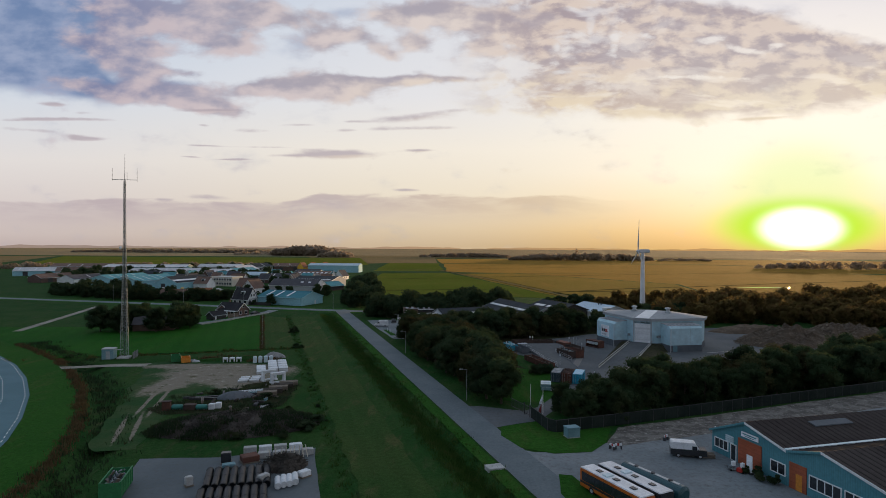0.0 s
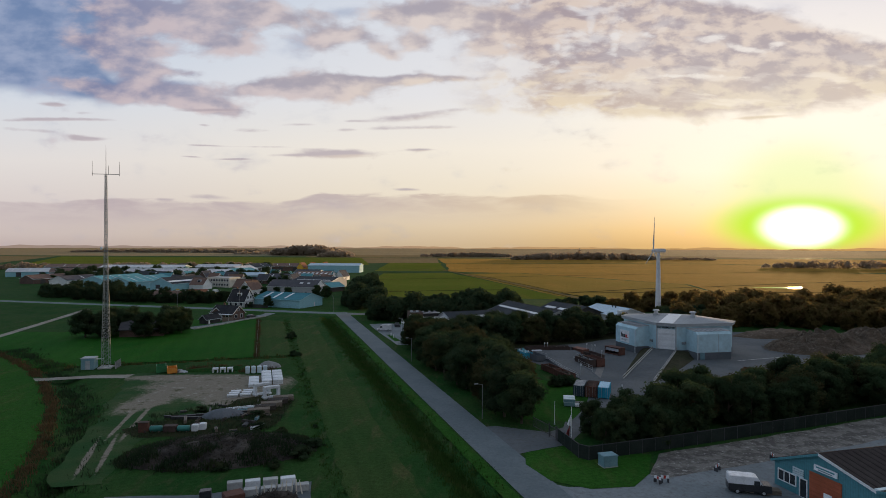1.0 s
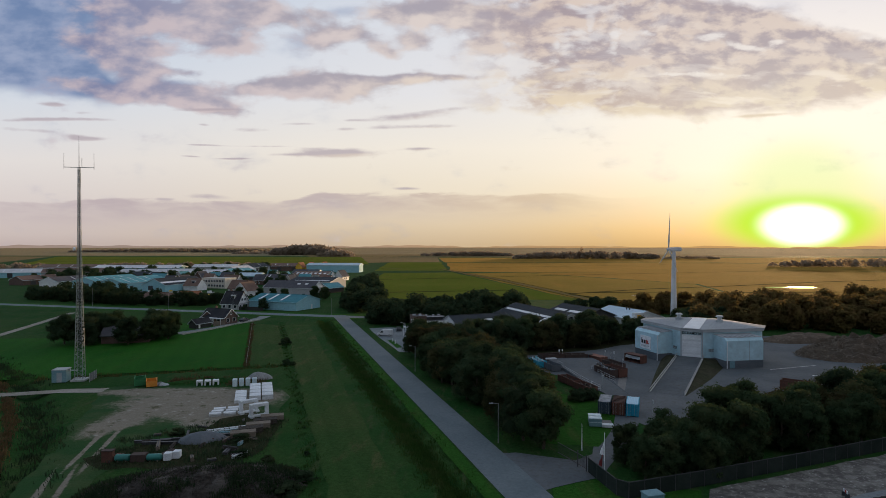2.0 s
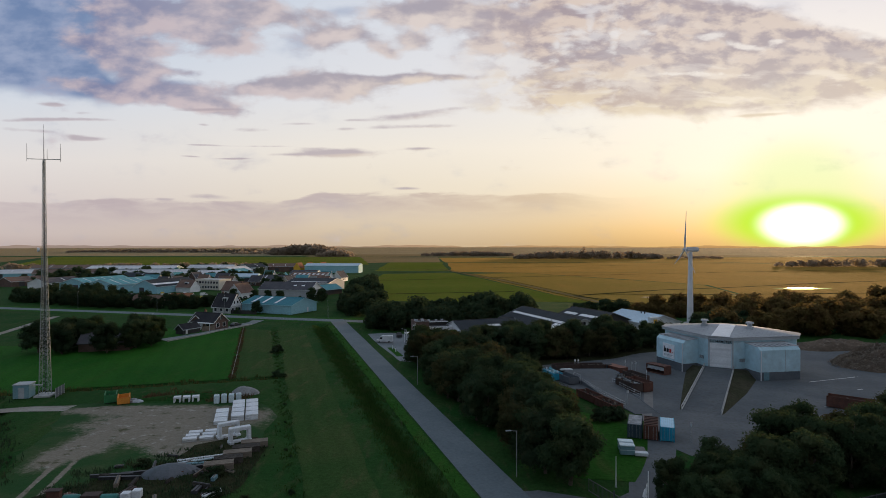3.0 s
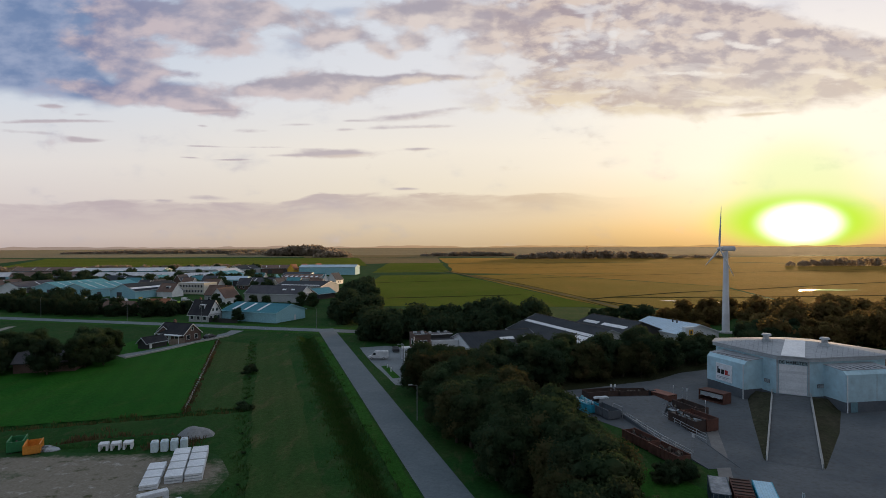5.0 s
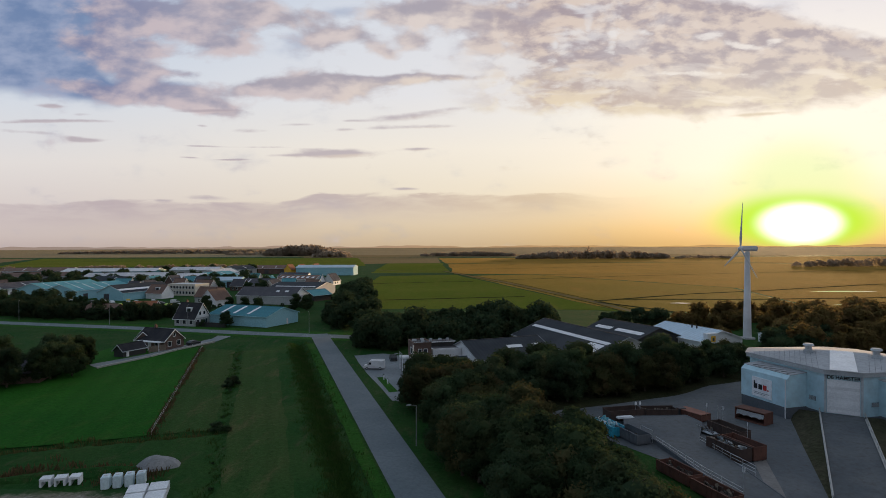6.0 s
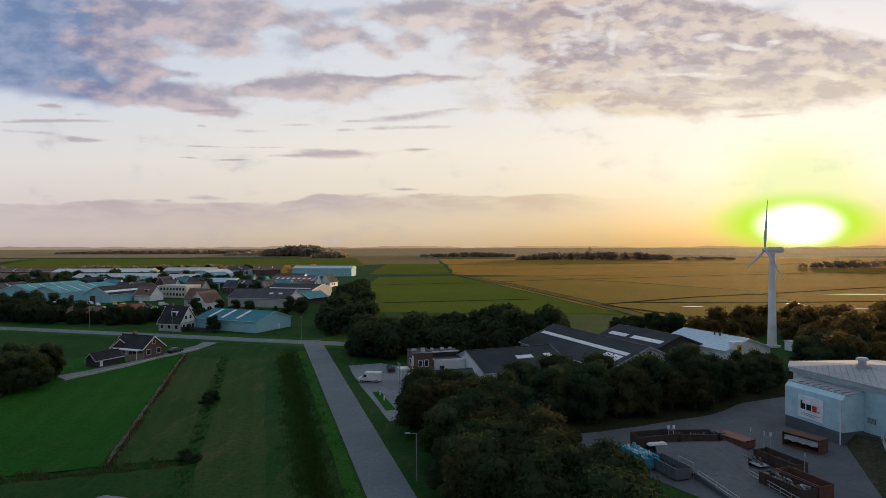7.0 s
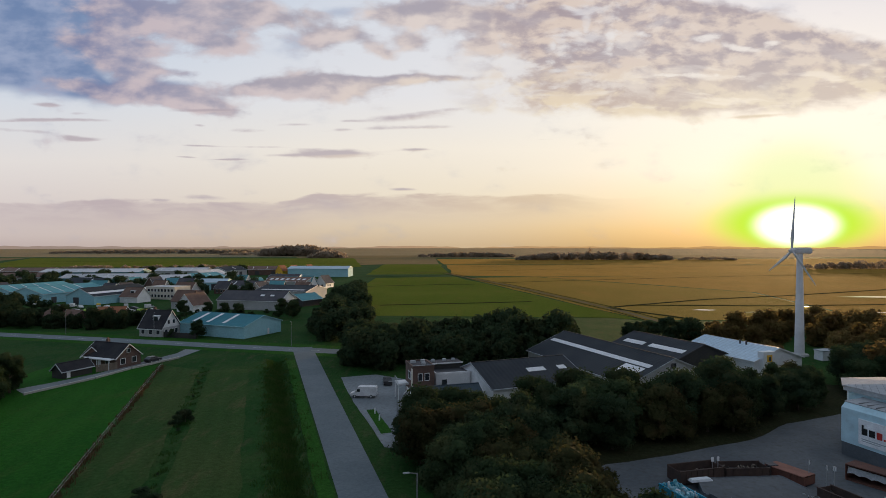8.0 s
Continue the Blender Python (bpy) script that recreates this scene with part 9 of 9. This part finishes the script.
# white portal frames
for n, (x, y, a) in enumerate(((-41.2, 133.8, 82), (-38.6, 131.4, 78))):
    t = thing("portal_element", pose(x, y, 0.04, 0, 0, a - 45), "white concrete portal frame element", "concrete frame", "portal frames")
    for s in (-1, 1):
        part("post", box(s * 1.35 - 0.25, s * 1.35 + 0.25, -0.5, 0.5, 0, 2.1, bevel=0.06), "pale", t)
        part("foot", box(s * 1.35 - 0.35, s * 1.35 + 0.35, -0.8, 0.8, 0, 0.4, bevel=0.06), "pale", t)
    part("beam", box(-1.6, 1.6, -0.5, 0.5, 1.85, 2.35, bevel=0.06), "pale", t)
    part("sill", box(-1.1, 1.1, -0.4, 0.4, 0.1, 0.4, bevel=0.04), "pale", t)
for i in range(6):
    t = thing("kerb_stack", pose(-46.4 + (i % 2) * 2.3 - 0.2 * (i // 2), 131.8 + (i // 2) * 1.6 + (i % 2) * 0.7, 0.04, 0, 0, ST), "low stack of pale kerbstones", "kerb stack", "kerb stacks")
    for q in range(2):
        part("kerbstone", box(-1.0, 1.0, -0.55, 0.55, q * 0.3, q * 0.3 + 0.24, bevel=0.03), "pale" if q else "concrete", t)
for n, (x, y, L, r, a, mt) in enumerate(((-41, 124.6, 7.5, 0.16, 24, "pale"), (-41.6, 123.4, 8.0, 0.14, 26, "paletop"), (-40, 122.3, 6.0, 0.2, 12, "cabinet"), (-44, 121.7, 5.0, 0.15, 40, "steel"))):
    t = thing("pipe", pose(x, y, 0.06, 0, 0, a), "long pale pipe lying on the ground", "pipe", "long pipes")
    part("pipe", tube((-L / 2, 0, r), (L / 2, 0, r), r, r, 12), mt, t)
    part("collar", tube((L / 2 - 0.3, 0, r), (L / 2, 0, r), r * 1.25, r * 1.25, 12), mt, t)
for n in range(5):
    t = thing("timber_stack", pose(-35.8 - 0.5 * n, 129.6 - n * 2.2, 0.04, 0, 0, ST), "stack of weathered beams", "timber stack", "timber stacks")
    for q in range(3):
        for k in range(5):
            part("beam", box(-1.9, 1.9, -0.8 + k * 0.33, -0.53 + k * 0.33, q * 0.3, q * 0.3 + 0.26), "twig" if n % 2 else "wood", t)
mound("tarpaulin_heap", -43.6, 119.2, 3.6, 2.2, 1.3, 20, "hallbase", "heap covered by a grey tarpaulin", "heap", 0.2, 15, 20, 7)
# row with rusty plates and green tanks
t = thing("steel_sheet_pile", pose(-52.8, 110.0, 0.04, 0, 0, 5) @ Matrix.Diagonal((0.8, 0.8, 0.8, 1)), "standing rusty steel box", "steel box")
part("body", box(-0.9, 0.9, -0.5, 0.5, 0, 2.0, bevel=0.04), "rust", t)
part("lip", box(-1.0, 1.0, -0.6, 0.6, 1.9, 2.05), "darkrust", t)
for n, (x, y) in enumerate(((-50.9, 110.2), (-46.6, 110.4))):
    t = thing("tank", pose(x, y, 0.04, 0, 0, 5) @ Matrix.Diagonal((0.72, 0.72, 0.72, 1)), "green plastic tank lying on its side", "tank", "green tanks")
    part("shell", tube((-1.2, 0, 0.7), (1.2, 0, 0.7), 0.65, 0.65, 16), "teal_tank", t)
    for s in (-1, 1):
        part("end_cap", tube((s * 1.2, 0, 0.7), (s * 1.4, 0, 0.7), 0.65, 0.4, 16), "teal_tank", t)
        part("cradle", box(s * 0.7 - 0.1, s * 0.7 + 0.1, -0.6, 0.6, 0, 0.25), "wood", t)
block("steel_plate_stack", -48.7, 110.4, 6, 2.0, 1.3, 1.0, "darkrust", "dark rusty stack of steel plates", "plate stack")
for n, (x, y) in enumerate(((-44.9, 110.8), (-44.0, 111.6))):
    block("crate", x, y, 6, 1.0, 1.0, 1.0, "pale", "white plastic crate on the storage ground", "crate", "white crates")
for n, (x, y, a) in enumerate(((-50.5, 117.8, 8), (-47, 118.8, 14), (-41.5, 120.5, 20), (-49, 117, 4))):
    t = thing("beam", pose(x, y, 0.04, 0, 0, a), "dark steel beam on the ground", "beam", "steel beams")
    part("web", box(-2.6, 2.6, -0.05, 0.05, 0, 0.4), "dark", t)
    part("flange", box(-2.6, 2.6, -0.2, 0.2, 0.4, 0.46), "dark", t)
# loose scrap between the rows
rs = random.Random(21)
for i in range(34):
    x, y = rs.uniform(-54, -35), rs.uniform(110, 129)
    if y > 116 + (x + 54) * 0.75 + 4:
        continue
    L, W, H = rs.uniform(0.8, 3.2), rs.uniform(0.2, 0.9), rs.uniform(0.12, 0.6)
    t = thing("scrap_piece", pose(x, y, 0.04, 0, 0, rs.uniform(0, 180)), "odd piece of scrap lying among weeds", "scrap", "loose scrap")
    mt = rs.choice(("dark", "twig", "wood", "rust", "pale", "kerb_dark", "darkrust", "cabinet"))
    part("body", box(-L / 2, L / 2, -W / 2, W / 2, 0.02, H, bevel=0.03), mt, t)
    part("batten", box(-L / 2 + 0.1, L / 2 - 0.1, -0.06, 0.06, H, H + 0.08), rs.choice(("dark", "wood", "twig")), t)
rp = [(rs.uniform(-56, -33), rs.uniform(107, 130), 0.02) for i in range(420)]
rp = [p for p in rp if p[1] < 116 + (p[0] + 56) * 0.75 + 4]
tufts("weeds", rp, "leaf_dark", "dark weeds growing between the stored material", 0.4, 12, 0.45, 13)
# dark heap of brushwood
mound("brushwood_heap", -36.8, 100.6, 13.8, 6.8, 2.0, 12, "twig", "long dark heap of brushwood and soil", "heap", 0.4, 17, 48, 14)
twigs("branches", -36.8, 100.6, 13.4, 6.5, 2.05, 12, 2600, "twig", "tangled branches on the dark heap", 41)
rb = random.Random(9)
pts = []
for i in range(1500):
    q, ang = math.sqrt(rb.random()), rb.uniform(0, 6.28)
    lx, ly = 14.0 * q * math.cos(ang), 6.8 * q * math.sin(ang)
    if noise.noise((lx * 0.25, ly * 0.35, 4.0)) + 0.35 * (q - 0.4) < 0.0:
        continue
    w0 = pose(-36.8, 100.6, 0, 0, 0, 12) @ Vector((lx, ly, 0))
    pts.append((w0.x, w0.y, 2.0 * (1 - q ** 2.2) + 0.05))
tufts("bramble_cover", pts, "leaf_dark", "dark green brambles growing over the brushwood heap", 0.42, 12, 0.4, 12)
# pipe pad
PT = 74.0
for row in range(2):
    for i in range(8):
        x, y = -32.4 + i * 1.0, 77.4 + i * 0.2 - row * 6.6
        x += row * 1.5
        t = thing("pipe", pose(x, y, 0.04, 0, 0, 106), "large black plastic drain pipe", "pipe", "black pipes")
        bm = bmesh.new()
        r = 0.46
        tube((-3.0, 0, r), (3.0, 0, r), r, r, 18, bm, caps=False)
        tube((3.0, 0, r), (-3.0, 0, r), r * 0.86, r * 0.86, 18, bm, caps=False)
        part("pipe", bm, "black", t)
        for k in range(3):
            part("rib", tube((-2.9 + k * 2.8, 0, r), (-2.7 + k * 2.8, 0, r), r * 1.05, r * 1.05, 18), "black", t)
for i in range(4):
    t = thing("concrete_block", pose(-30.6 + i * 2.05, 88.2 + i * 0.5, 0.04, 0, 0, ST), "pale concrete stacking block", "concrete block", "stacking blocks")
    part("body", box(-0.9, 0.9, -0.5, 0.5, 0, 0.9, bevel=0.04), "pale" if i % 2 else "concrete", t)
for i in range(4):
    t = thing("concrete_block", pose(-28.0 + i * 1.9, 86.4 + i * 0.5, 0.04, 0, 0, ST), "grey concrete stacking block", "concrete block", "stacking blocks")
    part("body", box(-0.85, 0.85, -0.5, 0.5, 0, 0.8, bevel=0.04), "concrete", t)
mound("branch_heap", -24.4, 83.0, 3.4, 2.6, 1.5, ST, "twig", "dark heap of roots and branches", "heap", 0.5, 19, 24, 8)
twigs("branches", -24.4, 83.0, 3.2, 2.4, 1.5, ST, 350, "twig", "tangled roots on the heap", 43)
for i in range(9):
    t = thing("stake", pose(-26.8 + i * 0.6, 85.2 + i * 0.2, 0.04, 10, 5 * (i % 3) - 5, 30 * i), "pale wooden stake leaning on the heap", "stake", "stakes")
    part("shaft", tube((0, 0, 0), (0, 0, 1.7), 0.09, 0.07, 6), "offwhite", t)
for i in range(4):
    t = thing("sheeting_roll", pose(-23.4 + i * 0.62, 76.6 + i * 0.4, 0.04, 0, 0, 106), "white roll of plastic sheeting", "roll", "white rolls")
    part("roll", tube((-1.3, 0, 0.42 + 0.05 * (i % 2)), (1.3, 0, 0.42 + 0.05 * (i % 2)), 0.4, 0.4, 14), "pale", t)
for n, (x, y, L, W, H, mt, lb) in enumerate(((-32.6, 84.2, 1.4, 1.2, 1.5, "car_dark", "dark machine standing on the pad"), (-31.6, 82.4, 1.8, 1.2, 0.6, "cabinet", "pale blue pallet of goods"), (-29.6, 84.9, 2.4, 2.0, 0.9, "rust", "heap of rust-brown bricks on a pallet"),
                                             (-34.4, 76.4, 1.0, 0.9, 1.2, "concrete", "round grey concrete ring"), (-20.8, 79.6, 1.6, 1.2, 0.8, "pale", "pallet loaded with pale blocks"), (-25.4, 77.2, 1.6, 1.0, 1.2, "concrete", "upright concrete ring on the pad"))):
    t = thing("pallet_load", pose(x, y, 0.04, 0, 0, ST + 8 * n), lb, "pallet load", "pad goods")
    part("pallet", box(-L / 2, L / 2, -W / 2, W / 2, 0, 0.14), "wood", t)
    part("cargo", box(-L / 2 + 0.06, L / 2 - 0.06, -W / 2 + 0.06, W / 2 - 0.06, 0.14, H, bevel=0.08), mt, t)
# field fence posts
pf = thing("fence", pose(0, 0, 0), "wooden post and wire fence along the pasture", "fence")
for i in range(42):
    x, y = plan(39.5 + i * 2.0, 31.35)
    part("post", tube((x, y, 0), (x, y, 1.0), 0.045, sides=6), "wood", pf)
for z in (0.5, 0.95):
    a, b = plan(39.5, 31.35), plan(121.5, 31.35)
    part("wire", tube((*a, z), (*b, z), 0.015, sides=4), "steel", pf)
# garden wall and camper by the village
for (x0, y0), (x1, y1) in (((-92.7, 224.0), (-86.9, 238.0)), ((-86.8, 238.4), (-84.3, 248.3)), ((-84.2, 248.6), (-78.9, 262.0))):
    run = math.hypot(x1 - x0, y1 - y0)
    gw = thing("garden_wall", pose((x0 + x1) / 2, (y0 + y1) / 2, 0, 0, 0, math.degrees(math.atan2(y1 - y0, x1 - x0))), "low pale concrete wall beside the farmhouse drive", "wall", "garden walls")
    part("wall", box(-run / 2, run / 2, -0.15, 0.15, 0, 0.40, bevel=0.03), "kerb", gw)
    part("coping", box(-run / 2, run / 2, -0.2, 0.2, 0.40, 0.47), "concrete", gw)
cv = thing("caravan", pose(-58.0, 345, 0.05, 0, 0, 10), "white caravan on the grass behind the shed", "caravan")
part("body", box(-2.4, 2.4, -1.1, 1.1, 0.5, 2.6, bevel=0.25), "car_white", cv)
part("window", box(-1.6, 1.2, -1.14, -1.08, 1.4, 2.0, bevel=0.02), "glass", cv)
for s in (-1, 1):
    wheel(cv, 0.1, s * 1.0, 0.33, 0.2)
lf = thing("garden_fence", pose(-95.5, 296.2, 0, 0, 0, -18), "dark timber garden fence at the road", "fence")
for i in range(9):
    part("panel", box(-8.5 + i * 1.9, -6.7 + i * 1.9, -0.04, 0.04, 0.05, 1.7), "blackwood", lf)
    part("post", box(-8.6 + i * 1.9, -8.48 + i * 1.9, -0.06, 0.06, 0, 1.8), "blackwood", lf)
